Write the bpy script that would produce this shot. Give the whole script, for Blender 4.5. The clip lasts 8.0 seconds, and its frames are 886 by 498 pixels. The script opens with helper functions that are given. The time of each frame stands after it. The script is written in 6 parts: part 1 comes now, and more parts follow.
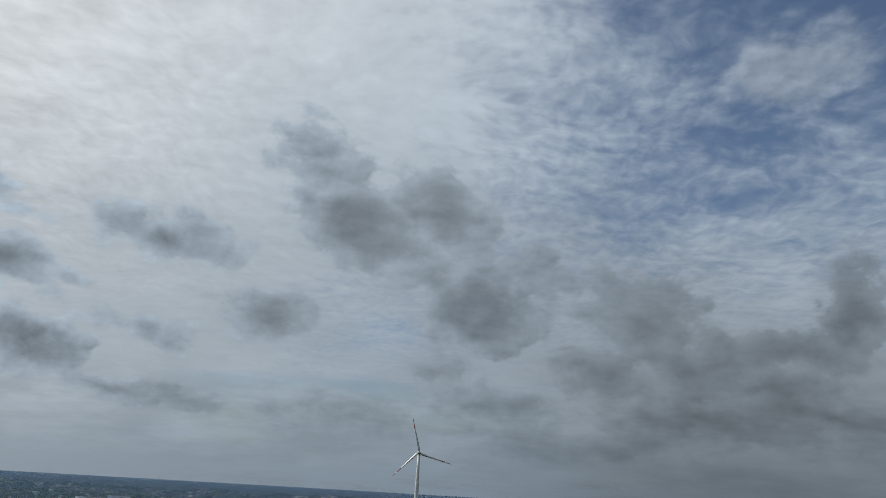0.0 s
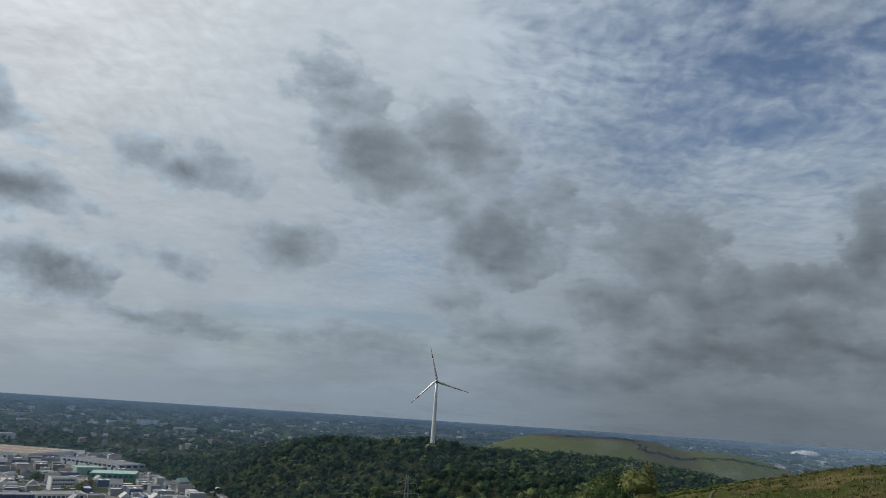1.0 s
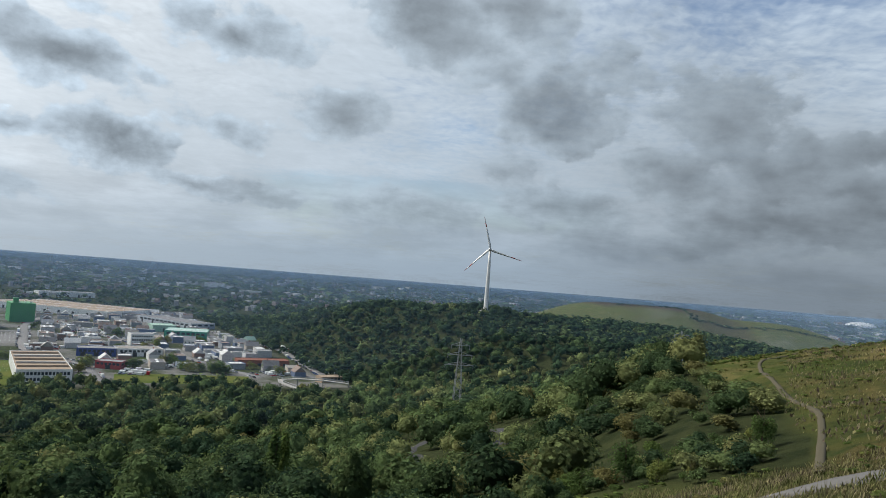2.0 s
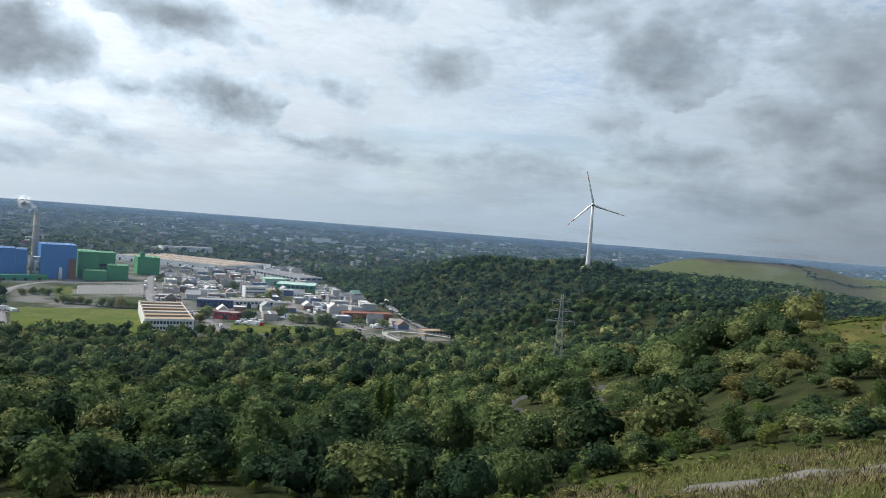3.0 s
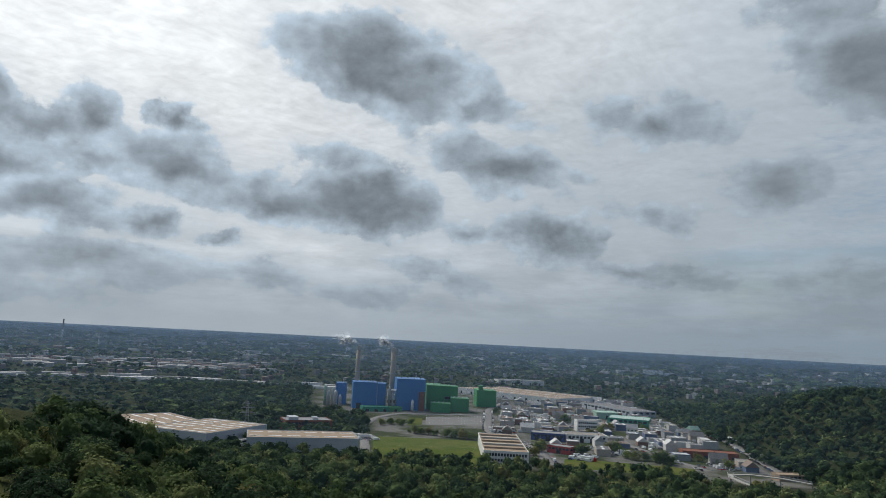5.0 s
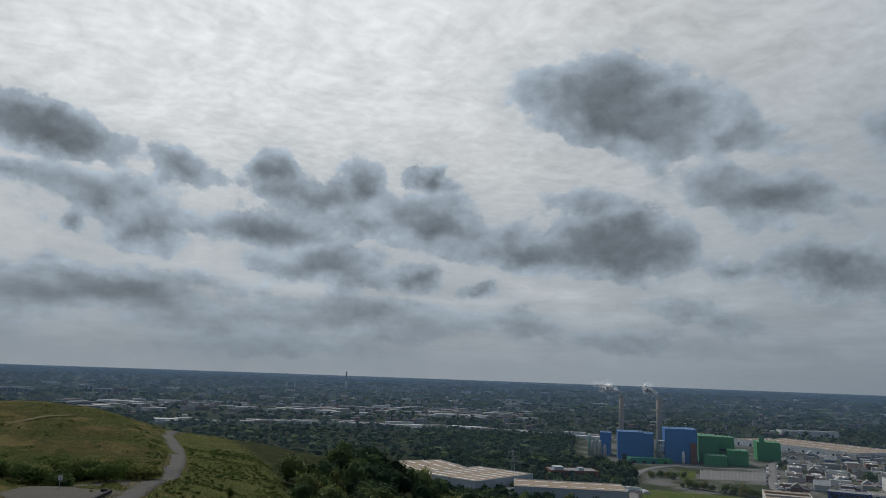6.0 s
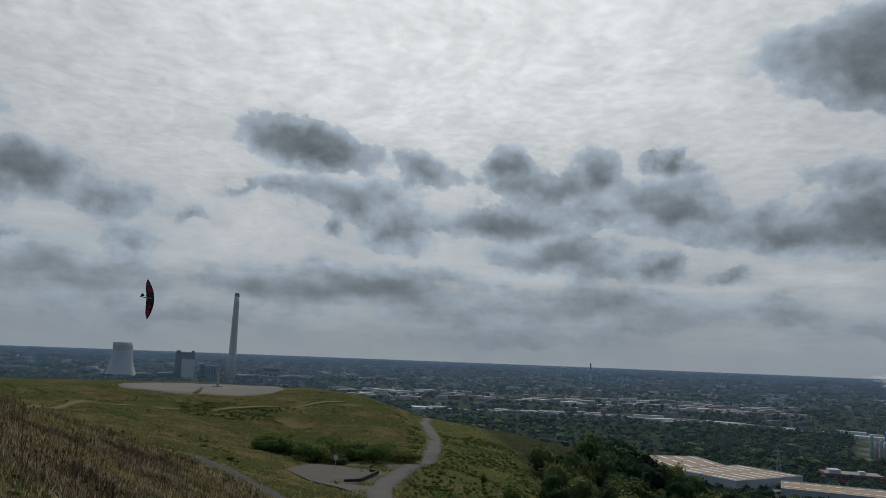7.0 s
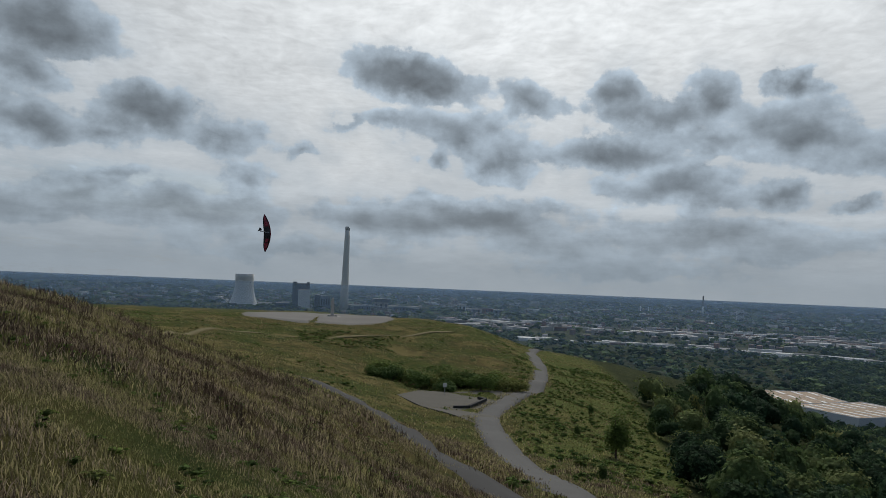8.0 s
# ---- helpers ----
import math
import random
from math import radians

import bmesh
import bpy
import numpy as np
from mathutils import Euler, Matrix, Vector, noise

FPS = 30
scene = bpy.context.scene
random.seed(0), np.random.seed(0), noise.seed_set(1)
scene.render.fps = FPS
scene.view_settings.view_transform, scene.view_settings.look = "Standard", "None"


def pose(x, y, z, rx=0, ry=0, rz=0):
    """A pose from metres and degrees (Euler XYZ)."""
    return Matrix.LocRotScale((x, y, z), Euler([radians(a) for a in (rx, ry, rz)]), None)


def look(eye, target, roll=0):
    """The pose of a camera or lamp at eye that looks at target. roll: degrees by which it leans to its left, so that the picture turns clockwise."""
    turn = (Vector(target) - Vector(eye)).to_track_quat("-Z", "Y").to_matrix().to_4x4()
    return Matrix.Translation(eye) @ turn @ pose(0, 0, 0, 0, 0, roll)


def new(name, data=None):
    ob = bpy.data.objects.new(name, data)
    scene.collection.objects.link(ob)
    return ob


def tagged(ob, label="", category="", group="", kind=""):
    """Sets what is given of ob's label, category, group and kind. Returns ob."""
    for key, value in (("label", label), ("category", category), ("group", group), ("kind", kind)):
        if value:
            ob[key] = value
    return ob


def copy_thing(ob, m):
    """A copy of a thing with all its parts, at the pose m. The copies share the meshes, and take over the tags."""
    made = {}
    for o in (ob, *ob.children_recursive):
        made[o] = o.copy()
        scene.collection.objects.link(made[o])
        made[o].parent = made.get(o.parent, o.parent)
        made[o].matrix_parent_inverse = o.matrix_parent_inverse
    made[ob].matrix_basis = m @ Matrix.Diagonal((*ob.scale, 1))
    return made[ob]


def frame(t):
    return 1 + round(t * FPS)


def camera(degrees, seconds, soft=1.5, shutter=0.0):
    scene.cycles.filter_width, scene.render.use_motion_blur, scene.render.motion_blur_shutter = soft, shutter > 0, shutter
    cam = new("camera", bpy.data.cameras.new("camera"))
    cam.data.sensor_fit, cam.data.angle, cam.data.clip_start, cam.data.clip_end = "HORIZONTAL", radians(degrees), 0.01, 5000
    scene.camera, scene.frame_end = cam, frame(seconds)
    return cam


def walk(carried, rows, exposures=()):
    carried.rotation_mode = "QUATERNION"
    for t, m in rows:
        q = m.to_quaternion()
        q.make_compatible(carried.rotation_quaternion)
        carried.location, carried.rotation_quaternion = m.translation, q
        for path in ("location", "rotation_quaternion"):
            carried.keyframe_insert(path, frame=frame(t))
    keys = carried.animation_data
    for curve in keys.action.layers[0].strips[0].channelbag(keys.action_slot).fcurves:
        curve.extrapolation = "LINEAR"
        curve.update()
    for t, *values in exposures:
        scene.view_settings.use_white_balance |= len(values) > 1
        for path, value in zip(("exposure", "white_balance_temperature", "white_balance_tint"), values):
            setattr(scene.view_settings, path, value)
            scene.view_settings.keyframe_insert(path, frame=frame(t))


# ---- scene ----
EYE = 95.0            # height of the lens over the plain, metres
cam = camera(62.58, 8.0, soft=0.8)
walk(cam, [
    (0.0, pose(0, 0, EYE, 108.41, -3.21, 0.00)),
    (0.5, pose(0, 0, EYE, 106.94, -3.25, 0.51)),
    (1.0, pose(0, 0, EYE, 103.00, -3.70, 1.31)),
    (1.5, pose(0, 0, EYE, 97.77, -4.24, 3.01)),
    (1.7, pose(0, 0, EYE, 95.56, -4.35, 3.82)),
    (2.8, pose(0, 0, EYE, 87.90, -4.54, 11.74)),
    (3.0, pose(0, 0, EYE, 88.35, -4.47, 13.41)),
    (3.5, pose(0, 0, EYE, 91.42, -4.25, 17.62)),
    (4.0, pose(0, 0, EYE, 93.94, -3.78, 23.06)),
    (4.2, pose(0, 0, EYE, 94.60, -3.70, 25.72)),
    (5.3, pose(0, 0, EYE, 97.87, -2.49, 44.45)),
    (5.5, pose(0, 0, EYE, 98.46, -2.23, 48.45)),
    (6.0, pose(0, 0, EYE, 99.83, -2.05, 58.73)),
    (6.5, pose(0, 0, EYE, 99.83, -2.18, 68.78)),
    (7.0, pose(0, 0, EYE, 98.49, -2.20, 77.48)),
    (7.5, pose(0, 0, EYE, 95.92, -2.26, 84.38)),
    (8.0, pose(0, 0, EYE, 92.84, -2.41, 85.78)),
], exposures=[(0.0, -0.08), (0.5, -0.20), (1.0, -0.02), (1.5, 0.22), (2.8, 0.84), (3.0, 0.83), (3.5, 0.70), (4.0, 0.32), (4.2, 0.25), (5.5, -0.12), (6.0, -0.40), (6.5, -0.46), (7.0, -0.44), (7.5, -0.30), (8.0, -0.17)])

# ---------------------------------------------------------------- node helper
class Nodes:
    """Small wrapper that makes node trees readable."""
    def __init__(self, tree):
        self.tree = tree
        tree.nodes.clear()

    def add(self, kind, **settings):
        node = self.tree.nodes.new(kind)
        for key, value in settings.items():
            if key == "operation":
                node.operation = value
            elif key == "blend":
                node.blend_type = value
            elif key == "data_type":
                node.data_type = value
            elif key == "interpolation":
                node.interpolation_type = value
        return node

    def plug(self, socket, value):
        if isinstance(value, bpy.types.NodeSocket):
            self.tree.links.new(value, socket)
        elif isinstance(value, (tuple, list)) and len(value) == 3 and len(socket.default_value) == 4:
            socket.default_value = (*value, 1)
        else:
            socket.default_value = value

    def math(self, op, a, b=None, c=None, clamp=False):
        node = self.add("ShaderNodeMath", operation=op)
        node.use_clamp = clamp
        for i, value in enumerate((a, b, c)):
            if value is not None:
                self.plug(node.inputs[i], value)
        return node.outputs[0]

    def vec(self, op, a, b=None, out=0):
        node = self.add("ShaderNodeVectorMath", operation=op)
        self.plug(node.inputs[0], a)
        if b is not None:
            self.plug(node.inputs[1], b)
        return node.outputs[out]

    def mix(self, factor, a, b, blend="MIX"):
        node = self.add("ShaderNodeMix", data_type="RGBA", blend=blend)
        self.plug(node.inputs[0], factor)
        self.plug(node.inputs[6], a)
        self.plug(node.inputs[7], b)
        return node.outputs[2]

    def noise(self, where, scale, detail=4.0, rough=0.55, out=0):
        node = self.add("ShaderNodeTexNoise")
        if where is not None:
            self.plug(node.inputs["Vector"], where)
        node.inputs["Scale"].default_value = scale
        node.inputs["Detail"].default_value = detail
        node.inputs["Roughness"].default_value = rough
        return node.outputs[out]

    def ease(self, value, low, high, to_low=0.0, to_high=1.0):
        node = self.add("ShaderNodeMapRange", interpolation="SMOOTHSTEP")
        self.plug(node.inputs[0], value)
        for i, v in enumerate((low, high, to_low, to_high)):
            node.inputs[i + 1].default_value = v
        return node.outputs[0]


# ---------------------------------------------------------------- sky and sun
SUN_AZ, SUN_EL = 78.0, 42.0    # degrees to the left of north (+y), and up

world = bpy.data.worlds.new("sky")
scene.world = world
world.use_nodes = True
w = Nodes(world.node_tree)
sky = w.add("ShaderNodeTexSky")
sky.sky_type = "NISHITA"
sky.sun_disc = False
sky.sun_elevation, sky.sun_rotation = radians(SUN_EL), radians(-SUN_AZ)
sky.air_density, sky.dust_density, sky.ozone_density = 1.0, 1.5, 2.5
clear = w.vec("SCALE", sky.outputs[0])
clear.node.inputs["Scale"].default_value = 0.088

way = w.vec("NORMALIZE", w.add("ShaderNodeTexCoord").outputs["Generated"])
split = w.add("ShaderNodeSeparateXYZ")
w.plug(split.inputs[0], way)
wx, wy, wz = split.outputs
az = w.math("DEGREES", w.math("ARCTAN2", w.math("MULTIPLY", wx, -1.0), wy))
el = w.math("DEGREES", w.math("ARCSINE", wz))

def at_sky(a, e):
    a, e = radians(a), radians(e)
    return (-math.sin(a) * math.cos(e), math.cos(a) * math.cos(e), math.sin(e))

# the cloud deck overhead, as seen in perspective
deck = w.vec("DIVIDE", way, None)
drop = w.math("ADD", w.math("MAXIMUM", wz, 0.0), 0.10)
join = w.add("ShaderNodeCombineXYZ")
for i in range(3):
    w.plug(join.inputs[i], drop)
w.plug(deck.node.inputs[1], join.outputs[0])

# nearness to the sun
sunward = w.vec("DOT_PRODUCT", way, at_sky(SUN_AZ, SUN_EL), out=1)
glow_wide = w.ease(sunward, 0.25, 1.0)
glow_near = w.ease(sunward, 0.80, 1.0)

# thin high veil with ripples, torn open towards the clear side
ripple_warp = w.vec("ADD", deck, w.vec("SCALE", w.noise(deck, 1.1, 4, 0.6, out=1)))
ripple_warp.node.inputs[1].links[0].from_node.inputs["Scale"].default_value = 0.35
stretch = w.vec("MULTIPLY", ripple_warp, (1.0, 1.8, 1.0))
veil_big = w.noise(ripple_warp, 0.75, 6, 0.62)
veil_fine = w.noise(stretch, 5.0, 7, 0.62)
veil_tiny = w.noise(w.vec("MULTIPLY", ripple_warp, (1.35, 1.0, 1.0)), 20.0, 2, 0.45)
open_side = w.math("MULTIPLY", w.ease(az, 14.0, -24.0), w.ease(el, 11.0, 25.0))
open_low = w.math("MULTIPLY", w.ease(el, 3.8, 5.4), w.ease(el, 8.3, 6.6))
open_here = w.math("MAXIMUM", w.math("MULTIPLY", w.ease(az, -9.0, 0.0), w.ease(az, 24.0, 14.0)),
                   w.math("MULTIPLY", w.ease(az, 98.0, 102.0), w.ease(az, 118.0, 110.0)))
open_low = w.math("MULTIPLY", open_low, open_here)
cover = w.math("ADD", w.math("MULTIPLY", veil_big, 0.75), w.math("MULTIPLY", veil_fine, 0.33))
cover = w.math("ADD", cover, w.math("MULTIPLY", veil_tiny, 0.22))
cover = w.math("SUBTRACT", cover, w.math("MULTIPLY", open_side, 0.30))
cover = w.math("SUBTRACT", cover, w.math("MULTIPLY", open_low, 0.58))
cover = w.math("ADD", cover, w.math("MULTIPLY", glow_wide, 0.16))
veil = w.ease(cover, 0.30, 0.72)
veil_light = w.math("ADD", 0.49, w.math("MULTIPLY", glow_wide, 0.22))
veil_light = w.math("ADD", veil_light, w.math("MULTIPLY", glow_near, 0.30))
veil_light = w.math("MULTIPLY", veil_light, w.math("SUBTRACT", 1.0, w.math("MULTIPLY", w.math("MULTIPLY", w.ease(az, 48.0, 26.0), w.ease(el, 27.0, 15.0)), 0.17)))
veil_light = w.math("MULTIPLY", veil_light, w.math("SUBTRACT", 1.0, w.math("MULTIPLY", w.math("MULTIPLY", w.ease(az, 2.0, -20.0), w.ease(el, 14.0, 6.0)), 0.24)))
texture = w.math("ADD", w.math("MULTIPLY", w.math("SUBTRACT", veil_fine, 0.5), 0.48),
                 w.math("MULTIPLY", w.math("SUBTRACT", veil_tiny, 0.5), 0.27))
veil_light = w.math("MULTIPLY", veil_light, w.math("ADD", 1.02, w.math("MULTIPLY", texture, w.math("MULTIPLY", w.ease(el, 3.0, 20.0, 0.25, 1.25), w.ease(az, 0.0, 45.0, 0.5, 1.0)))))
veil_colour = w.vec("SCALE", w.mix(glow_wide, (0.845, 1.0, 1.16), (0.965, 1.0, 1.02)))
w.plug(veil_colour.node.inputs["Scale"], veil_light)
colour = w.mix(veil, clear, veil_colour)

# heaps of low cloud: soft ellipses in azimuth and elevation with ragged rims
rag = w.vec("ADD", w.vec("SCALE", w.vec("SUBTRACT", w.noise(way, 8.0, 2, 0.5, out=1), (0.5, 0.5, 0.5))),
            w.vec("SCALE", w.vec("SUBTRACT", w.noise(way, 30.0, 4, 0.55, out=1), (0.5, 0.5, 0.5))))
rag.node.inputs[0].links[0].from_node.inputs["Scale"].default_value = 4.5
rag.node.inputs[1].links[0].from_node.inputs["Scale"].default_value = 3.4
flat = w.add("ShaderNodeCombineXYZ")
w.plug(flat.inputs[0], az)
w.plug(flat.inputs[1], el)
spot = w.vec("ADD", flat.outputs[0], w.vec("MULTIPLY", rag, (1.0, 0.62, 0.0)))

heaps = [None]

spot_parts = w.add("ShaderNodeSeparateXYZ")
w.plug(spot_parts.inputs[0], spot)
spot_az, spot_el = spot_parts.outputs[0], spot_parts.outputs[1]


def heap(a, e, wide, high, tilt, thick):
    """One heap of cloud; wide and high are its half sizes in degrees, tilt its lean; its base is flatter than its top."""
    c, s = math.cos(radians(tilt)), math.sin(radians(tilt))
    wide, high, e = 1.36 * wide, 1.40 * high, e - 0.1 * high
    along = w.math("MULTIPLY_ADD", spot_el, s / wide, w.math("MULTIPLY_ADD", spot_az, c / wide, -(a * c + e * s) / wide))
    across = w.math("MULTIPLY_ADD", spot_el, c / high, w.math("MULTIPLY_ADD", spot_az, -s / high, (a * s - e * c) / high))
    across = w.math("MAXIMUM", across, w.math("MULTIPLY", across, -1.25))
    size = w.math("SQRT", w.math("MULTIPLY_ADD", along, along, w.math("MULTIPLY", across, across)))
    body = w.math("MULTIPLY_ADD", size, -thick, thick)
    heaps[0] = body if heaps[0] is None else w.math("SMOOTH_MAX", heaps[0], body, 0.28)


NORTH_LOW = [
    (-30.0, 13.0, 2.0, 2.8, 4, 0.8), (-27.2, 6.0, 4.8, 1.3, 5, 0.75), (-25.9, 10.7, 3.8, 1.5, 7, 0.8), (-23.1, 8.1, 5.6, 1.2, 6, 0.6), (-19.4, 9.7, 4.9, 2.3, 9, 0.55),
    (-19.1, 5.7, 8.3, 1.5, 4, 0.75), (-15.0, 13.1, 5.6, 2.6, 23, 0.5), (-11.1, 9.2, 4.2, 1.9, 9, 0.65), (-11.1, 3.8, 7.9, 1.1, 2, 0.5), (-6.9, 16.5, 2.2, 2.6, 53, 0.3),
    (-3.8, 6.2, 4.7, 1.4, 5, 0.6), (-2.5, 13.3, 4.1, 2.8, 8, 1.5)]
NORTH_HIGH = [
    (-0.2, 8.8, 2.7, 1.1, 2, 0.45), (1.4, 21.3, 4.0, 2.7, 26, 1), (1.8, 16.4, 2.5, 1.8, 36, 0.4), (5.6, 4.7, 3.0, 1.2, 1, 0.5), (7.9, 19.7, 4.4, 2.9, 5, 1.2),
    (10.8, 5.1, 3.6, 1.4, 6, 0.5), (12.1, 23.2, 4.1, 2.8, 27, 0.5), (14.9, 12.2, 3.7, 1.6, 9, 0.65), (20.3, 5.5, 3.2, 0.9, 3, 0.75), (23.1, 17.0, 4.8, 1.7, 6, 0.65),
    (23.7, 10.4, 2.8, 0.9, 8, 0.4), (24.6, 6.1, 3.4, 0.7, 7, 0.6)]
NORTH_WEST = [
    (30.5, 8.3, 3.8, 1.8, 6, 1), (34.9, 13.7, 6.1, 1.8, 12, 0.8), (37.0, 8.5, 2.4, 0.9, 9, 0.5), (38.1, 18.4, 4.5, 1.1, 12, 0.6), (39.1, 5.0, 3.7, 0.9, 16, 0.6),
    (44.3, 3.3, 3.1, 0.9, 4, 0.5), (45.1, 20.6, 6.9, 3.1, 14, 1.3), (45.3, 10.5, 5.2, 2.3, 4, 1.4), (47.3, 13.2, 2.7, 1.1, 17, 0.7), (52.7, 3.7, 3.1, 1.1, 5, 0.55),
    (53.1, 10.1, 4.9, 1.7, 4, 0.9)]
WEST = [
    (56.2, 6.5, 1.3, 0.6, 6, 0.7), (60.2, 15.4, 1.5, 1.2, 4, 1), (60.2, 11.9, 4.7, 2.1, 7, 0.85), (61.5, 7.5, 2.7, 1.0, 1, 0.8), (65.3, 4.0, 7.3, 1.5, -1, 0.75),
    (65.4, 14.7, 2.0, 1.8, -8, 1), (67.6, 8.0, 5.1, 1.7, 3, 0.85), (69.7, 13.8, 4.3, 1.4, 4, 1), (70.7, 1.8, 6.0, 0.9, 0, 0.4), (72.4, 15.2, 1.8, 1.8, 1, 0.9),
    (73.3, 10.5, 4.7, 1.3, 3, 0.95)]
SOUTH_WEST = [
    (76.4, 3.2, 5.9, 1.1, 1, 0.45), (80.1, 14.2, 2.4, 1.2, 9, 0.75), (81.9, 9.9, 2.6, 1.6, 3, 0.9), (83.9, 5.2, 8.1, 1.6, 1, 0.85), (84.4, 11.3, 3.8, 1.7, 8, 0.75),
    (87.0, 9.5, 1.3, 0.8, -2, 0.6), (88.7, 15.6, 4.5, 1.7, 11, 1.3), (89.8, 12.3, 1.8, 0.6, 2, 0.45), (92.4, 5.0, 3.5, 1.1, 2, 0.55), (93.2, 12.1, 1.1, 0.5, -4, 0.45),
    (97.4, 9.7, 1.3, 0.5, -4, 0.5)]
SOUTH = [
    (98.3, 2.7, 6.9, 1.0, 0, 0.4), (100.7, 7.3, 2.0, 1.3, -7, 0.5), (103.6, 10.7, 3.1, 1.3, 9, 0.7), (106.6, 5.0, 7.3, 1.5, 0, 0.6), (108.8, 11.5, 3.5, 1.7, -3, 1.1),
    (111.3, 7.2, 2.2, 0.7, 0, 0.5), (111.5, 10.0, 2.0, 1.0, 4, 0.7), (112.7, 5.9, 3.3, 1.5, -5, 0.65), (115.1, 16.6, 4.1, 2.2, 2, 1.1), (115.7, 4.2, 3.1, 1.2, -5, 0.6),
    (116.4, 10.1, 3.1, 1.5, -3, 0.85), (117.0, 13.7, 3.0, 1.5, 12, 0.8)]
LONG_BAR = [(47.0, 9.9, 6.2, 1.5, 3, 1.1), (66.0, 11.6, 5.0, 1.2, 4, 0.7)]
UNSEEN = [(140, 12, 8, 3, 0, 0.9), (165, 9, 8, 2.6, 0, 0.8), (-60, 11, 9, 3, 0, 0.9), (-95, 14, 8, 3, 0, 0.8), (-140, 10, 9, 3, 0, 0.8)]
for row in NORTH_LOW + NORTH_HIGH + NORTH_WEST + WEST + SOUTH_WEST + SOUTH + LONG_BAR + UNSEEN:
    heap(*row)


def billow(where):
    """Lobed texture of heaped cloud: fine noise over rounded cells."""
    cells = w.add("ShaderNodeTexVoronoi")
    cells.feature = "SMOOTH_F1"
    bent = w.vec("ADD", where, w.vec("SCALE", w.noise(where, 9.0, 3, 0.5, out=1)))
    bent.node.inputs[1].links[0].from_node.inputs["Scale"].default_value = 0.10
    w.plug(cells.inputs["Vector"], bent)
    cells.inputs["Scale"].default_value = 24.0
    cells.inputs["Smoothness"].default_value = 0.55
    lobes = w.math("SUBTRACT", 0.95, cells.outputs["Distance"])
    return w.math("ADD", w.math("MULTIPLY", lobes, 0.24), w.math("MULTIPLY", w.noise(where, 15.0, 9, 0.60), 0.80))


squat = w.vec("MULTIPLY", way, (1.0, 1.0, 1.7))     # lumps are wider than they are high
puff = billow(squat)
toward = w.vec("ADD", squat, tuple(0.014 * c for c in at_sky(SUN_AZ, 62.0)))
puff_sun = billow(toward)
depth = w.math("ADD", w.math("ADD", heaps[0], 0.07), w.math("MULTIPLY", w.math("SUBTRACT", puff, 0.5), 1.45))
mask = w.ease(depth, 0.05, 0.27)
core = w.ease(depth, 0.10, 1.00)
rim_light = w.math("ADD", 0.33, w.math("MULTIPLY", glow_wide, 0.22))
core_light = w.math("ADD", 0.148, w.math("MULTIPLY", glow_wide, 0.040))
core_light = w.math("MULTIPLY", core_light, w.ease(w.noise(way, 5.0, 2, 0.5), 0.3, 0.7, 0.80, 1.20))
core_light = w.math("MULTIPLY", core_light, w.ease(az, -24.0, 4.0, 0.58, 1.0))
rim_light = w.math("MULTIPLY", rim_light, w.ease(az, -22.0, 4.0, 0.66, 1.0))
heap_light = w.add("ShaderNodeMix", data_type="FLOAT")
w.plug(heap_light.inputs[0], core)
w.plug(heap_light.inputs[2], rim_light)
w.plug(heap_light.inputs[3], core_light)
relief = w.math("ADD", 1.0, w.math("MULTIPLY", w.math("SUBTRACT", puff, puff_sun), 1.9))
relief = w.math("MINIMUM", w.math("MAXIMUM", relief, 0.62), 1.75)
grey = w.vec("SCALE", w.mix(glow_wide, (0.83, 1.0, 1.16), (0.825, 1.0, 1.18)))
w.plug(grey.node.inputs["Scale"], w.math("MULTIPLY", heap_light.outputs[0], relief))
weight = w.math("MULTIPLY", w.ease(glow_wide, 0.0, 0.45, 0.70, 0.92), w.ease(el, 3.0, 8.5, 0.80, 1.0))
shroud = w.vec("SCALE", w.mix(glow_wide, (0.86, 1.0, 1.13), (0.88, 1.0, 1.11)))
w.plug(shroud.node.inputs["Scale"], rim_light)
around = w.ease(w.math("ADD", heaps[0], w.math("MULTIPLY", w.math("SUBTRACT", puff, 0.5), 0.8)), -0.75, 0.25)
colour = w.mix(w.math("MULTIPLY", around, w.ease(el, 16.0, 8.0, 0.30, 0.62)), colour, shroud)
colour = w.mix(w.math("MULTIPLY", mask, weight), colour, grey)

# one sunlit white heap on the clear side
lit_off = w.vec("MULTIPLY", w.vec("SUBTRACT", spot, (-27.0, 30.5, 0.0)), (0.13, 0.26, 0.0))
lit_mask = w.ease(w.math("ADD", w.math("SUBTRACT", 0.9, w.vec("LENGTH", lit_off, out=1)), w.math("SUBTRACT", puff, 0.5)), 0.0, 0.45)
white = w.vec("SCALE", (0.40, 0.46, 0.52))
w.plug(white.node.inputs["Scale"], relief)
colour = w.mix(w.math("MULTIPLY", lit_mask, 0.45), colour, white)

# long flat layers of cloud low over the land
band = w.add("ShaderNodeCombineXYZ")
w.plug(band.inputs[0], w.math("MULTIPLY", az, 0.12))
w.plug(band.inputs[1], w.math("MULTIPLY", el, 0.50))
layers = w.noise(band.outputs[0], 1.0, 7, 0.60)
layered = w.math("MULTIPLY", w.ease(el, 0.2, 2.0), w.ease(el, 10.0, 5.0))
colour_layers = w.vec("SCALE", colour)
w.plug(colour_layers.node.inputs["Scale"], w.math("ADD", 1.0, w.math("MULTIPLY", layered, w.ease(layers, 0.32, 0.68, -0.15, 0.12))))
colour = colour_layers

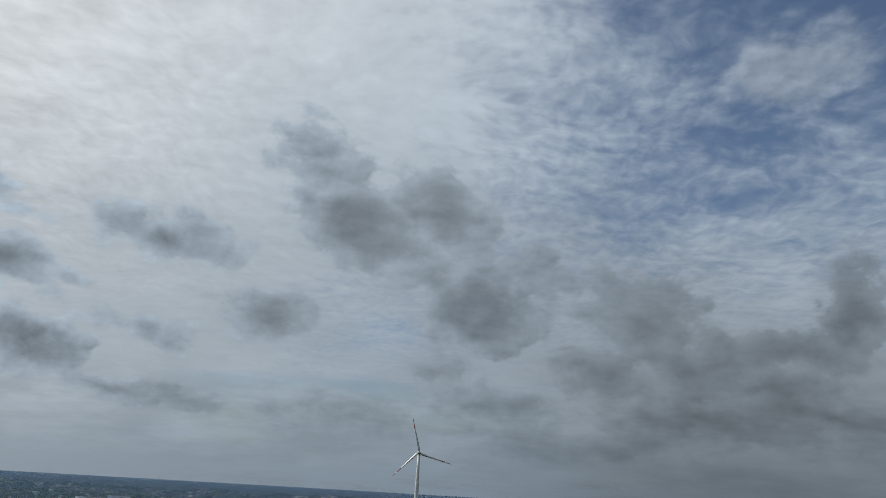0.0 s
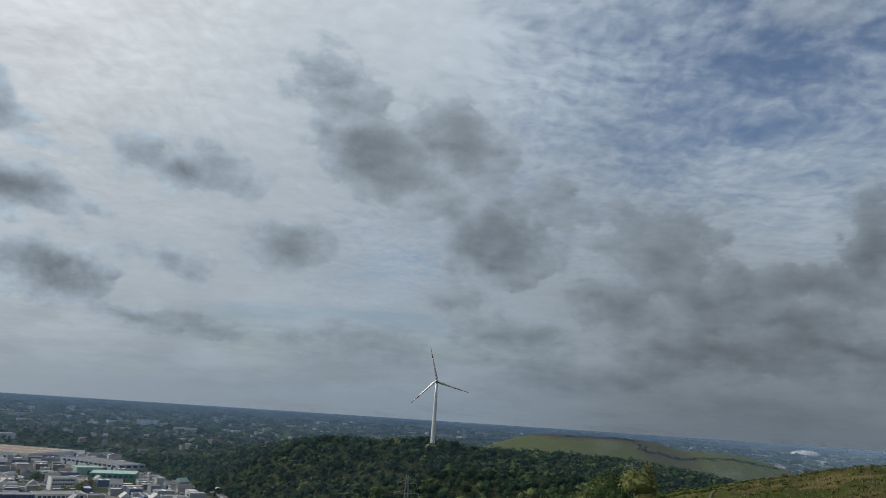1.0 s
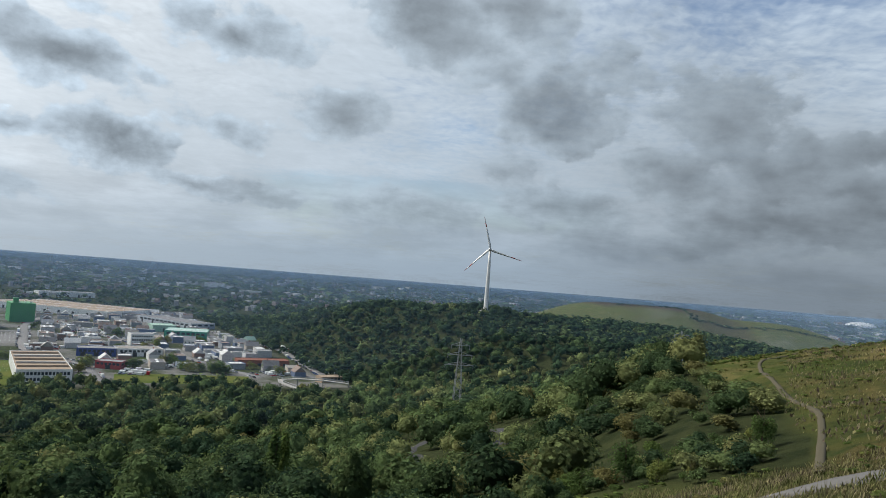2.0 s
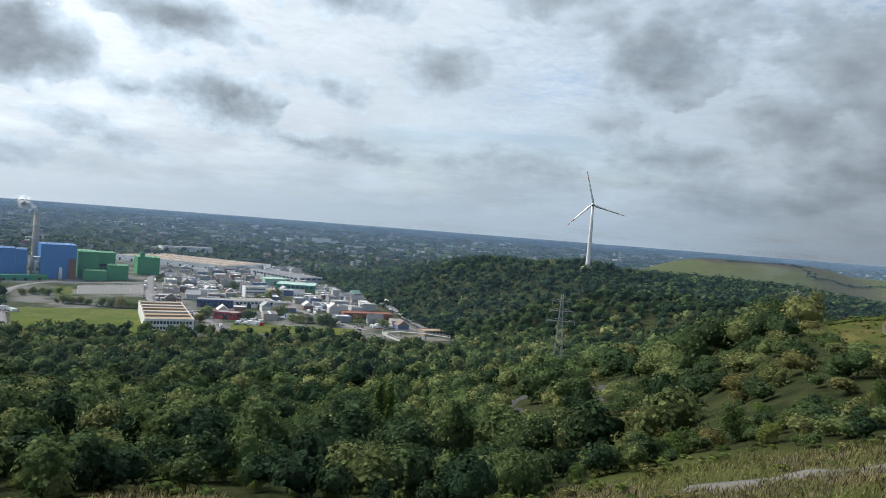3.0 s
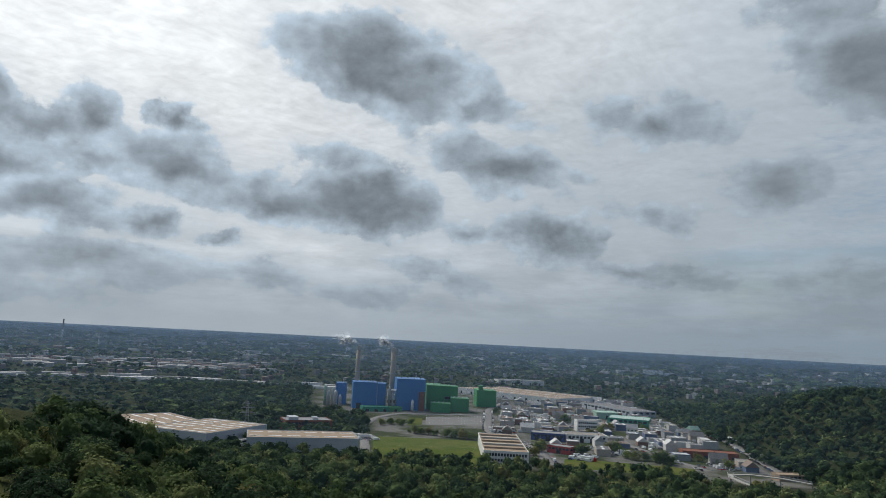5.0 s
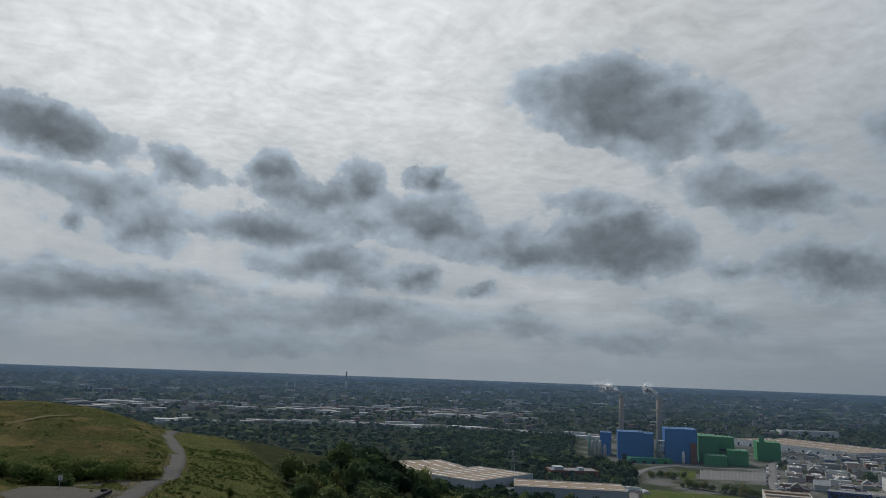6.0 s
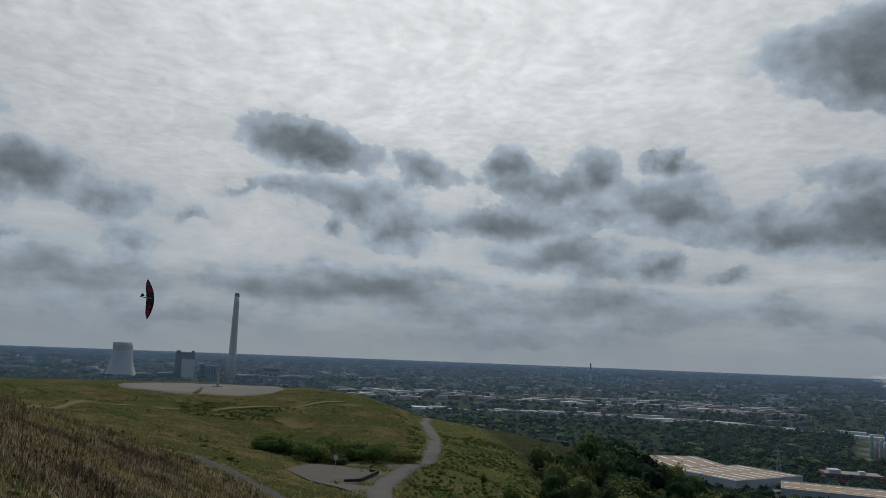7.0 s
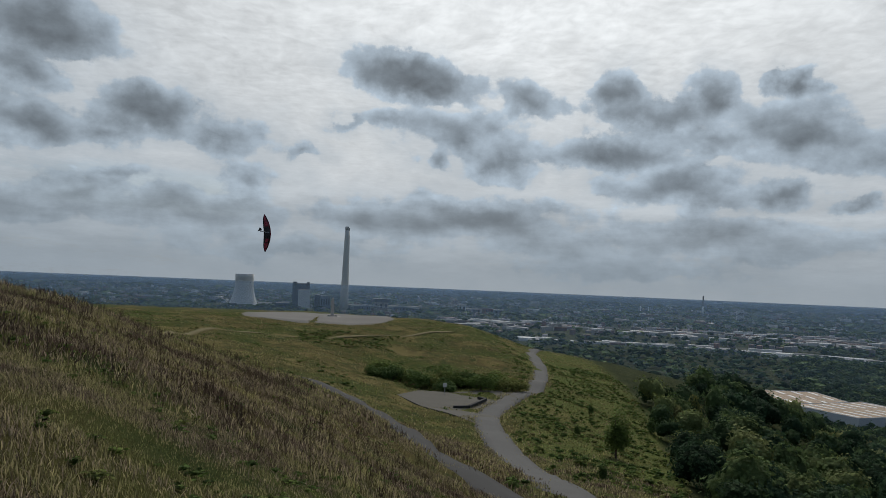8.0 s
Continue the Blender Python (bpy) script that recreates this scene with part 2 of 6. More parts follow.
# moist air low over the land
low_air = w.ease(el, 7.5, 0.0)
low_tone = w.mix(w.ease(sunward, 0.1, 0.75), w.mix(w.ease(az, -22.0, 6.0), (0.078, 0.102, 0.128), (0.160, 0.215, 0.276)), (0.228, 0.280, 0.330))
colour = w.mix(w.math("MULTIPLY", low_air, 0.66), colour, low_tone)
back = w.add("ShaderNodeBackground")
w.plug(back.inputs[0], colour)
back.inputs[1].default_value = 1.0
w.plug(w.add("ShaderNodeOutputWorld").inputs[0], back.outputs[0])

sun = new("sun", bpy.data.lights.new("sun", "SUN"))
sun.data.energy, sun.data.angle, sun.data.color = 2.5, radians(14), (1.0, 0.95, 0.87)
sx, sy, sz = at_sky(SUN_AZ, SUN_EL)
sun.matrix_world = look((sx * 900, sy * 900, EYE + sz * 900), (0, 0, EYE))

# ---------------------------------------------------------------- materials
def material(name):
    m = bpy.data.materials.new(name)
    m.use_nodes = True
    n = Nodes(m.node_tree)
    out = n.add("ShaderNodeOutputMaterial")
    bsdf = n.add("ShaderNodeBsdfPrincipled")
    n.plug(out.inputs[0], bsdf.outputs[0])
    return m, n, bsdf, out


def place(n):
    return n.add("ShaderNodeNewGeometry").outputs["Position"]


def painted(name, colour, rough=0.6, grain=0.12, scale=0.6, metallic=0.0, dirt=0.18):
    """A plain surface with grain and weathering at two scales."""
    m, n, bsdf, out = material(name)
    p = place(n)
    worn = n.noise(p, scale, 5, 0.6)
    fine = n.noise(p, scale * 11, 3, 0.5)
    shade = n.math("ADD", 1.0 - dirt / 2 - grain / 2, n.math("ADD", n.math("MULTIPLY", worn, dirt), n.math("MULTIPLY", fine, grain)))
    tone = n.vec("SCALE", colour)
    n.plug(tone.node.inputs["Scale"], shade)
    n.plug(bsdf.inputs["Base Color"], tone)
    bsdf.inputs["Metallic"].default_value = metallic
    n.plug(bsdf.inputs["Roughness"], n.math("ADD", rough - 0.08, n.math("MULTIPLY", worn, 0.16)))
    bsdf.inputs["Specular IOR Level"].default_value = 0.08 if rough > 0.7 else 0.4
    bump = n.add("ShaderNodeBump")
    bump.inputs["Strength"].default_value = 0.25
    bump.inputs["Distance"].default_value = 0.05
    n.plug(bump.inputs["Height"], fine)
    n.plug(bsdf.inputs["Normal"], bump.outputs[0])
    return m


def varied(name, tones, rough=0.75):
    """A weathered surface whose tone differs from object to object."""
    m, n, bsdf, out = material(name)
    ramp = n.add("ShaderNodeValToRGB")
    n.plug(ramp.inputs[0], n.add("ShaderNodeObjectInfo").outputs["Random"])
    ramp.color_ramp.interpolation = "CONSTANT"
    e = ramp.color_ramp.elements
    while len(e) < len(tones):
        e.new(0.5)
    for i, t in enumerate(tones):
        e[i].position = i / len(tones)
        e[i].color = (*t, 1)
    p = place(n)
    worn = n.math("ADD", 0.78, n.math("MULTIPLY", n.noise(p, 0.25, 6, 0.65), 0.4))
    tone = n.vec("SCALE", ramp.outputs[0])
    n.plug(tone.node.inputs["Scale"], worn)
    n.plug(bsdf.inputs["Base Color"], tone)
    bsdf.inputs["Roughness"].default_value = rough
    bsdf.inputs["Specular IOR Level"].default_value = 0.15
    return m


def leaves(name, low, mid, high, joined, through_light=0.24, last=(0.175, 0.165, 0.062), leafy=1.16):
    """Foliage: hue by tree, tone by leaf, some light passing through."""
    m, n, bsdf, out = material(name)
    geo = n.add("ShaderNodeNewGeometry")
    if joined:
        att = n.add("ShaderNodeAttribute")
        att.attribute_name = "tint"
        by_tree = att.outputs["Fac"]
    else:
        by_tree = n.add("ShaderNodeObjectInfo").outputs["Random"]
    ramp = n.add("ShaderNodeValToRGB")
    e = ramp.color_ramp.elements
    e.new(0.55)
    e.new(0.88)
    for i, (p, c) in enumerate(((0.0, low), (0.55, mid), (0.86, high), (1.0, last))):
        e[i].position, e[i].color = p, (*c, 1)
    n.plug(ramp.inputs[0], by_tree)
    leaf = n.math("ADD", 1.0 - leafy / 2, n.math("MULTIPLY", geo.outputs["Random Per Island"], leafy))
    # noise darkens the leaf colour, painting in shaded gaps between leaves
    fleck = n.noise(geo.outputs["Position"], 1.6, 5, 0.7)
    patch = n.math("ADD", 0.35, n.math("MULTIPLY", fleck, 1.3))
    bump = n.add("ShaderNodeBump")
    bump.inputs["Strength"].default_value = 1.0
    bump.inputs["Distance"].default_value = 0.9
    n.plug(bump.inputs["Height"], fleck)
    n.plug(bsdf.inputs["Normal"], bump.outputs[0])
    tone = n.vec("SCALE", ramp.outputs[0])
    n.plug(tone.node.inputs["Scale"], n.math("MULTIPLY", leaf, patch))
    n.plug(bsdf.inputs["Base Color"], tone)
    bsdf.inputs["Roughness"].default_value = 0.85
    bsdf.inputs["Specular IOR Level"].default_value = 0.06
    thin = n.add("ShaderNodeBsdfTranslucent")
    n.plug(thin.inputs[0], tone)
    blend = n.add("ShaderNodeMixShader")
    blend.inputs[0].default_value = through_light
    n.plug(blend.inputs[1], bsdf.outputs[0])
    n.plug(blend.inputs[2], thin.outputs[0])
    n.plug(out.inputs[0], blend.outputs[0])
    return m


LEAF_WOOD = leaves("woodland_leaves", (0.034, 0.066, 0.034), (0.112, 0.164, 0.060), (0.232, 0.255, 0.100), True, leafy=0.85)
LEAF_TREE = leaves("tree_leaves", (0.070, 0.118, 0.036), (0.130, 0.190, 0.050), (0.215, 0.240, 0.065), False, leafy=0.7)
SCRUB_LEAF = leaves("scrub_leaves", (0.095, 0.150, 0.042), (0.150, 0.200, 0.052), (0.24, 0.235, 0.080), True, 0.42)
BARK = painted("bark", (0.10, 0.075, 0.055), 0.9, 0.4, 2.0)
STALK = leaves("dry_grass", (0.118, 0.140, 0.044), (0.290, 0.258, 0.128), (0.258, 0.206, 0.154), True, 0.40, (0.085, 0.062, 0.048), leafy=1.5)
TRODDEN = painted("trodden_earth", (0.088, 0.078, 0.052), 0.95, 0.4, 0.7)
LAY_BY = painted("trodden_gravel", (0.098, 0.092, 0.080), 0.95, 0.4, 0.35, dirt=0.5)
WORN_ROAD = painted("worn_road", (0.096, 0.094, 0.091), 0.9, 0.3, 0.5, dirt=0.35)
ASPHALT = painted("asphalt", (0.055, 0.055, 0.056), 0.9, 0.25, 0.35)
GRAVEL = painted("gravel", (0.135, 0.130, 0.122), 0.95, 0.4, 0.6)
TAR = painted("dark_tar", (0.052, 0.051, 0.050), 0.9, 0.25, 0.6)
DRY_EARTH = painted("dry_grass_track", (0.135, 0.115, 0.058), 0.95, 0.4, 0.8)
CONCRETE = painted("concrete", (0.42, 0.40, 0.37), 0.85, 0.15, 0.1)
PALE_WALL = painted("pale_cladding", (0.44, 0.47, 0.50), 0.55, 0.06, 0.15)
WHITE_WALL = painted("white_paint", (0.74, 0.74, 0.72), 0.5, 0.08, 0.2)
TAN_ROOF = painted("tan_roof_felt", (0.34, 0.265, 0.195), 0.9, 0.15, 0.12)
GREY_ROOF = painted("grey_roof_felt", (0.26, 0.26, 0.26), 0.9, 0.2, 0.12)
BLUE_CLAD = painted("blue_cladding", (0.055, 0.200, 0.48), 0.45, 0.08, 0.12)
GREEN_CLAD = painted("green_cladding", (0.05, 0.26, 0.09), 0.5, 0.08, 0.12)
SEA_GREEN = painted("sea_green_cladding", (0.03, 0.24, 0.15), 0.5, 0.08, 0.12)
STEEL = painted("galvanised_steel", (0.42, 0.43, 0.44), 0.5, 0.12, 0.3, 0.6)
DULL_STEEL = painted("dull_weathered_steel", (0.25, 0.26, 0.27), 0.7, 0.12, 0.3)
DARK = painted("dark_opening", (0.03, 0.032, 0.035), 0.35, 0.1, 0.5)
BRICK = painted("red_brick", (0.24, 0.095, 0.065), 0.85, 0.2, 0.4)
RED = painted("red_paint", (0.36, 0.055, 0.05), 0.5, 0.1, 0.3)
RUST = painted("rusty_brown_roof", (0.22, 0.10, 0.07), 0.85, 0.2, 0.2)
TURBINE = painted("turbine_white", (0.66, 0.66, 0.64), 0.4, 0.05, 0.1)
GLASS = painted("window_glass", (0.05, 0.06, 0.07), 0.12, 0.05, 0.3)
BLACK = painted("black_film", (0.02, 0.018, 0.02), 0.45, 0.1, 2.0)
ROOF_MIX = varied("mixed_roofs", [(0.20, 0.20, 0.205), (0.42, 0.42, 0.41), (0.27, 0.25, 0.22), (0.14, 0.14, 0.145), (0.55, 0.55, 0.54), (0.22, 0.17, 0.145), (0.32, 0.33, 0.34)])
WALL_MIX = varied("mixed_walls", [(0.50, 0.50, 0.49), (0.62, 0.62, 0.60), (0.34, 0.335, 0.33), (0.28, 0.30, 0.32), (0.42, 0.38, 0.33), (0.45, 0.46, 0.46), (0.22, 0.15, 0.125), (0.13, 0.17, 0.26)])
CAR_MIX = varied("car_paint", [(0.75, 0.75, 0.74), (0.06, 0.06, 0.065), (0.35, 0.36, 0.37), (0.40, 0.03, 0.03), (0.05, 0.10, 0.28), (0.72, 0.72, 0.72), (0.16, 0.16, 0.17)], 0.3)


def ground_material():
    m, n, bsdf, out = material("ground_cover")
    p = place(n)
    att = n.add("ShaderNodeAttribute")
    att.attribute_name = "meadow"
    town = n.add("ShaderNodeAttribute")
    town.attribute_name = "town"
    big = n.noise(p, 0.045, 6, 0.62)
    mid = n.noise(p, 0.35, 6, 0.65)
    fine = n.noise(p, 4.5, 9, 0.72)
    grass = n.mix(n.ease(big, 0.36, 0.62), (0.056, 0.072, 0.018), (0.098, 0.078, 0.032))
    grass = n.mix(n.ease(mid, 0.44, 0.66), grass, (0.036, 0.050, 0.016))
    grass = n.mix(n.ease(n.noise(p, 0.09, 4, 0.6), 0.54, 0.64), grass, (0.135, 0.112, 0.045))
    grass = n.mix(n.math("MULTIPLY", n.ease(fine, 0.50, 0.75), 0.55), grass, (0.105, 0.082, 0.042))
    lush = n.add("ShaderNodeAttribute")
    lush.attribute_name = "lush"
    green = n.mix(n.ease(fine, 0.35, 0.65), (0.058, 0.088, 0.023), (0.124, 0.134, 0.041))
    grass = n.mix(n.math("MULTIPLY", lush.outputs["Fac"], 0.8), grass, green)
    heath = n.add("ShaderNodeAttribute")
    heath.attribute_name = "heath"
    grass = n.mix(heath.outputs["Fac"], grass, n.mix(n.ease(mid, 0.35, 0.65), (0.050, 0.042, 0.026), (0.080, 0.060, 0.040)))
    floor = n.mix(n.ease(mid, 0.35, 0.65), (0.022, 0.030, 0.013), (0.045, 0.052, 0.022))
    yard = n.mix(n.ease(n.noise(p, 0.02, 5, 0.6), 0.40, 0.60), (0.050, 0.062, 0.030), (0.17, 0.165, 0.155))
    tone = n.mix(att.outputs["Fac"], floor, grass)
    tone = n.mix(town.outputs["Fac"], tone, yard)
    n.plug(bsdf.inputs["Base Color"], tone)
    bsdf.inputs["Roughness"].default_value = 0.95
    bsdf.inputs["Specular IOR Level"].default_value = 0.02
    bump = n.add("ShaderNodeBump")
    bump.inputs["Strength"].default_value = 0.8
    bump.inputs["Distance"].default_value = 0.35
    n.plug(bump.inputs["Height"], n.math("ADD", fine, mid))
    n.plug(bsdf.inputs["Normal"], bump.outputs[0])
    return m


GROUND = ground_material()

# ---------------------------------------------------------------- the lie of the land
RINGS = np.array([0, 20, 45, 80, 130, 200, 300, 420, 560, 700.0])
SECTIONS = {}

def section(azimuth, *heights):
    """Ground heights of the hill along one bearing, at the distances RINGS."""
    SECTIONS[azimuth] = heights

section(-180, 93.4, 94, 95, 96, 96, 94, 80, 45, 12, 0)
section(-90, 93.4, 93, 93, 94, 95, 92, 74, 42, 12, 0)
section(-45, 93.4, 92, 91, 91.5, 92.8, 90, 70, 40, 15, 6)
section(-28, 93.4, 90.3, 88.6, 88.8, 92.3, 90, 68, 40, 22, 14)
section(-20, 93.4, 89, 86.0, 85.8, 86.8, 84, 65, 40, 25, 18)
section(-12, 93.4, 87.4, 83.6, 82.2, 82.6, 77, 59, 38, 25, 18)
section(-3, 93.4, 86.3, 80.6, 74, 67.5, 60, 48, 30, 20, 16)
section(4, 93.4, 85.8, 79.6, 70, 59.5, 49, 35, 22, 13, 12)
section(15, 93.4, 85.3, 79.0, 68.5, 55.5, 40, 24, 12, 4, 2)
section(30, 93.4, 85.6, 79.2, 68.5, 54.5, 37, 19, 7, 1, 0)
section(45, 93.4, 86.3, 80.0, 70.0, 57.5, 41, 22, 9, 1, 0)
section(55, 93.4, 86.6, 80.5, 72, 61, 49, 36, 16, 3, 0)
section(62, 93.4, 86.8, 81, 73, 64.5, 58, 54, 27, 5, 0)
section(70, 93.4, 87, 81.5, 75, 68.5, 67, 66, 32, 8, 0)
section(79, 93.4, 87.5, 82.3, 76, 73, 73.2, 71, 45, 15, 0)
section(84, 93.4, 88, 83.5, 77.6, 72.8, 72.4, 81.2, 70, 33, 3)
section(88, 93.4, 88.7, 85.0, 79.2, 73, 71.5, 80.8, 75, 35, 3)
section(95, 93.4, 90.0, 88.3, 82, 77.8, 75.5, 80.4, 77, 40, 5)
section(105, 93.4, 91.6, 91.6, 85, 81, 80, 80.6, 77, 42, 5)
section(111, 93.4, 92.7, 93.5, 87.5, 83.5, 82, 81, 78, 42, 5)
section(117, 93.4, 93.5, 94.4, 91, 86, 84, 81.5, 78, 42, 5)
section(135, 93.4, 93.6, 95, 94, 91, 88, 83, 70, 35, 3)
section(180, 93.4, 94, 95, 96, 96, 94, 80, 45, 12, 0)


def blur(a, axis, width, wrap):
    k = np.exp(-0.5 * (np.arange(-3 * width, 3 * width + 1) / width) ** 2)
    k /= k.sum()
    pad = [(0, 0), (0, 0)]
    pad[axis] = (3 * width, 3 * width)
    b = np.pad(a, pad, mode="wrap" if wrap else "edge")
    return np.apply_along_axis(lambda v: np.convolve(v, k, "valid"), axis, b)


FINE_R = np.arange(0, 702, 4.0)
_az = sorted(SECTIONS)
_rows = np.array([np.interp(FINE_R, RINGS, SECTIONS[a]) for a in _az])
FINE_A = np.arange(-180, 180, 1.0)
HILL = np.array([[np.interp(a, _az, _rows[:, j]) for j in range(len(FINE_R))] for a in FINE_A])
HILL = blur(blur(HILL, 0, 2, True), 1, 2, False)


def step(x, low, high):
    s = np.clip((x - low) / (high - low), 0, 1)
    return s * s * (3 - 2 * s)


def wave(x, y, size, seed):
    """Cheap smooth noise in -1..1 over arrays."""
    u = np.zeros_like(x)
    rng = np.random.default_rng(seed)
    for i in range(7):
        a, f, p = rng.uniform(0, 6.28), rng.uniform(0.6, 1.8) / size, rng.uniform(0, 6.28, 2)
        u += np.sin((x * np.cos(a) + y * np.sin(a)) * f * 6.28 + p[0] + 1.5 * np.sin((y * np.cos(a) - x * np.sin(a)) * f * 4 + p[1]))
    return u / 4.5


def land(x, y):
    """Height of the ground at plan positions (arrays)."""
    x, y = np.asarray(x, float), np.asarray(y, float)
    r = np.hypot(x, y)
    a = np.degrees(np.arctan2(-x, y))
    ia = (a + 180) % 360
    i0 = np.floor(ia).astype(int) % 360
    fa = ia - np.floor(ia)
    ir = np.clip(r / 4.0, 0, len(FINE_R) - 1.001)
    j0 = ir.astype(int)
    fr = ir - j0
    i1 = (i0 + 1) % 360
    z = (HILL[i0, j0] * (1 - fa) + HILL[i1, j0] * fa) * (1 - fr) + (HILL[i0, j0 + 1] * (1 - fa) + HILL[i1, j0 + 1] * fa) * fr
    core0 = HILL[i0, 0] * (1 - fa) + HILL[i1, 0] * fa
    z = z + (93.36 - core0) * np.exp(-(r / 9.0) ** 2)
    z = z * (1 - step(r, 560, 720))
    z = z + wave(x, y, 34, 3) * 0.55 * step(r, 12, 60) * (1 - step(r, 420, 600))
    z = z + wave(x, y, 7, 4) * 0.16 * step(r, 3, 20) * (1 - step(r, 200, 300))
    # washed-out ledges on the flank of the plateau
    flank = step(a, 77, 82) * (1 - step(a, 108, 114)) * step(r, 150, 185) * (1 - step(r, 240, 262))
    z = z + flank * (wave(x, y, 24, 14) * 0.35 + 0.45 * np.sin(r / 5.5 + 1.3 * wave(x, y, 40, 16)))
    # wooded hill that carries the wind turbine
    d = (x + 149) * 0.83 + (y - 632) * 0.56
    hill = 57 * step(d, -10, 135) * step(y, 430, 760) * (1 - step(y, 830, 1250)) * (1 - step(x, 120, 620))
    hill = hill + 5 * np.exp(-((x + 170) ** 2 + (y - 790) ** 2) / 90 ** 2) + 9 * np.exp(-((x + 27) ** 2 + (y - 775) ** 2) / 45 ** 2)
    # flat-topped meadow hill behind it
    e = np.sqrt(((x - 275) / 330) ** 2 + ((y - 1560) / 330) ** 2)
    e2 = np.sqrt(((x - 470) / 300) ** 2 + ((y - 1530) / 300) ** 2)
    mead = np.maximum(75 * (1 - step(e, 0.28, 1.12)), 60 * (1 - step(e2, 0.20, 1.10)))
    far = 47 * step(r, 2500, 5200) / step(np.array(4900.0), 2500, 5200)
    far = far + (wave(x, y, 900, 9) * 7 + wave(x, y, 300, 10) * 2) * step(r, 3300, 4300) * (1 - 0.6 * step(r, 4500, 4900))
    return np.maximum(z, 0) + np.maximum(hill, mead) + far


def height(x, y):
    return float(land(np.array([x]), np.array([y]))[0])


def polar(azimuth, distance):
    a = radians(azimuth)
    return -math.sin(a) * distance, math.cos(a) * distance


# ways over the hill, as plan points
ROADS = {
    "near_path": (2.2, [(4.0, 35.2), (5.8, 34.6), (8.1, 32.4), (11.0, 29.0), (15, 27), (24, 22), (36, 16)]),
    "hill_road": (3.6, [(-30, 14), (-40, 13.2), (-52, 13.2), (-59, 13), (-79, 13.8), (-97.4, 14.6),
                        (-120, 17.1), (-143, 24.5), (-165, 34), (-202, 43.2), (-238, 48.8), (-262, 52), (-290, 62)]),
    "footpath": (2.9, [(-27, 8.5), (-36, 5.6), (-44, 4), (-58, 2.4), (-78, -0.5), (-100, -4.5), (-113, -9.5), (-122, -18)]),
    "grass_track": (2.2, [(-150, -44), (-179, -52), (-219, -47), (-226, -28), (-244, -8), (-259, 11), (-270, 26)]),
    "shoulder_path": (0.5, [(14, 34), (23.4, 56.9), (26.2, 66), (30.9, 87.7), (35.8, 108), (44, 130), (60, 150)]),
    "woods_road": (4.2, [(-2, 118), (-9, 135), (-14, 150), (-20, 184), (-26, 214), (-20, 240), (-6, 228), (1, 200), (2, 177), (0.5, 163), (8, 150), (22, 148)]),
}


def way_points(name, gap=2.5):
    """Evenly spaced points of a smooth curve through a way's points."""
    p = np.array(ROADS[name][1], float)
    p = np.vstack([2 * p[0] - p[1], p, 2 * p[-1] - p[-2]])
    out = []
    for i in range(1, len(p) - 2):
        t = np.linspace(0, 1, max(2, int(np.hypot(*(p[i + 1] - p[i])) / gap)), endpoint=False)[:, None]
        out.append(0.5 * (2 * p[i] + (p[i + 1] - p[i - 1]) * t + (2 * p[i - 1] - 5 * p[i] + 4 * p[i + 1] - p[i + 2]) * t ** 2
                          + (3 * p[i] - p[i - 1] - 3 * p[i + 1] + p[i + 2]) * t ** 3))
    return np.vstack(out)


def on_way(x, y, extra=0.6):
    hit = np.zeros(len(x), bool)
    for name, (wide, _) in ROADS.items():
        for px, py in way_points(name, 3.0):
            hit |= (x - px) ** 2 + (y - py) ** 2 < (wide / 2 + extra) ** 2
    return hit


def meadow_share(x, y):
    """1 where open grass grows, 0 under trees."""
    r = np.hypot(x, y)
    a = np.degrees(np.arctan2(-x, y))
    edge = np.interp(a, [-180, -50, -28, -24.0, -22.4, -16, -8, 0, 10, 25, 40, 50, 58, 66, 72, 77, 82, 100, 125, 180],
                     [400, 400, 300, 260, 44, 39, 42, 43, 32, 26, 26, 33, 48, 62, 215, 330, 430, 440, 440, 400])
    m = 1 - step(r + wave(x, y, 25, 6) * 5, edge, edge * 1.12)
    start = np.interp(a, [-24, -20.5, -18.7, -15, -12], [46, 60, 78, 112, 210])
    shoulder = step(-a, 11.5, 12.5) * step(r + wave(x, y, 20, 5) * 4, start, start + 8) * (1 - step(r, 260, 290))
    e = np.sqrt(((x - 275) / 330) ** 2 + ((y - 1560) / 330) ** 2)
    e2 = np.sqrt(((x - 470) / 300) ** 2 + ((y - 1530) / 300) ** 2)
    return np.maximum(np.maximum(m, shoulder), 1 - step(np.minimum(e, e2), 0.80, 0.92))


def lush_share(x, y):
    """1 where the open ground is fresh and green, 0 where it is dry."""
    a = np.degrees(np.arctan2(-x, y))
    r = np.hypot(x, y)
    flank = step(a, -25, -15) * (1 - step(a + wave(x, y, 30, 8) * 1.5, 78, 80.5)) * (1 - step(r, 500, 600))
    hill = ((np.sqrt(((x - 275) / 330) ** 2 + ((y - 1560) / 330) ** 2) < 1) | (np.hypot(x - 470, y - 1530) < 300)) * 0.7
    return hill + np.clip(flank * (0.75 + 0.35 * wave(x, y, 18, 7)) * (1 - 0.5 * (1 - step(a, -12, 0)) * step(r, 60, 90)), 0, 1)


def heath_share(x, y):
    """1 on the bare brown top of the far meadow hill, with a dark field below it."""
    e = np.sqrt(((x - 275) / 330) ** 2 + ((y - 1560) / 330) ** 2)
    top = 1 - step(e + wave(x, y, 150, 15) * 0.06, 0.36, 0.42)
    field = 0.6 * step(x, 335, 345) * (1 - step(x, 430, 445)) * (1 - step(y, 1480, 1500)) * step(y, 1300, 1330)
    return np.maximum(top, field)


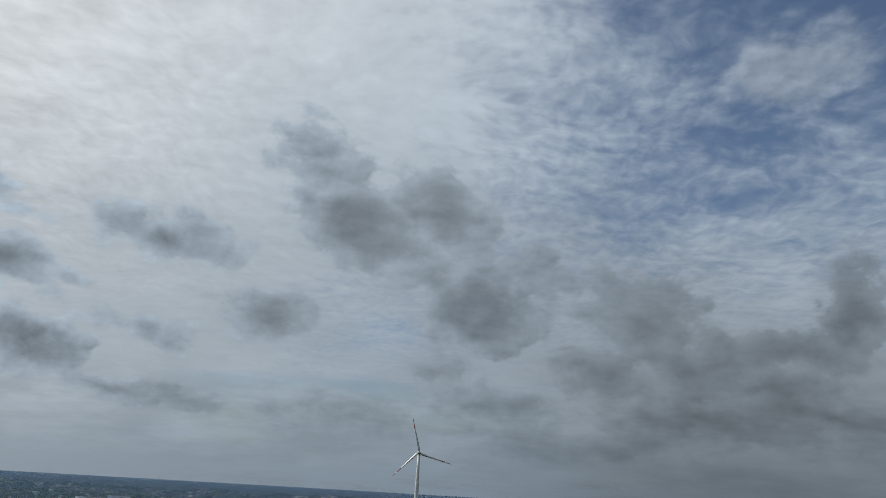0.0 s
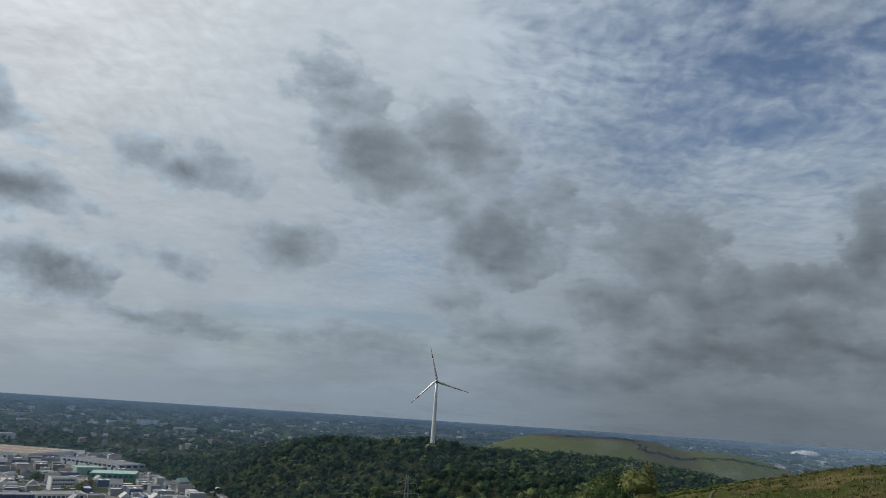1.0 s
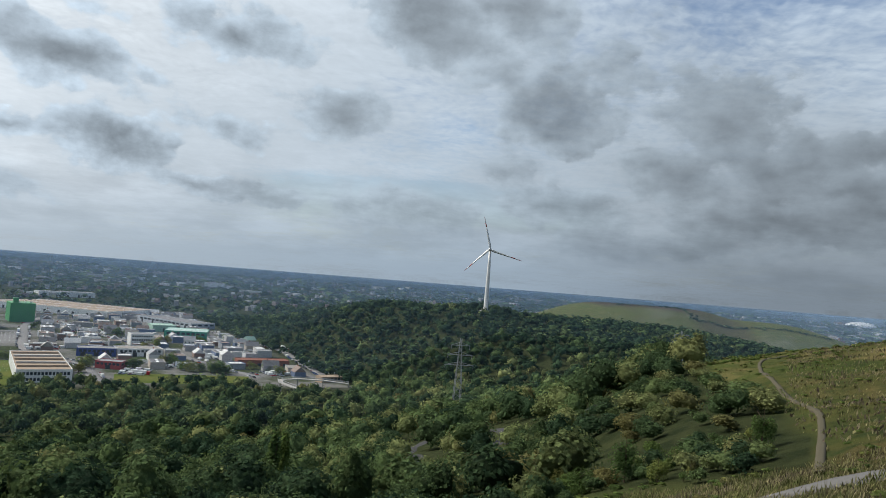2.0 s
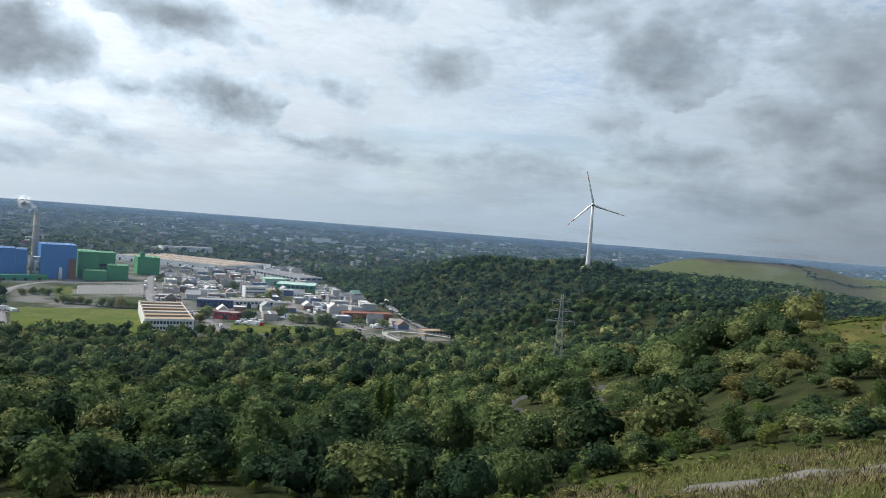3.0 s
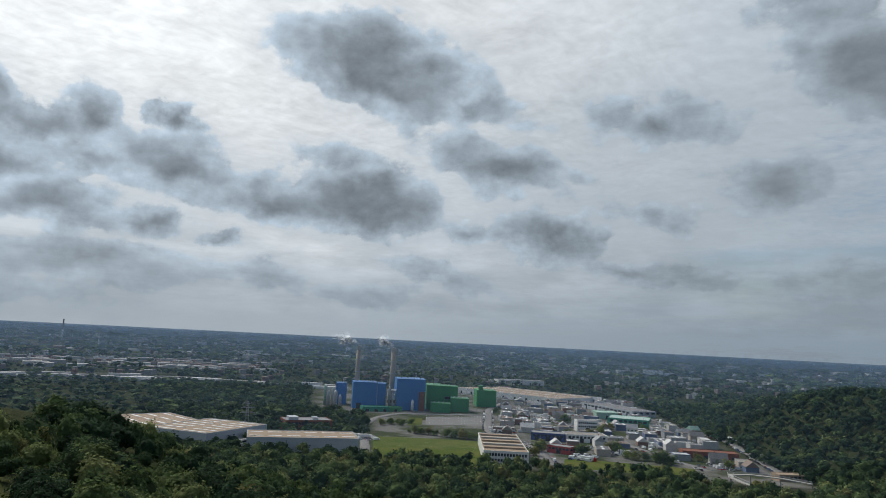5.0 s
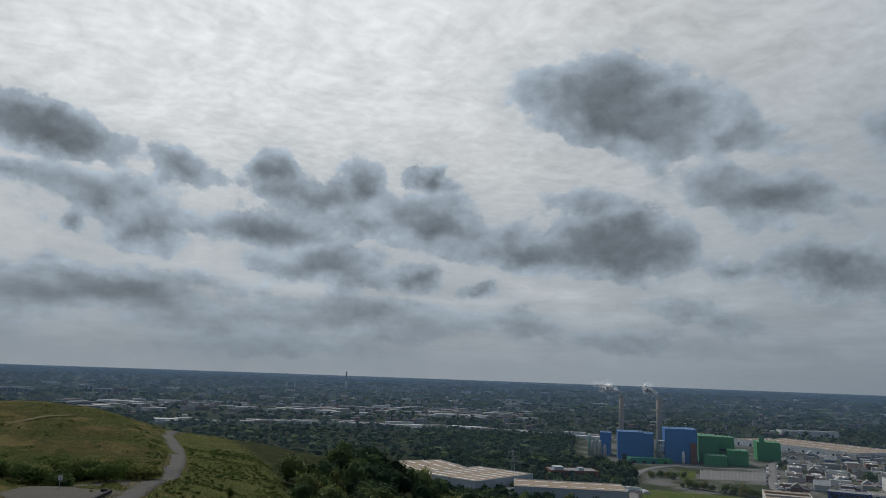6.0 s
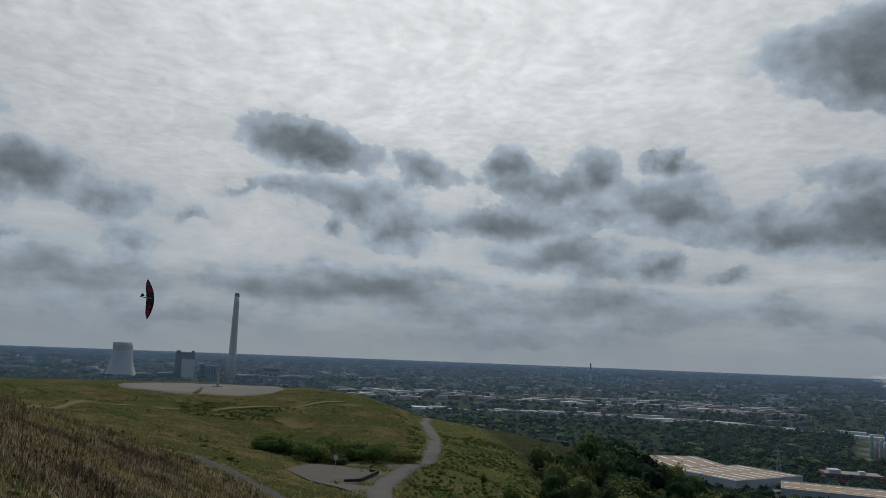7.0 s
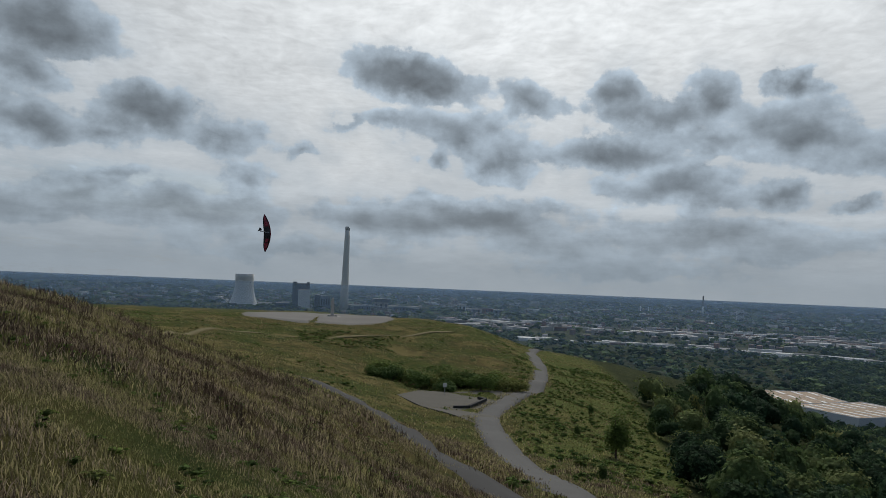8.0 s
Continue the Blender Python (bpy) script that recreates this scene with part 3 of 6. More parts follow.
def town_share(x, y):
    d = (x + 149) * 0.83 + (y - 632) * 0.56
    a = np.degrees(np.arctan2(-x, y))
    r = np.hypot(x, y)
    t = step(-d, 5, 14) * step(r, 560, 585) * (1 - step(r, 1330, 1400)) * (1 - step(a + 4.5 * step(r, 640, 700) * (1 - step(r, 880, 930)), 47.5, 49))
    return np.maximum(t, 0.30 * step(wave(x, y, 420, 12), 0.05, 0.5) * step(r, 1250, 1400))


def grid_object(name, verts, faces, mat, smooth=True):
    me = bpy.data.meshes.new(name)
    me.from_pydata(verts, [], faces)
    if smooth:
        me.polygons.foreach_set("use_smooth", np.ones(len(me.polygons), bool))
    me.materials.append(mat)
    return new(name, me)


def build_ground():
    rings = np.concatenate([np.geomspace(0.6, 60, 46), np.geomspace(63, 800, 84), np.geomspace(815, 4960, 70)])
    angles = np.radians(np.arange(0, 360, 0.9))
    R, A = np.meshgrid(rings, angles, indexing="ij")
    x, y = -np.sin(A) * R, np.cos(A) * R
    z = land(x.ravel(), y.ravel())
    n = len(angles)
    verts = np.column_stack([x.ravel(), y.ravel(), z])
    verts = np.vstack([verts, [[0, 0, height(0, 0)]]])
    i, j = np.meshgrid(np.arange(len(rings) - 1), np.arange(n), indexing="ij")
    a, b = i * n + j, i * n + (j + 1) % n
    faces = np.stack([a, a + n, b + n, b], -1).reshape(-1, 4).tolist()
    hub = len(verts) - 1
    faces += [[hub, k, (k + 1) % n] for k in range(n)]
    ob = grid_object("ground", verts.tolist(), faces, GROUND)
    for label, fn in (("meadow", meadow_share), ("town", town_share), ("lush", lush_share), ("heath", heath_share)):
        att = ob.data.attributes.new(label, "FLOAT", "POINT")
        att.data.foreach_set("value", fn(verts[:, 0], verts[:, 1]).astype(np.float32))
    return tagged(ob, "grassy spoil heap and wooded plain reaching to the horizon", "ground", kind="structure")


def ribbon(name, points, wide, mat, label, category, lift=0.10):
    """A strip of paving laid over the land, with its edges turned down."""
    p = np.array(points)
    d = np.gradient(p, axis=0)
    d /= np.linalg.norm(d, axis=1)[:, None]
    side = np.column_stack([-d[:, 1], d[:, 0]])
    offs = np.array([-0.53, -0.5, -0.17, 0.17, 0.5, 0.53]) * wide
    dz = np.array([-0.5, 0.0, 0.03, 0.03, 0.0, -0.5]) + lift
    rng = np.random.default_rng(len(p))
    verts = []
    for k in range(len(p)):
        ragged = 1 + rng.uniform(-0.04, 0.04)
        q = p[k] + side[k] * offs[:, None] * ragged
        z = land(q[:, 0], q[:, 1])
        z = 0.5 * z + 0.5 * z.mean() + dz
        verts += [(a, b, c) for (a, b), c in zip(q, z)]
    n = len(offs)
    faces = [(i * n + j, i * n + j + 1, (i + 1) * n + j + 1, (i + 1) * n + j) for i in range(len(p) - 1) for j in range(n - 1)]
    return tagged(grid_object(name, verts, faces, mat), label, category, kind="structure")


build_ground()
ribbon("road", way_points("hill_road"), 4.0, WORN_ROAD, "narrow worn grey asphalt road winding over the heap", "road", 0.16)
ribbon("path", way_points("near_path", 1.2), 2.2, GRAVEL, "pale gravel path through grass", "path", 0.12)
ribbon("path", way_points("footpath"), 2.9, TAR, "narrow dark tarred footpath through dry grass", "path", 0.20)
ribbon("path", way_points("grass_track"), 2.2, DRY_EARTH, "pale mown grass track along the plateau", "path", 0.20)
ribbon("path", way_points("shoulder_path"), 0.5, TRODDEN, "trodden earth path over the grassy shoulder", "path", 0.12)
ribbon("road", way_points("woods_road"), 4.2, ASPHALT, "grey asphalt road climbing through the wood", "road", 0.16)


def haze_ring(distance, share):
    """A see-through sheet added to imitate distance haze over the plain; sky and sun light it."""
    m, n, bsdf, out = material("haze_sheet")
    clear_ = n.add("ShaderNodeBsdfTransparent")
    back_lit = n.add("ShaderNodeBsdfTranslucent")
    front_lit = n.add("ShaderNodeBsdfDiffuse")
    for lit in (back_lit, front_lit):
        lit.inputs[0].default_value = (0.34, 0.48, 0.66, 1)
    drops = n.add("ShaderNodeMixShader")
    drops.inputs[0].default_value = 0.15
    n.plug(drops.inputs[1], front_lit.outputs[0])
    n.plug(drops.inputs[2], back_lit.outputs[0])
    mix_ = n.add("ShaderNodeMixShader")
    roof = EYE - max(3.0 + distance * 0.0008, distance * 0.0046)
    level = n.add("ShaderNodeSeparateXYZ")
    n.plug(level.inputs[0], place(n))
    n.plug(mix_.inputs[0], n.ease(level.outputs[2], roof - 0.0016 * distance, roof, share, 0.0))     # fades upwards so the sheet's top edge stays hidden at the horizon
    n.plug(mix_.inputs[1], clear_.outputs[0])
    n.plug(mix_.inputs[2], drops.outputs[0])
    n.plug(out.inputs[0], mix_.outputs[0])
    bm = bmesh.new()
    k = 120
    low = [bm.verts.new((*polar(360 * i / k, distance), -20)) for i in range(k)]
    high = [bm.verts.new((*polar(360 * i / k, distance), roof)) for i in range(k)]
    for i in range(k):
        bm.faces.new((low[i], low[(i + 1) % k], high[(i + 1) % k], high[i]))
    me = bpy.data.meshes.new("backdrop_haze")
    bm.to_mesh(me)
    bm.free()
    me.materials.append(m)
    tagged(new("backdrop_haze", me), "see-through blue-grey sheet added to imitate haze over the plain", "haze", kind="structure")


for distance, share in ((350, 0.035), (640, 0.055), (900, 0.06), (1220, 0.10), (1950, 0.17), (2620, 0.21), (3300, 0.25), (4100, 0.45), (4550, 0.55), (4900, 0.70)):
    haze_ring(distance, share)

# ---------------------------------------------------------------- woods
def crown_cloud(rng, count, leaf, wide, tall, lobes, up=0.85):
    """Leaf quads over a handful of overlapping lobes: centres, corner offsets."""
    c = rng.normal(0, 1, (lobes, 3))
    c /= np.linalg.norm(c, axis=1)[:, None]
    c *= rng.uniform(0.25, 0.72, (lobes, 1))
    c[:, 2] = np.abs(c[:, 2]) * 1.15 - 0.45
    size = rng.uniform(0.30, 0.52, lobes)
    pick = rng.integers(0, lobes, count)
    d = rng.normal(0, 1, (count, 3))
    d[:, 2] += 0.35
    d /= np.linalg.norm(d, axis=1)[:, None]
    p = c[pick] + d * size[pick][:, None] * rng.uniform(0.75, 1.08, (count, 1))
    p *= (wide / 2, wide / 2, tall / 2)
    p[:, 2] += tall / 2
    normal = d + rng.normal(0, 0.45, (count, 3)) + (0, 0, up)
    normal /= np.linalg.norm(normal, axis=1)[:, None]
    side = np.cross(normal, rng.normal(0, 1, (count, 3)))
    side /= np.linalg.norm(side, axis=1)[:, None]
    top = np.cross(normal, side)
    s = leaf * rng.uniform(0.6, 1.25, (count, 1))
    a, b = side * s * 0.5, top * s * 0.62
    quads = np.stack([p - b, p + a, p + b, p - a], 1)
    return quads.astype(np.float32)


def quads_object(name, quads, mat, tint=None):
    """One mesh of loose quads, with an optional value per quad."""
    n = len(quads)
    me = bpy.data.meshes.new(name)
    me.vertices.add(n * 4)
    me.vertices.foreach_set("co", quads.reshape(-1))
    me.loops.add(n * 4)
    me.loops.foreach_set("vertex_index", np.arange(n * 4, dtype=np.int32))
    me.polygons.add(n)
    me.polygons.foreach_set("loop_start", np.arange(0, n * 4, 4, dtype=np.int32))
    if tint is not None:
        att = me.attributes.new("tint", "FLOAT", "POINT")
        att.data.foreach_set("value", np.repeat(tint, 4).astype(np.float32))
    me.materials.append(mat)
    me.update(calc_edges=True)
    return new(name, me)


def scatter(rng, azimuths, radii, spacing):
    """Jittered plan positions over a sector, evenly by area."""
    a0, a1 = np.radians(azimuths)
    r0, r1 = radii
    n = int((a1 - a0) / 2 * (r1 * r1 - r0 * r0) / spacing ** 2)
    a = rng.uniform(a0, a1, n)
    r = np.sqrt(rng.uniform(r0 * r0, r1 * r1, n))
    return -np.sin(a) * r, np.cos(a) * r


def thin_out(x, y, gap):
    """Keep one position per cell of the given size."""
    key = np.floor(x / gap).astype(np.int64) * 100003 + np.floor(y / gap).astype(np.int64)
    _, first = np.unique(key, return_index=True)
    return x[first], y[first]


def open_ground(x, y):
    """True where no tree stands: meadow, town, roads."""
    return (meadow_share(x, y) > 0.3) | (town_share(x, y) > 0.6) | on_way(x, y, 3.0) | (np.hypot(x + 146, y - 534) < 36)


def crown_shape(rng, lobes, leaves_each, leaf, lon, lat):
    """Lumpy closed crown with loose leaves standing off it; unit size, foot at 0. Returns vertices and quads."""
    c = rng.normal(0, 1, (lobes, 3))
    c /= np.linalg.norm(c, axis=1)[:, None]
    c *= rng.uniform(0.35, 0.68, (lobes, 1))
    c[:, 2] = np.abs(c[:, 2]) * 1.05 - 0.30
    s = rng.uniform(0.30, 0.48, lobes)

    def reach(d):
        along = d @ c.T
        gap = s[None, :] ** 2 - ((c ** 2).sum(1)[None, :] - along ** 2)
        r = np.where(gap > 0, along + np.sqrt(np.maximum(gap, 0)), 0)
        return np.maximum(r.max(1), 0.36)

    la, lo = np.meshgrid(np.radians(np.linspace(-62, 86, lat)), np.linspace(0, 2 * np.pi, lon, endpoint=False), indexing="ij")
    lo = lo + (np.arange(lat) % 2)[:, None] * np.pi / lon
    d = np.stack([np.cos(la) * np.cos(lo), np.cos(la) * np.sin(lo), np.sin(la)], -1).reshape(-1, 3)
    hull = d * (reach(d) * rng.uniform(0.74, 0.90, len(d)))[:, None]
    i, j = np.meshgrid(np.arange(lat - 1), np.arange(lon), indexing="ij")
    a, b = i * lon + j, i * lon + (j + 1) % lon
    quads = np.stack([a, b, b + lon, a + lon], -1).reshape(-1, 4)
    e = rng.normal(0, 1, (leaves_each, 3))
    e[:, 2] += 0.3
    e /= np.linalg.norm(e, axis=1)[:, None]
    p = e * (reach(e) * rng.uniform(0.84, 1.14, leaves_each))[:, None]
    normal = e + rng.normal(0, 0.6, (leaves_each, 3)) + (0, 0, 0.6)
    normal /= np.linalg.norm(normal, axis=1)[:, None]
    side = np.cross(normal, rng.normal(0, 1, (leaves_each, 3)))
    side /= np.linalg.norm(side, axis=1)[:, None]
    top = np.cross(normal, side)
    k = leaf * rng.uniform(0.6, 1.3, (leaves_each, 1))
    u, v = side * k, top * k * 1.2
    loose = np.stack([p - v, p + u, p + v, p - u], 1).reshape(-1, 3)
    verts = np.vstack([hull, loose]) * 0.5 + (0, 0, 0.42)
    quads = np.vstack([quads, np.arange(len(loose)).reshape(-1, 4) + len(hull)])
    return verts.astype(np.float32), quads


def plant(name, rng, x, y, tall, leaves_each, leaf, label, variants=14, spread=1.0, lon=12, lat=7, mat=None):
    """A wood as one mesh: each tree a turned and scaled copy of a crown."""
    shapes = [crown_shape(rng, int(rng.integers(6, 11)), leaves_each, leaf / tall, lon, lat) for _ in range(variants)]
    z = land(x, y)
    n = len(x)
    kind = rng.integers(0, variants, n)
    turn = rng.uniform(0, 6.28, n)
    h = tall * rng.uniform(0.6, 1.3, n)
    low = (np.degrees(np.arctan2(-x, y)) < -5) & (np.hypot(x, y) < 132)     # crowns lowered on these bearings to fit the camera's view of the shoulder
    h = np.where(low, h * 0.52, h)
    wide = h * rng.uniform(0.75, 1.1, n) * spread
    wide = np.where(low, wide * 1.5, wide)
    # tint runs darker past 500 m and by bearing, matched to the camera's view
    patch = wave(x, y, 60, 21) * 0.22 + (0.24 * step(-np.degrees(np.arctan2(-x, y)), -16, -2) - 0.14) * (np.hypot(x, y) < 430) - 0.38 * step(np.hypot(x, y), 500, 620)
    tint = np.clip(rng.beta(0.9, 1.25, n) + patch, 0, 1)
    verts, quads, tints, count = [], [], [], 0
    for k in range(variants):
        sel = np.where(kind == k)[0]
        if not len(sel):
            continue
        v, q = shapes[k]
        c, s = np.cos(turn[sel]), np.sin(turn[sel])
        m = np.zeros((len(sel), 3, 3), np.float32)
        m[:, 0, 0], m[:, 0, 1] = c * wide[sel], -s * wide[sel]
        m[:, 1, 0], m[:, 1, 1] = s * wide[sel], c * wide[sel]
        m[:, 2, 2] = h[sel]
        out = np.einsum("nij,vj->nvi", m, v) + np.stack([x[sel], y[sel], z[sel]], -1)[:, None, :]
        verts.append(out.reshape(-1, 3))
        quads.append((q[None] + (count + np.arange(len(sel)) * len(v))[:, None, None]).reshape(-1, 4))
        tints.append(np.repeat(tint[sel], len(v)))
        count += len(sel) * len(v)
    verts, quads = np.concatenate(verts).astype(np.float32), np.concatenate(quads).astype(np.int32)
    me = bpy.data.meshes.new(name)
    me.vertices.add(len(verts))
    me.vertices.foreach_set("co", verts.reshape(-1))
    me.loops.add(quads.size)
    me.loops.foreach_set("vertex_index", quads.reshape(-1))
    me.polygons.add(len(quads))
    me.polygons.foreach_set("loop_start", np.arange(0, quads.size, 4, dtype=np.int32))
    me.polygons.foreach_set("use_smooth", np.ones(len(quads), bool))
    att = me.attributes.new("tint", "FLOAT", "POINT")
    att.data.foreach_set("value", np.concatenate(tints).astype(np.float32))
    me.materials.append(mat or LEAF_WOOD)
    me.update(calc_edges=True)
    return tagged(new(name, me), label, "wood", kind="stuff")


def yard(x, y):
    """Works, sidings and lorry parks on the plain that are kept clear of trees."""
    r, a = np.hypot(x, y), np.degrees(np.arctan2(-x, y))
    near = (r < 760) & (a > 43) & (a < 64) & (r > 600)
    strip = (np.abs(r - 1330 - 60 * np.sin(a / 9)) < 45) & (a > 46) & (a < 80)
    works = (r > 1650) & (r < 2050) & (a > 52) & (a < 86) & (wave(x, y, 160, 41) > -0.35)
    station = (r > 2250) & (r < 2560) & (a > 80) & (a < 103)
    foot = (np.hypot(x + 570, y - 385) < 120) & (r > 590) & (r < 770)
    return near | strip | works | station | foot


def build_woods():
    rng = np.random.default_rng(11)
    bands = [(25, 57, 2.1, 2.9, 230, 0.22, 9, 5),  # near distance, far distance, spacing, height, leaves, leaf size, hull rows
        (57, 130, 4.6, 5.8, 420, 0.34, 10, 6), (130, 210, 7.0, 8.8, 330, 0.50, 10, 6), (210, 330, 8.6, 11, 170, 0.80, 10, 6), (330, 600, 9.6, 12, 70, 1.30, 9, 5)]
    for near, far, gap, tall, count, leaf, lon, lat in bands:
        x, y = scatter(rng, (-34, 84 if near < 210 else 67), (near, far), gap * 0.75)
        x, y = thin_out(x, y, gap)
        keep = ~open_ground(x, y) & ~yard(x, y)
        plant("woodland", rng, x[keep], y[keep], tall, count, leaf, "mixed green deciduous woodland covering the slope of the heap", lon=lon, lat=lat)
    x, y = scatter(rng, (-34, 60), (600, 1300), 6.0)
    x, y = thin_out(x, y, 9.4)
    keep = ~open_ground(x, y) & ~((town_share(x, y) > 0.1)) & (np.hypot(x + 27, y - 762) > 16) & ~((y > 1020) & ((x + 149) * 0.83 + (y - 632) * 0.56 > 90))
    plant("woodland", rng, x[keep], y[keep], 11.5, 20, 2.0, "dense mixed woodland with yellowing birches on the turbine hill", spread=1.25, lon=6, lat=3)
    x, y = scatter(rng, (-34, 125), (620, 2300), 18)
    x, y = thin_out(x, y, 20)
    keep = ~open_ground(x, y) & ((wave(x, y, 260, 31) > -0.1) | (np.hypot(x, y) < 1300) | (rng.random(len(x)) < 0.2)) & ~yard(x, y)
    d = (x + 149) * 0.83 + (y - 632) * 0.56
    keep &= ~((d > -10) & (np.hypot(x, y) < 1250)) & ~((np.hypot(x, y) < 1250) & (np.degrees(np.arctan2(-x, y)) < 49))
    plant("far_wood", rng, x[keep], y[keep], 12, 6, 4.6, "dark woods on the plain between works and housing", spread=1.8, lon=5, lat=3)
    x, y = scatter(rng, (-34, 125), (2300, 4930), 33)
    x, y = thin_out(x, y, 36)
    keep = (wave(x, y, 420, 33) > -0.05) | (rng.random(len(x)) < 0.3)
    plant("far_wood", rng, x[keep], y[keep], 12, 4, 9.0, "hazy woods and gardens stretching to the horizon", spread=3.2, lon=5, lat=2)

    t = np.linspace(0, 1, 70)
    x = np.concatenate([330 + 260 * t, 345 - 20 * t[::3], 200 + 150 * t[::2]]) + rng.normal(0, 3, 70 + 24 + 35)
    y = np.concatenate([1395 + 25 * t, 1395 + 95 * t[::3], 1468 + 10 * t[::2]]) + rng.normal(0, 3, 70 + 24 + 35)
    plant("hedgerow", rng, x, y, 4.0, 14, 1.4, "dark hedgerows along the fields of the far meadow hill", spread=1.9, lon=6, lat=3)


build_woods()

# ---------------------------------------------------------------- building tools
def part(name, bm, mat, parent=None, label="", smooth=False):
    me = bpy.data.meshes.new(name)
    bmesh.ops.recalc_face_normals(bm, faces=bm.faces[:])
    bm.to_mesh(me)
    bm.free()
    if smooth:
        me.polygons.foreach_set("use_smooth", np.ones(len(me.polygons), bool))
    me.materials.append(mat)
    ob = new(name, me)
    if parent is not None:
        ob.parent = parent
    if label:
        tagged(ob, label)
    return ob


def block(bm, x0, x1, y0, y1, z0, z1, m=None):
    vs = [bm.verts.new((x, y, z)) for z in (z0, z1) for x, y in ((x0, y0), (x1, y0), (x1, y1), (x0, y1))]
    for f in ((3, 2, 1, 0), (4, 5, 6, 7), (0, 1, 5, 4), (1, 2, 6, 5), (2, 3, 7, 6), (3, 0, 4, 7)):
        bm.faces.new([vs[i] for i in f])
    if m is not None:
        for v in vs:
            v.co = m @ v.co
    return bm


def lathe(bm, profile, sides=24, cx=0.0, cy=0.0, caps=True):
    """Turned body from (radius, height) pairs."""
    rows = []
    for r, z in profile:
        rows.append([bm.verts.new((cx + r * math.cos(6.28318 * k / sides), cy + r * math.sin(6.28318 * k / sides), z)) for k in range(sides)])
    for a, b in zip(rows, rows[1:]):
        for k in range(sides):
            bm.faces.new((a[k], a[(k + 1) % sides], b[(k + 1) % sides], b[k]))
    if caps:
        bm.faces.new(rows[0][::-1])
        bm.faces.new(rows[-1])
    return bm


def beam(bm, a, b, t):
    """Square bar from a to b."""
    a, b = Vector(a), Vector(b)
    d = b - a
    m = Matrix.Translation(a) @ d.to_track_quat("Z", "Y").to_matrix().to_4x4()
    return block(bm, -t / 2, t / 2, -t / 2, t / 2, 0, d.length, m)


def thing(name, x, y, z, turn, label, category, group=""):
    ob = new(name)
    ob.matrix_world = pose(x, y, z, 0, 0, turn)
    return tagged(ob, label, category, group)


# ---------------------------------------------------------------- wind turbine
def wind_turbine():
    x, y = polar(1.97, 773)
    z0 = height(x, y) - 0.4
    hub = 131.2 - z0
    t = thing("wind_turbine", x, y, z0, 0, "white three-bladed wind turbine with red-banded blade tips", "wind turbine")
    part("tower", lathe(bmesh.new(), [(2.6, 0), (2.5, 1), (2.05, hub * 0.4), (1.6, hub * 0.75), (1.3, hub - 1.6)], 28), TURBINE, t, smooth=True)
    part("foundation", lathe(bmesh.new(), [(6.5, 0.0), (6.5, 0.6), (4.5, 1.0)], 28), CONCRETE, t)
    bm = bmesh.new()
    rows = []
    for yy, r in ((-4.0, 1.1), (-3.2, 1.75), (0, 1.9), (3.5, 1.7), (5.4, 1.1), (6.0, 0.4)):
        rows.append([bm.verts.new((r * math.cos(k * 0.3927), yy, hub + r * math.sin(k * 0.3927))) for k in range(16)])
    for a, b in zip(rows, rows[1:]):
        for k in range(16):
            bm.faces.new((a[k], a[(k + 1) % 16], b[(k + 1) % 16], b[k]))
    bm.faces.new(rows[0])
    bm.faces.new(rows[-1][::-1])
    part("nacelle", bm, TURBINE, t, smooth=True)
    bm = bmesh.new()
    rows = []
    for yy, r in ((-3.9, 1.45), (-4.8, 1.4), (-5.7, 1.0), (-6.2, 0.3)):
        rows.append([bm.verts.new((r * math.cos(k * 0.3927), yy, hub + r * math.sin(k * 0.3927))) for k in range(16)])
    for a, b in zip(rows, rows[1:]):
        for k in range(16):
            bm.faces.new((a[k], a[(k + 1) % 16], b[(k + 1) % 16], b[k]))
    bm.faces.new(rows[-1])
    part("spinner", bm, STEEL, t, smooth=True)

    def blade_section(bm, s0, s1, steps):
        rows = []
        for i in range(steps + 1):
            s = s0 + (s1 - s0) * i / steps
            chord = 1.3 if s < 2 else 2.7 - 2.2 * ((s - 3) / 32) ** 0.85 if s > 3 else 1.3 + 1.4 * (s - 2)
            thick = max(0.09, 0.55 * (1 - s / 36)) if s > 3 else 0.8
            tw = radians(14) * (1 - s / 35) ** 2
            row = []
            for u, v in ((-0.3, 0.1), (-0.12, 0.5), (0.2, 0.45), (0.7, 0.05), (0.2, -0.3), (-0.12, -0.45)):
                px, py = u * chord, v * thick
                row.append(bm.verts.new((px * math.cos(tw) - py * math.sin(tw), -4.8 + px * math.sin(tw) + py * math.cos(tw), s)))
            rows.append(row)
        for a, b in zip(rows, rows[1:]):
            for k in range(6):
                bm.faces.new((a[k], a[(k + 1) % 6], b[(k + 1) % 6], b[k]))
        bm.faces.new(rows[0][::-1])
        bm.faces.new(rows[-1])
        return bm

    for angle in (-14, 106, 226):
        m = Matrix.Translation((0, 0, hub)) @ Matrix.Rotation(radians(angle), 4, "Y")
        b = part("blade", blade_section(bmesh.new(), 1.2, 24.0, 14), TURBINE, t, smooth=True)
        b.matrix_local = m
        for s0, s1, mat, lab in ((24.0, 28.4, RED, "red band"), (28.4, 31.0, TURBINE, ""), (31.0, 35.0, RED, "red tip")):
            c = part("tip_band", blade_section(bmesh.new(), s0, s1, 3), mat, b, lab, smooth=True)
    return t


wind_turbine()


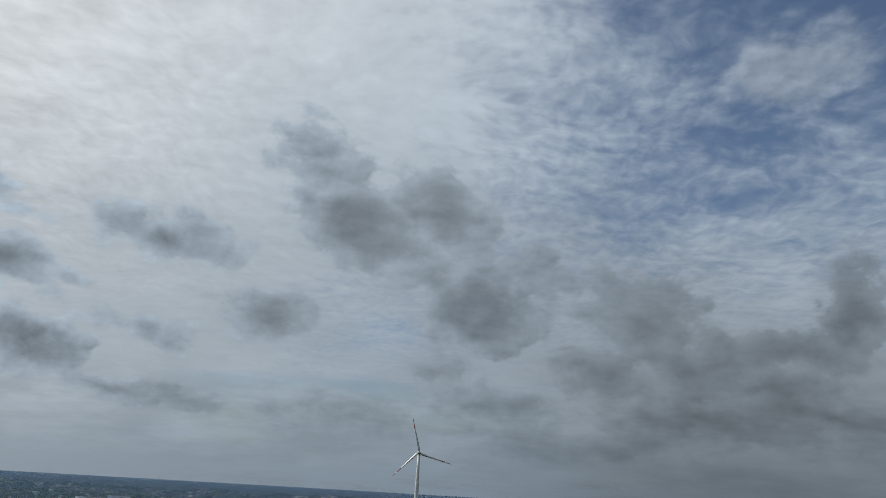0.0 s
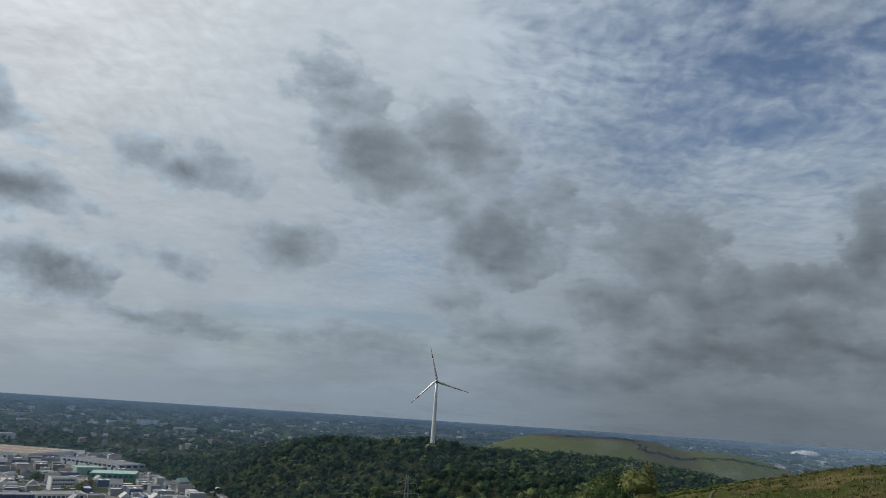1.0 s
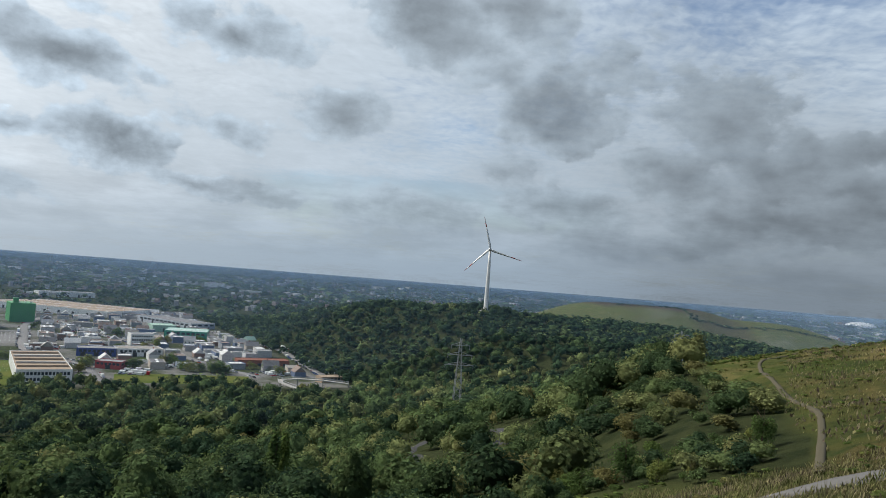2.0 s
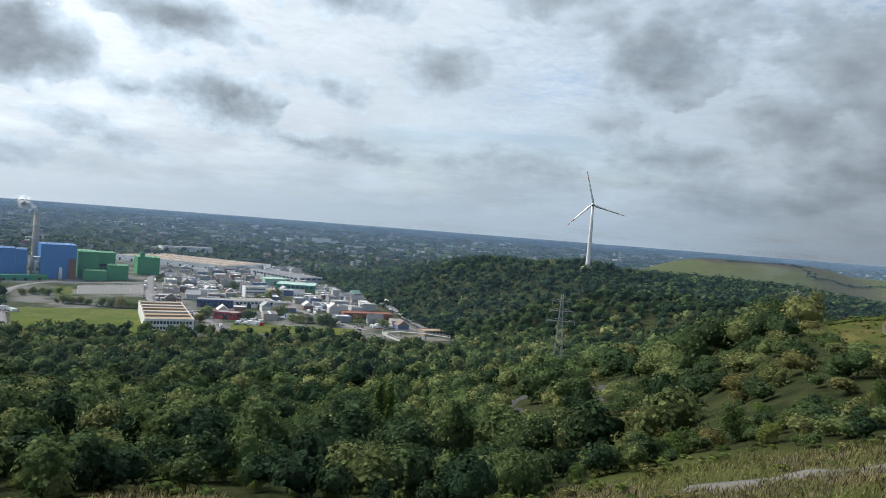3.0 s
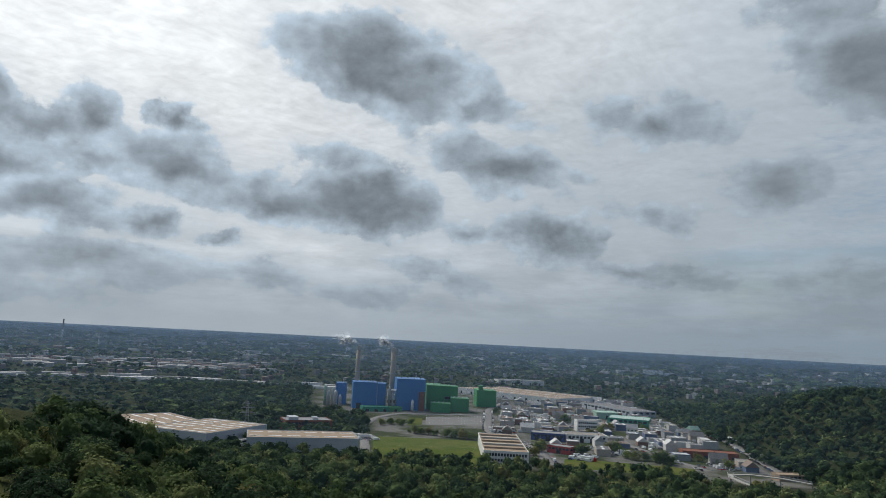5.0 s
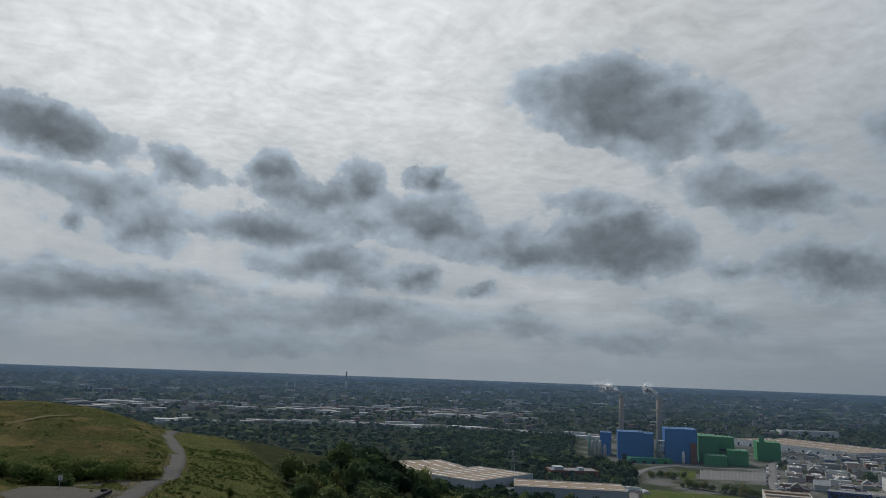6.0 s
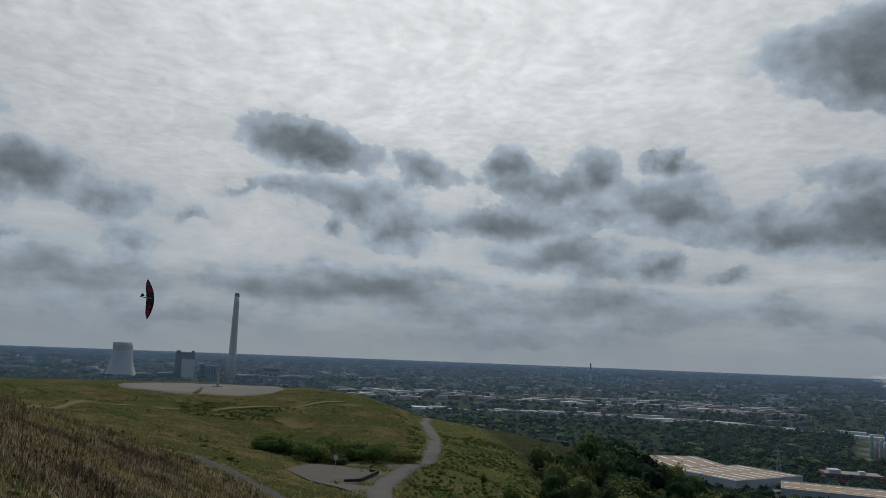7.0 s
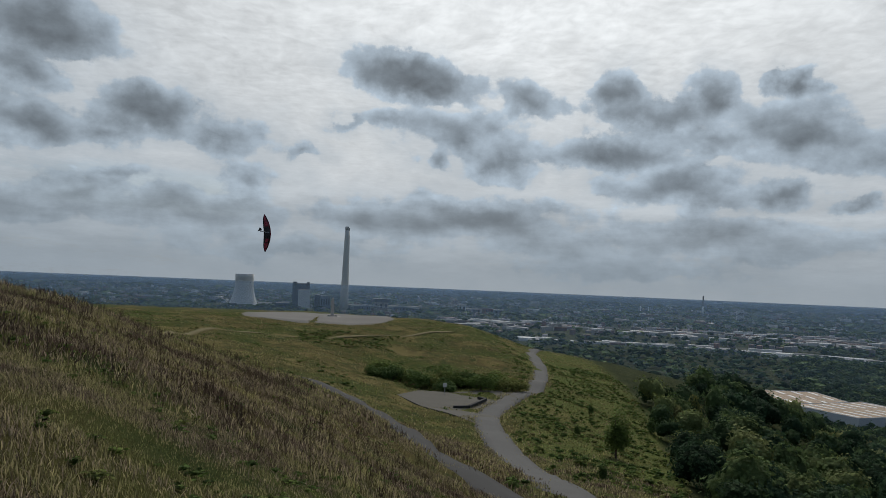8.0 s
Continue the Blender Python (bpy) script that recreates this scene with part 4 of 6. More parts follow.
# ---------------------------------------------------------------- lattice pylons
def pylon(az_, r, top_z, arms):
    x, y = polar(az_, r)
    z0 = height(x, y)
    h = top_z - z0
    t = thing("power_pylon", x, y, z0 - 0.3, az_ + 12, "grey galvanised steel lattice pylon among trees", "pylon", "power pylons")
    legs = [(-1, -1), (1, -1), (1, 1), (-1, 1)]
    half = lambda z: 1.9 * (1 - z / h) ** 0.9 + 0.40
    for sx_, sy_ in legs:
        bm = bmesh.new()
        zs = np.linspace(0, h, 9)
        for a, b in zip(zs, zs[1:]):
            beam(bm, (sx_ * half(a), sy_ * half(a), a), (sx_ * half(b), sy_ * half(b), b), 0.15)
        part("leg", bm, DULL_STEEL, t)
    bm = bmesh.new()
    zs = np.linspace(0, h * 0.98, 12)
    for a, b in zip(zs, zs[1:]):
        for k in range(4):
            p, q = legs[k], legs[(k + 1) % 4]
            beam(bm, (p[0] * half(a), p[1] * half(a), a), (q[0] * half(b), q[1] * half(b), b), 0.09)
            beam(bm, (q[0] * half(a), q[1] * half(a), a), (p[0] * half(b), p[1] * half(b), b), 0.09)
    part("bracing", bm, DULL_STEEL, t)
    for z, reach in arms:
        bm = bmesh.new()
        zz = z * h
        for s in (-1, 1):
            tip = (s * reach, 0, zz)
            for yy in (-0.7, 0.7):
                beam(bm, (0, yy, zz), tip, 0.22)
                beam(bm, (0, yy, zz + 1.8), tip, 0.16)
            for k in (0.3, 0.6):
                beam(bm, (s * reach * k, 0, zz), (s * reach * k, 0, zz + 1.8 * (1 - k)), 0.12)
            beam(bm, (s * reach * 0.95, 0, zz), (s * reach * 0.95, 0, zz - 2.0), 0.2)
        part("crossarm", bm, DULL_STEEL, t)
    return t


pylon(3.7, 400, 64.5, ((0.63, 8.2), (0.77, 7.0), (0.90, 5.4)))
pylon(-12.85, 520, 74, ((0.66, 7.5), (0.80, 6.2), (0.92, 5.0)))
pylon(53.2, 690, 31, ((0.66, 7.0), (0.80, 6.0), (0.92, 4.8)))


# ---------------------------------------------------------------- walls, halls, works
def facade(az_l, r_l, az_r, r_r):
    """Base matrix at the left front corner, local x along the front, local y away from the hill; and the front's length."""
    a, b = Vector(polar(az_l, r_l)), Vector(polar(az_r, r_r))
    d = b - a
    turn = math.degrees(math.atan2(d.y, d.x))
    return a.x, a.y, turn, d.length


def window_row(parent, wide, z0, z1, count, y, depth=0.25, margin=0.04):
    pitch = wide * (1 - 2 * margin) / count
    for k in range(count):
        x0 = wide * margin + pitch * (k + 0.14)
        part("window", block(bmesh.new(), x0, x0 + pitch * 0.72, y - 0.06, y + depth, z0, z1), GLASS, parent)


def hall(where, depth, tall, wall, roof, label, name="warehouse", doors=2, windows=0, skylights=(0, 0), parapet=0.5, sky_mat=None, window_z=(0.55, 0.85), group=""):
    x, y, turn, wide = where
    t = thing(name, x, y, 0, turn, label, "industrial hall", group)
    t.location.z = height(x, y)
    part("wall", block(bmesh.new(), 0, wide, 0, depth, -1.5, tall), wall, t)
    part("roof", block(bmesh.new(), 0.35, wide - 0.35, 0.35, depth - 0.35, tall, tall + 0.14), roof, t)
    if parapet:
        bm = bmesh.new()
        p = parapet
        block(bm, -0.08, wide + 0.08, -0.08, 0.3, tall - 0.15, tall + p)
        block(bm, -0.08, wide + 0.08, depth - 0.3, depth + 0.08, tall - 0.15, tall + p)
        block(bm, -0.08, 0.3, 0.3, depth - 0.3, tall - 0.15, tall + p)
        block(bm, wide - 0.3, wide + 0.08, 0.3, depth - 0.3, tall - 0.15, tall + p)
        part("parapet", bm, wall, t)
    for k in range(doors):
        x0 = wide * (k + 0.5) / doors - 2.0
        part("door", block(bmesh.new(), x0, x0 + 4.0, -0.10, 0.2, 0.0, min(4.5, tall * 0.55)), DARK, t)
    if windows:
        window_row(t, wide, tall * window_z[0], tall * window_z[1], windows, 0)
        n = max(2, int(depth / 9))
        pitch = depth / n
        for k in range(n):
            part("window", block(bmesh.new(), wide - 0.2, wide + 0.06, pitch * (k + 0.2), pitch * (k + 0.8), tall * window_z[0], tall * window_z[1]), GLASS, t)
    nx, ny = skylights
    for i in range(nx):
        for j in range(ny):
            cx, cy = wide * (i + 0.5) / nx, depth * (j + 0.5) / ny
            lx, ly = wide / nx * 0.36, min(1.1, depth / ny * 0.16)
            part("skylight", block(bmesh.new(), cx - lx, cx + lx, cy - ly, cy + ly, tall + 0.12, tall + 0.42), sky_mat or WHITE_WALL, t)
    return t


def waste_plant():
    """Blue and green clad incineration works with two chimneys."""
    def clad(name, where, depth, tall, mat, label, ribs, extra=None):
        x, y, turn, wide = where
        t = thing(name, x, y, 0, turn, label, "industrial building")
        part("wall", block(bmesh.new(), 0, wide, 0, depth, -1, tall), mat, t)
        for k in range(ribs + 1):
            xx = wide * k / ribs
            part("seam", block(bmesh.new(), xx - 0.2, xx + 0.2, -0.14, 0.1, 0, tall - 0.3), mat, t)
        part("roof", block(bmesh.new(), -0.2, wide + 0.2, -0.2, depth + 0.2, tall, tall + 0.7), mat, t)
        for k in range(4):
            cx = wide * (0.15 + 0.23 * k)
            part("roof_vent", block(bmesh.new(), cx, cx + 1.6, depth * 0.35, depth * 0.35 + 1.6, tall + 0.7, tall + 2.1), STEEL, t)
        return t, wide

    t, wide = clad("boiler_house", facade(45.45, 966, 43.62, 968), 34, 33, BLUE_CLAD, "tall blue clad boiler house of the waste works", 6)
    part("door", block(bmesh.new(), 5, 11, -0.3, 0.2, 0, 7), DARK, t)
    t, wide = clad("boiler_house", facade(43.58, 969, 42.95, 969), 32, 32, BLUE_CLAD, "narrow blue clad tower block of the waste works", 3)
    t, wide = clad("boiler_house", facade(42.1, 966, 39.9, 970), 42, 39.5, BLUE_CLAD, "tallest blue clad boiler house with a stair tower", 7)
    part("stair_tower", block(bmesh.new(), wide - 8, wide - 1, -4, 0.0, 0, 24), RUST, t, "rust-brown stair tower")
    part("silo", lathe(bmesh.new(), [(1.8, 0), (1.8, 12), (0.4, 14.5)], 16, wide * 0.55, -6), WHITE_WALL, t, "white silo", smooth=True)
    t, wide = clad("boiler_house", facade(46.75, 1010, 45.95, 1010), 20, 28, BLUE_CLAD, "small blue clad block behind steel ducts", 3)
    t, wide = clad("bunker_hall", facade(39.75, 990, 38.5, 992), 45, 31.5, GREEN_CLAD, "green clad refuse bunker hall", 4)
    t, wide = clad("bunker_hall", facade(38.5, 1004, 37.4, 1006), 30, 30.5, GREEN_CLAD, "green clad crane hall with a pale band", 4)
    part("band", block(bmesh.new(), 2, wide - 1, -0.3, 0.0, 14, 17), DARK, t, "dark opening")
    t, wide = clad("tipping_hall", facade(39.4, 960, 37.9, 962), 20, 11, GREEN_CLAD, "low green clad tipping hall", 5)
    t, wide = clad("tipping_hall", facade(37.85, 978, 36.5, 980), 26, 17, GREEN_CLAD, "green clad annex of the waste works", 5)
    t, wide = clad("green_block", facade(35.9, 1070, 34.42, 1074), 38, 23, GREEN_CLAD, "square green clad sorting block", 5)
    part("roof_house", block(bmesh.new(), 3, 9, 4, 10, 23.7, 30), GREEN_CLAD, t)
    hall(facade(44.6, 930, 42.6, 938), 18, 5.5, SEA_GREEN, SEA_GREEN, "low sea-green roofed shed before the boiler houses", doors=3)
    hall(facade(42.6, 940, 41.6, 948), 14, 5.0, GREEN_CLAD, GREEN_CLAD, "low green shed beside the works road", doors=1)
    for az_, r, top, wid in ((45.2, 1025, 79.5, 3.9), (42.49, 1020, 78.8, 4.4)):
        x, y = polar(az_, r)
        t = thing("chimney", x, y, 0, 0, "slim tan concrete works chimney with a dark rim", "chimney", "works chimneys")
        part("shaft", lathe(bmesh.new(), [(wid, 0), (wid * 0.86, top * 0.5), (wid * 0.78, top - 6)], 24), TAN_CONC, t, smooth=True)
        part("rim", lathe(bmesh.new(), [(wid * 0.80, top - 6), (wid * 0.82, top - 1), (wid * 0.5, top - 0.9), (wid * 0.48, top)], 24), CONCRETE, t, "weathered pale rim")
        for k in range(3):
            z = top * (0.35 + 0.2 * k)
            part("gallery", lathe(bmesh.new(), [(wid * 0.95, z), (wid * 1.12, z), (wid * 1.12, z + 0.9), (wid * 0.95, z + 0.9)], 20, caps=False), STEEL, t)
    # ducts and silos on the flank
    for k, (az_, r, h, rad, mat) in enumerate(((47.3, 985, 20, 2.2, STEEL), (47.0, 975, 23, 1.8, STEEL), (46.75, 965, 22, 2.4, STEEL), (47.55, 990, 27, 2.0, SEA_PALE), (46.4, 960, 17, 2.0, STEEL), (42.65, 965, 30, 1.5, STEEL), (42.4, 960, 22, 1.4, STEEL))):
        x, y = polar(az_, r)
        t = thing("silo", x, y, 0, 0, "grey steel silo with a conical top beside the works", "silo", "works silos")
        part("shell", lathe(bmesh.new(), [(rad, 0), (rad, h - 3), (rad * 0.35, h)], 18), mat, t, smooth=True)
        part("ladder", beam(bmesh.new(), (rad + 0.2, 0, 0), (rad + 0.2, 0, h - 3), 0.3), STEEL, t)
    x, y, turn, wide = facade(42.9, 975, 42.2, 970)
    t = thing("flue_gas_unit", x, y, 0, turn, "open steel frame with flue ducts between the blue blocks", "industrial plant")
    for k in range(4):
        part("post", beam(bmesh.new(), (wide * k / 3, 0, 0), (wide * k / 3, 0, 24), 0.7), STEEL, t)
    for z in (6, 12, 18, 24):
        part("deck", block(bmesh.new(), -0.4, wide + 0.4, -1, 14, z, z + 0.5), STEEL, t)
    part("duct", block(bmesh.new(), 1, wide - 1, 2, 10, 8, 11.5), RUST, t, "rusty duct")


TAN_CONC = painted("tan_concrete", (0.42, 0.36, 0.30), 0.85, 0.12, 0.08)
SEA_PALE = painted("pale_green_paint", (0.32, 0.47, 0.38), 0.5, 0.08, 0.12)
waste_plant()

# named sheds at the foot of the heap
hall(facade(60.3, 640, 56.0, 600), 80, 12, PALE_WALL, TAN_ROOF, "large pale warehouse with a tan felt roof and strip skylights", doors=3, skylights=(2, 7))
hall(facade(62.9, 735, 60.4, 660), 60, 11, PALE_WALL, TAN_ROOF, "pale warehouse wing with low white roof ridges", doors=2, skylights=(3, 4))
hall(facade(53.1, 594, 44.75, 600), 42, 10, PALE_WALL, TAN_ROOF, "wide pale grey warehouse with a flat tan roof", doors=0, skylights=(6, 2))
hall(facade(54.6, 625, 53.5, 618), 22, 5, WHITE_WALL, GREY_ROOF, "small white annex beside the wide warehouse", doors=1, windows=4)
t = hall(facade(50.35, 722, 46.85, 733), 26, 10, BRICK, GREY_ROOF, "red brick office block with glazed stair wells", "office_building", doors=1, windows=12, window_z=(0.2, 0.34))
window_row(t, 45, 6.2, 8.6, 12, 0)
part("penthouse", block(bmesh.new(), 4, 13, 4, 16, 10, 13.2), PALE_WALL, t, "pale plant room")
part("penthouse", block(bmesh.new(), 28, 33, 6, 14, 10, 12.6), PALE_WALL, t, "pale plant room")
part("stair_well", block(bmesh.new(), 18.5, 21.5, -1.2, 0, 0, 10.8), GLASS, t)
t = hall(facade(35.2, 585, 31.75, 588), 108, 9, WHITE_WALL, TAN_ROOF, "long workshop with stepped tan roof strips and office front", doors=0, windows=14, window_z=(0.15, 0.38))
window_row(t, 35.5, 5.4, 7.6, 14, 0)
for k in range(5):
    part("roof_light", block(bmesh.new(), 1.2, 34.0, 14 + k * 19, 17.5 + k * 19, 9.1, 10.5), CONCRETE if k % 2 else TAN_ROOF, t, "roof light strip")
hall(facade(31.65, 745, 29.1, 745), 20, 7, painted("navy_cladding", (0.04, 0.07, 0.22), 0.5), GREY_ROOF, "long dark blue clad trade hall", doors=3, windows=8)
hall(facade(29.0, 748, 25.95, 757), 24, 7, WHITE_WALL, ROOF_MIX, "long white trade hall with a pale roof", doors=4, windows=10)
hall(facade(30.4, 668, 28.7, 660), 14, 6, RED, GREY_ROOF, "small bright red shop pavilion", "shop", doors=1, windows=6)
hall(facade(26.0, 934, 23.0, 930), 45, 9, SEA_GREEN, painted("mint_roof", (0.36, 0.50, 0.44), 0.6), "sea-green warehouse with a pale mint roof", doors=2, windows=8)
hall(facade(26.8, 1008, 25.2, 1015), 30, 8, SEA_PALE, SEA_PALE, "pale green shed behind the sea-green warehouse", doors=1)
t = hall(facade(28.2, 842, 26.65, 848), 16, 12, WHITE_WALL, GREY_ROOF, "three-storey white office block with window rows", "office_building", doors=1, windows=9, window_z=(0.1, 0.24))
window_row(t, 23, 5.0, 6.8, 9, 0)
window_row(t, 23, 8.8, 10.6, 9, 0)
hall(facade(20.6, 706, 16.8, 716), 18, 5.5, BRICK, RUST, "long low workshop with a rust-brown roof", doors=6)
hall(facade(14.2, 606, 12.2, 618), 12, 4.5, TAN_ROOF, TAN_ROOF, "low tan shed beside the ramp", doors=0, windows=7)
hall(facade(37.5, 1330, 29.8, 1190), 120, 9, WHITE_WALL, TAN_ROOF, "very large pale logistics hall with wide flat roof", doors=9, skylights=(9, 3))
hall(facade(27.9, 1165, 24.2, 1060), 40, 8, PALE_WALL, ROOF_MIX, "long grey trade hall by the wood edge", doors=5, windows=12)
hall(facade(34.3, 1660, 30.8, 1700), 30, 10, WHITE_WALL, GREY_ROOF, "long white hall on the far side of the estate", doors=5)
hall(facade(23.5, 2650, 22.05, 2650), 60, 22, WHITE_WALL, ROOF_MIX, "big white warehouse far out on the plain", doors=3)
hall(facade(22.0, 2700, 21.4, 2700), 40, 13, WHITE_WALL, ROOF_MIX, "lower white annex far out on the plain", doors=1)


def gable_house(x, y, turn, l, w_, h, wall, roof, label, name="house", group="houses"):
    t = thing(name, x, y, height(x, y), turn, label, "house", group)
    part("wall", block(bmesh.new(), -l / 2, l / 2, -w_ / 2, w_ / 2, -1, h), wall, t)
    bm = bmesh.new()
    rise = w_ * 0.42
    v = [bm.verts.new(c) for c in ((-l / 2 - .4, -w_ / 2 - .5, h - .25), (l / 2 + .4, -w_ / 2 - .5, h - .25), (l / 2 + .4, 0, h + rise), (-l / 2 - .4, 0, h + rise), (-l / 2 - .4, w_ / 2 + .5, h - .25), (l / 2 + .4, w_ / 2 + .5, h - .25))]
    for f in ((0, 1, 2, 3), (3, 2, 5, 4), (0, 3, 4), (1, 5, 2), (0, 4, 5, 1)):
        bm.faces.new([v[i] for i in f])
    part("roof", bm, roof, t)
    for z in (1.0, 3.8):
        if z + 1.4 < h:
            for k in range(3):
                part("window", block(bmesh.new(), -l / 2 + l * (k + .3) / 3, -l / 2 + l * (k + .7) / 3, -w_ / 2 - .06, -w_ / 2 + .2, z, z + 1.4), GLASS, t)
    part("chimney_stack", block(bmesh.new(), l * .2, l * .2 + .8, -.4, .4, h + rise - .8, h + rise + 1.1), BRICK, t)
    return t


gable_house(*polar(24.2, 858), 25, 12, 10, 7, WHITE_WALL, ROOF_MIX, "white gabled house between trade halls")
gable_house(*polar(19.9, 900), 60, 12, 10, 6, WALL_MIX, SEA_PALE, "small house with a pale green roof by the wood")


def ramp():
    """Curved concrete footbridge ramp on posts at the wood edge."""
    pts = [(-121, 561, 5), (-140, 556, 6.5), (-158, 549, 7), (-169, 540, 6.5), (-165, 530, 6), (-152, 520, 5), (-138, 513, 4), (-124, 510, 3)]
    x0, y0 = -150, 540
    g = height(x0, y0)
    t = thing("footbridge_ramp", x0, y0, g, 0, "curved pale concrete footbridge ramp on round posts", "footbridge")
    bm, rail = bmesh.new(), bmesh.new()
    for (a, b, c), (d, e, f) in zip(pts, pts[1:]):
        m = Vector((a - x0, b - y0, c)), Vector((d - x0, e - y0, f))
        dirv = (m[1] - m[0]).normalized()
        n = Vector((-dirv.y, dirv.x, 0)) * 1.8
        for s in (bm,):
            vs = [s.verts.new(p) for p in (m[0] - n, m[0] + n, m[1] + n * 1.02, m[1] - n * 1.02)]
            lo = [s.verts.new(v.co - Vector((0, 0, 0.6))) for v in vs]
            s.faces.new(vs)
            s.faces.new(lo[::-1])
            for k in range(4):
                s.faces.new((vs[k], lo[k], lo[(k + 1) % 4], vs[(k + 1) % 4]))
        for sgn in (-1, 1):
            beam(rail, m[0] + n * sgn + Vector((0, 0, 1.1)), m[1] + n * sgn + Vector((0, 0, 1.1)), 0.25)
            beam(rail, m[0] + n * sgn, m[0] + n * sgn + Vector((0, 0, 1.1)), 0.2)
    part("deck", bm, CONCRETE, t)
    part("railing", rail, STEEL, t)
    for a, b, c in pts:
        zb = height(a, b) - g - 1
        part("post", lathe(bmesh.new(), [(0.45, zb), (0.45, c - 0.5)], 10, a - x0, b - y0), CONCRETE, t)


ramp()


# ---------------------------------------------------------------- power station across the plain
def power_station():
    x, y = polar(101.0, 2430)
    t = thing("cooling_tower", x, y, 0, 0, "pale concrete hyperbolic cooling tower", "cooling tower")
    prof = [(49.0 - 20.5 * (1 - (1 - z / 80) ** 2) ** 1.0 if z < 80 else 28.5 + 1.2 * ((z - 80) / 22) ** 2, z * 1.02) for z in (0, 8, 16, 26, 38, 50, 62, 74, 80, 90, 102)]
    part("shell", lathe(bmesh.new(), prof + [(28.2, 104), (27.6, 95)], 48, caps=False), PALE_CONC, t, smooth=True)
    part("base_ring", lathe(bmesh.new(), [(50, 0), (50, 3), (46, 3), (46, 0)], 48, caps=False), CONCRETE, t)
    x, y = polar(93.43, 2430)
    t = thing("chimney", x, y, 0, 0, "very tall pale concrete power station chimney", "chimney")
    part("shaft", lathe(bmesh.new(), [(15.5, 0), (12.5, 60), (10.5, 150), (8.6, 240), (7.9, 262)], 28), PALE_CONC, t, smooth=True)
    part("rim", lathe(bmesh.new(), [(7.9, 262), (8.1, 272), (6.5, 272.5), (6.4, 275)], 28), STEEL, t, "dark steel rim")

    def slab(name, az_l, az_r, r, depth, top, mat, label, bays=6, group=""):
        x, y, turn, wide = facade(az_l, r, az_r, r)
        t = thing(name, x, y, 0, turn, label, "industrial building", group)
        part("wall", block(bmesh.new(), 0, wide, 0, depth, 0, top), mat, t)
        bm = bmesh.new()
        for k in range(bays + 1):
            block(bm, wide * k / bays - 0.4, wide * k / bays + 0.4, -0.5, 0, 0, top)
        part("pilasters", bm, mat, t)
        part("roof", block(bmesh.new(), -0.6, wide + 0.6, -0.6, depth + 0.6, top, top + 1.2), GREY_ROOF, t)
        for k in range(bays if top < 50 else 0):
            part("window", block(bmesh.new(), wide * (k + .3) / bays, wide * (k + .7) / bays, -0.2, 0.3, top * .35, top * .8), GLASS, t)
        return t, wide

    t, wide = slab("boiler_house", 97.4, 96.1, 2470, 60, 80, DARK_CLAD, "tall dark boiler house of the power station")
    part("roof_house", block(bmesh.new(), 1, 14, 5, 30, 81, 86), DARK_CLAD, t)
    part("roof_house", block(bmesh.new(), wide - 10, wide - 1, 5, 30, 81, 86), DARK_CLAD, t)
    slab("stair_block", 96.95, 96.05, 2415, 40, 60, WHITE_WALL, "white slab beside the dark boiler house", 4)
    slab("turbine_hall", 95.7, 95.3, 2430, 40, 46, DARK_CLAD, "dark service block of the power station", 3)
    slab("turbine_hall", 95.25, 94.5, 2430, 40, 42, BLUE_GREY, "blue-grey turbine house of the power station", 4)
    slab("low_hall", 98.6, 97.5, 2440, 50, 15, BLUE_GREY, "low blue-grey hall before the boiler house")
    slab("low_hall", 99.9, 98.9, 2500, 40, 11, WALL_MIX, "low store beside the cooling tower")
    t, wide = slab("cell_cooler", 91.1, 90.0, 2430, 40, 30, WALL_MIX, "square cell cooler block with a wide dark top", 3)
    part("overhang", block(bmesh.new(), -4, wide + 4, -4, 44, 31, 41), DARK_CLAD, t)
    slab("low_hall", 93.1, 91.3, 2440, 50, 16, BLUE_GREY, "long low hall at the chimney's foot", 9)
    slab("low_hall", 89.9, 87.4, 2430, 50, 18, BLUE_GREY, "long grey hall of the power station", 10)
    slab("silo_block", 84.5, 83.9, 2600, 30, 27, WHITE_WALL, "white silo block with pale steam", 2)
    slab("low_hall", 84.1, 81.0, 2620, 60, 13, WALL_MIX, "wide low works hall beyond the spur", 9)
    slab("low_hall", 82.6, 81.8, 2590, 30, 19, BRICK, "brick-red fronted works block", 4)
    for k in range(4):
        a0 = 92.9 - 1.35 * k
        (x0, y0), (x1, y1) = polar(a0, 2415), polar(a0 - 1.3, 2415)
        t = thing("conveyor_bridge", x0, y0, 0, 0, "pale inclined conveyor bridge on trestles", "conveyor", "conveyor bridges")
        part("gallery", beam(bmesh.new(), (0, 0, 14 + 6 * (k % 2)), (x1 - x0, y1 - y0, 20 - 6 * (k % 2)), 3.4), PALE_CONC, t)
        for f in (0.15, 0.5, 0.85):
            part("trestle", beam(bmesh.new(), ((x1 - x0) * f, (y1 - y0) * f, 0), ((x1 - x0) * f, (y1 - y0) * f, 16), 1.4), STEEL, t)


PALE_CONC = painted("pale_concrete", (0.66, 0.66, 0.64), 0.8, 0.06, 0.02)
DARK_CLAD = painted("dark_grey_cladding", (0.10, 0.115, 0.13), 0.6, 0.08, 0.03)
BLUE_GREY = painted("blue_grey_cladding", (0.17, 0.21, 0.25), 0.6, 0.08, 0.03)
power_station()

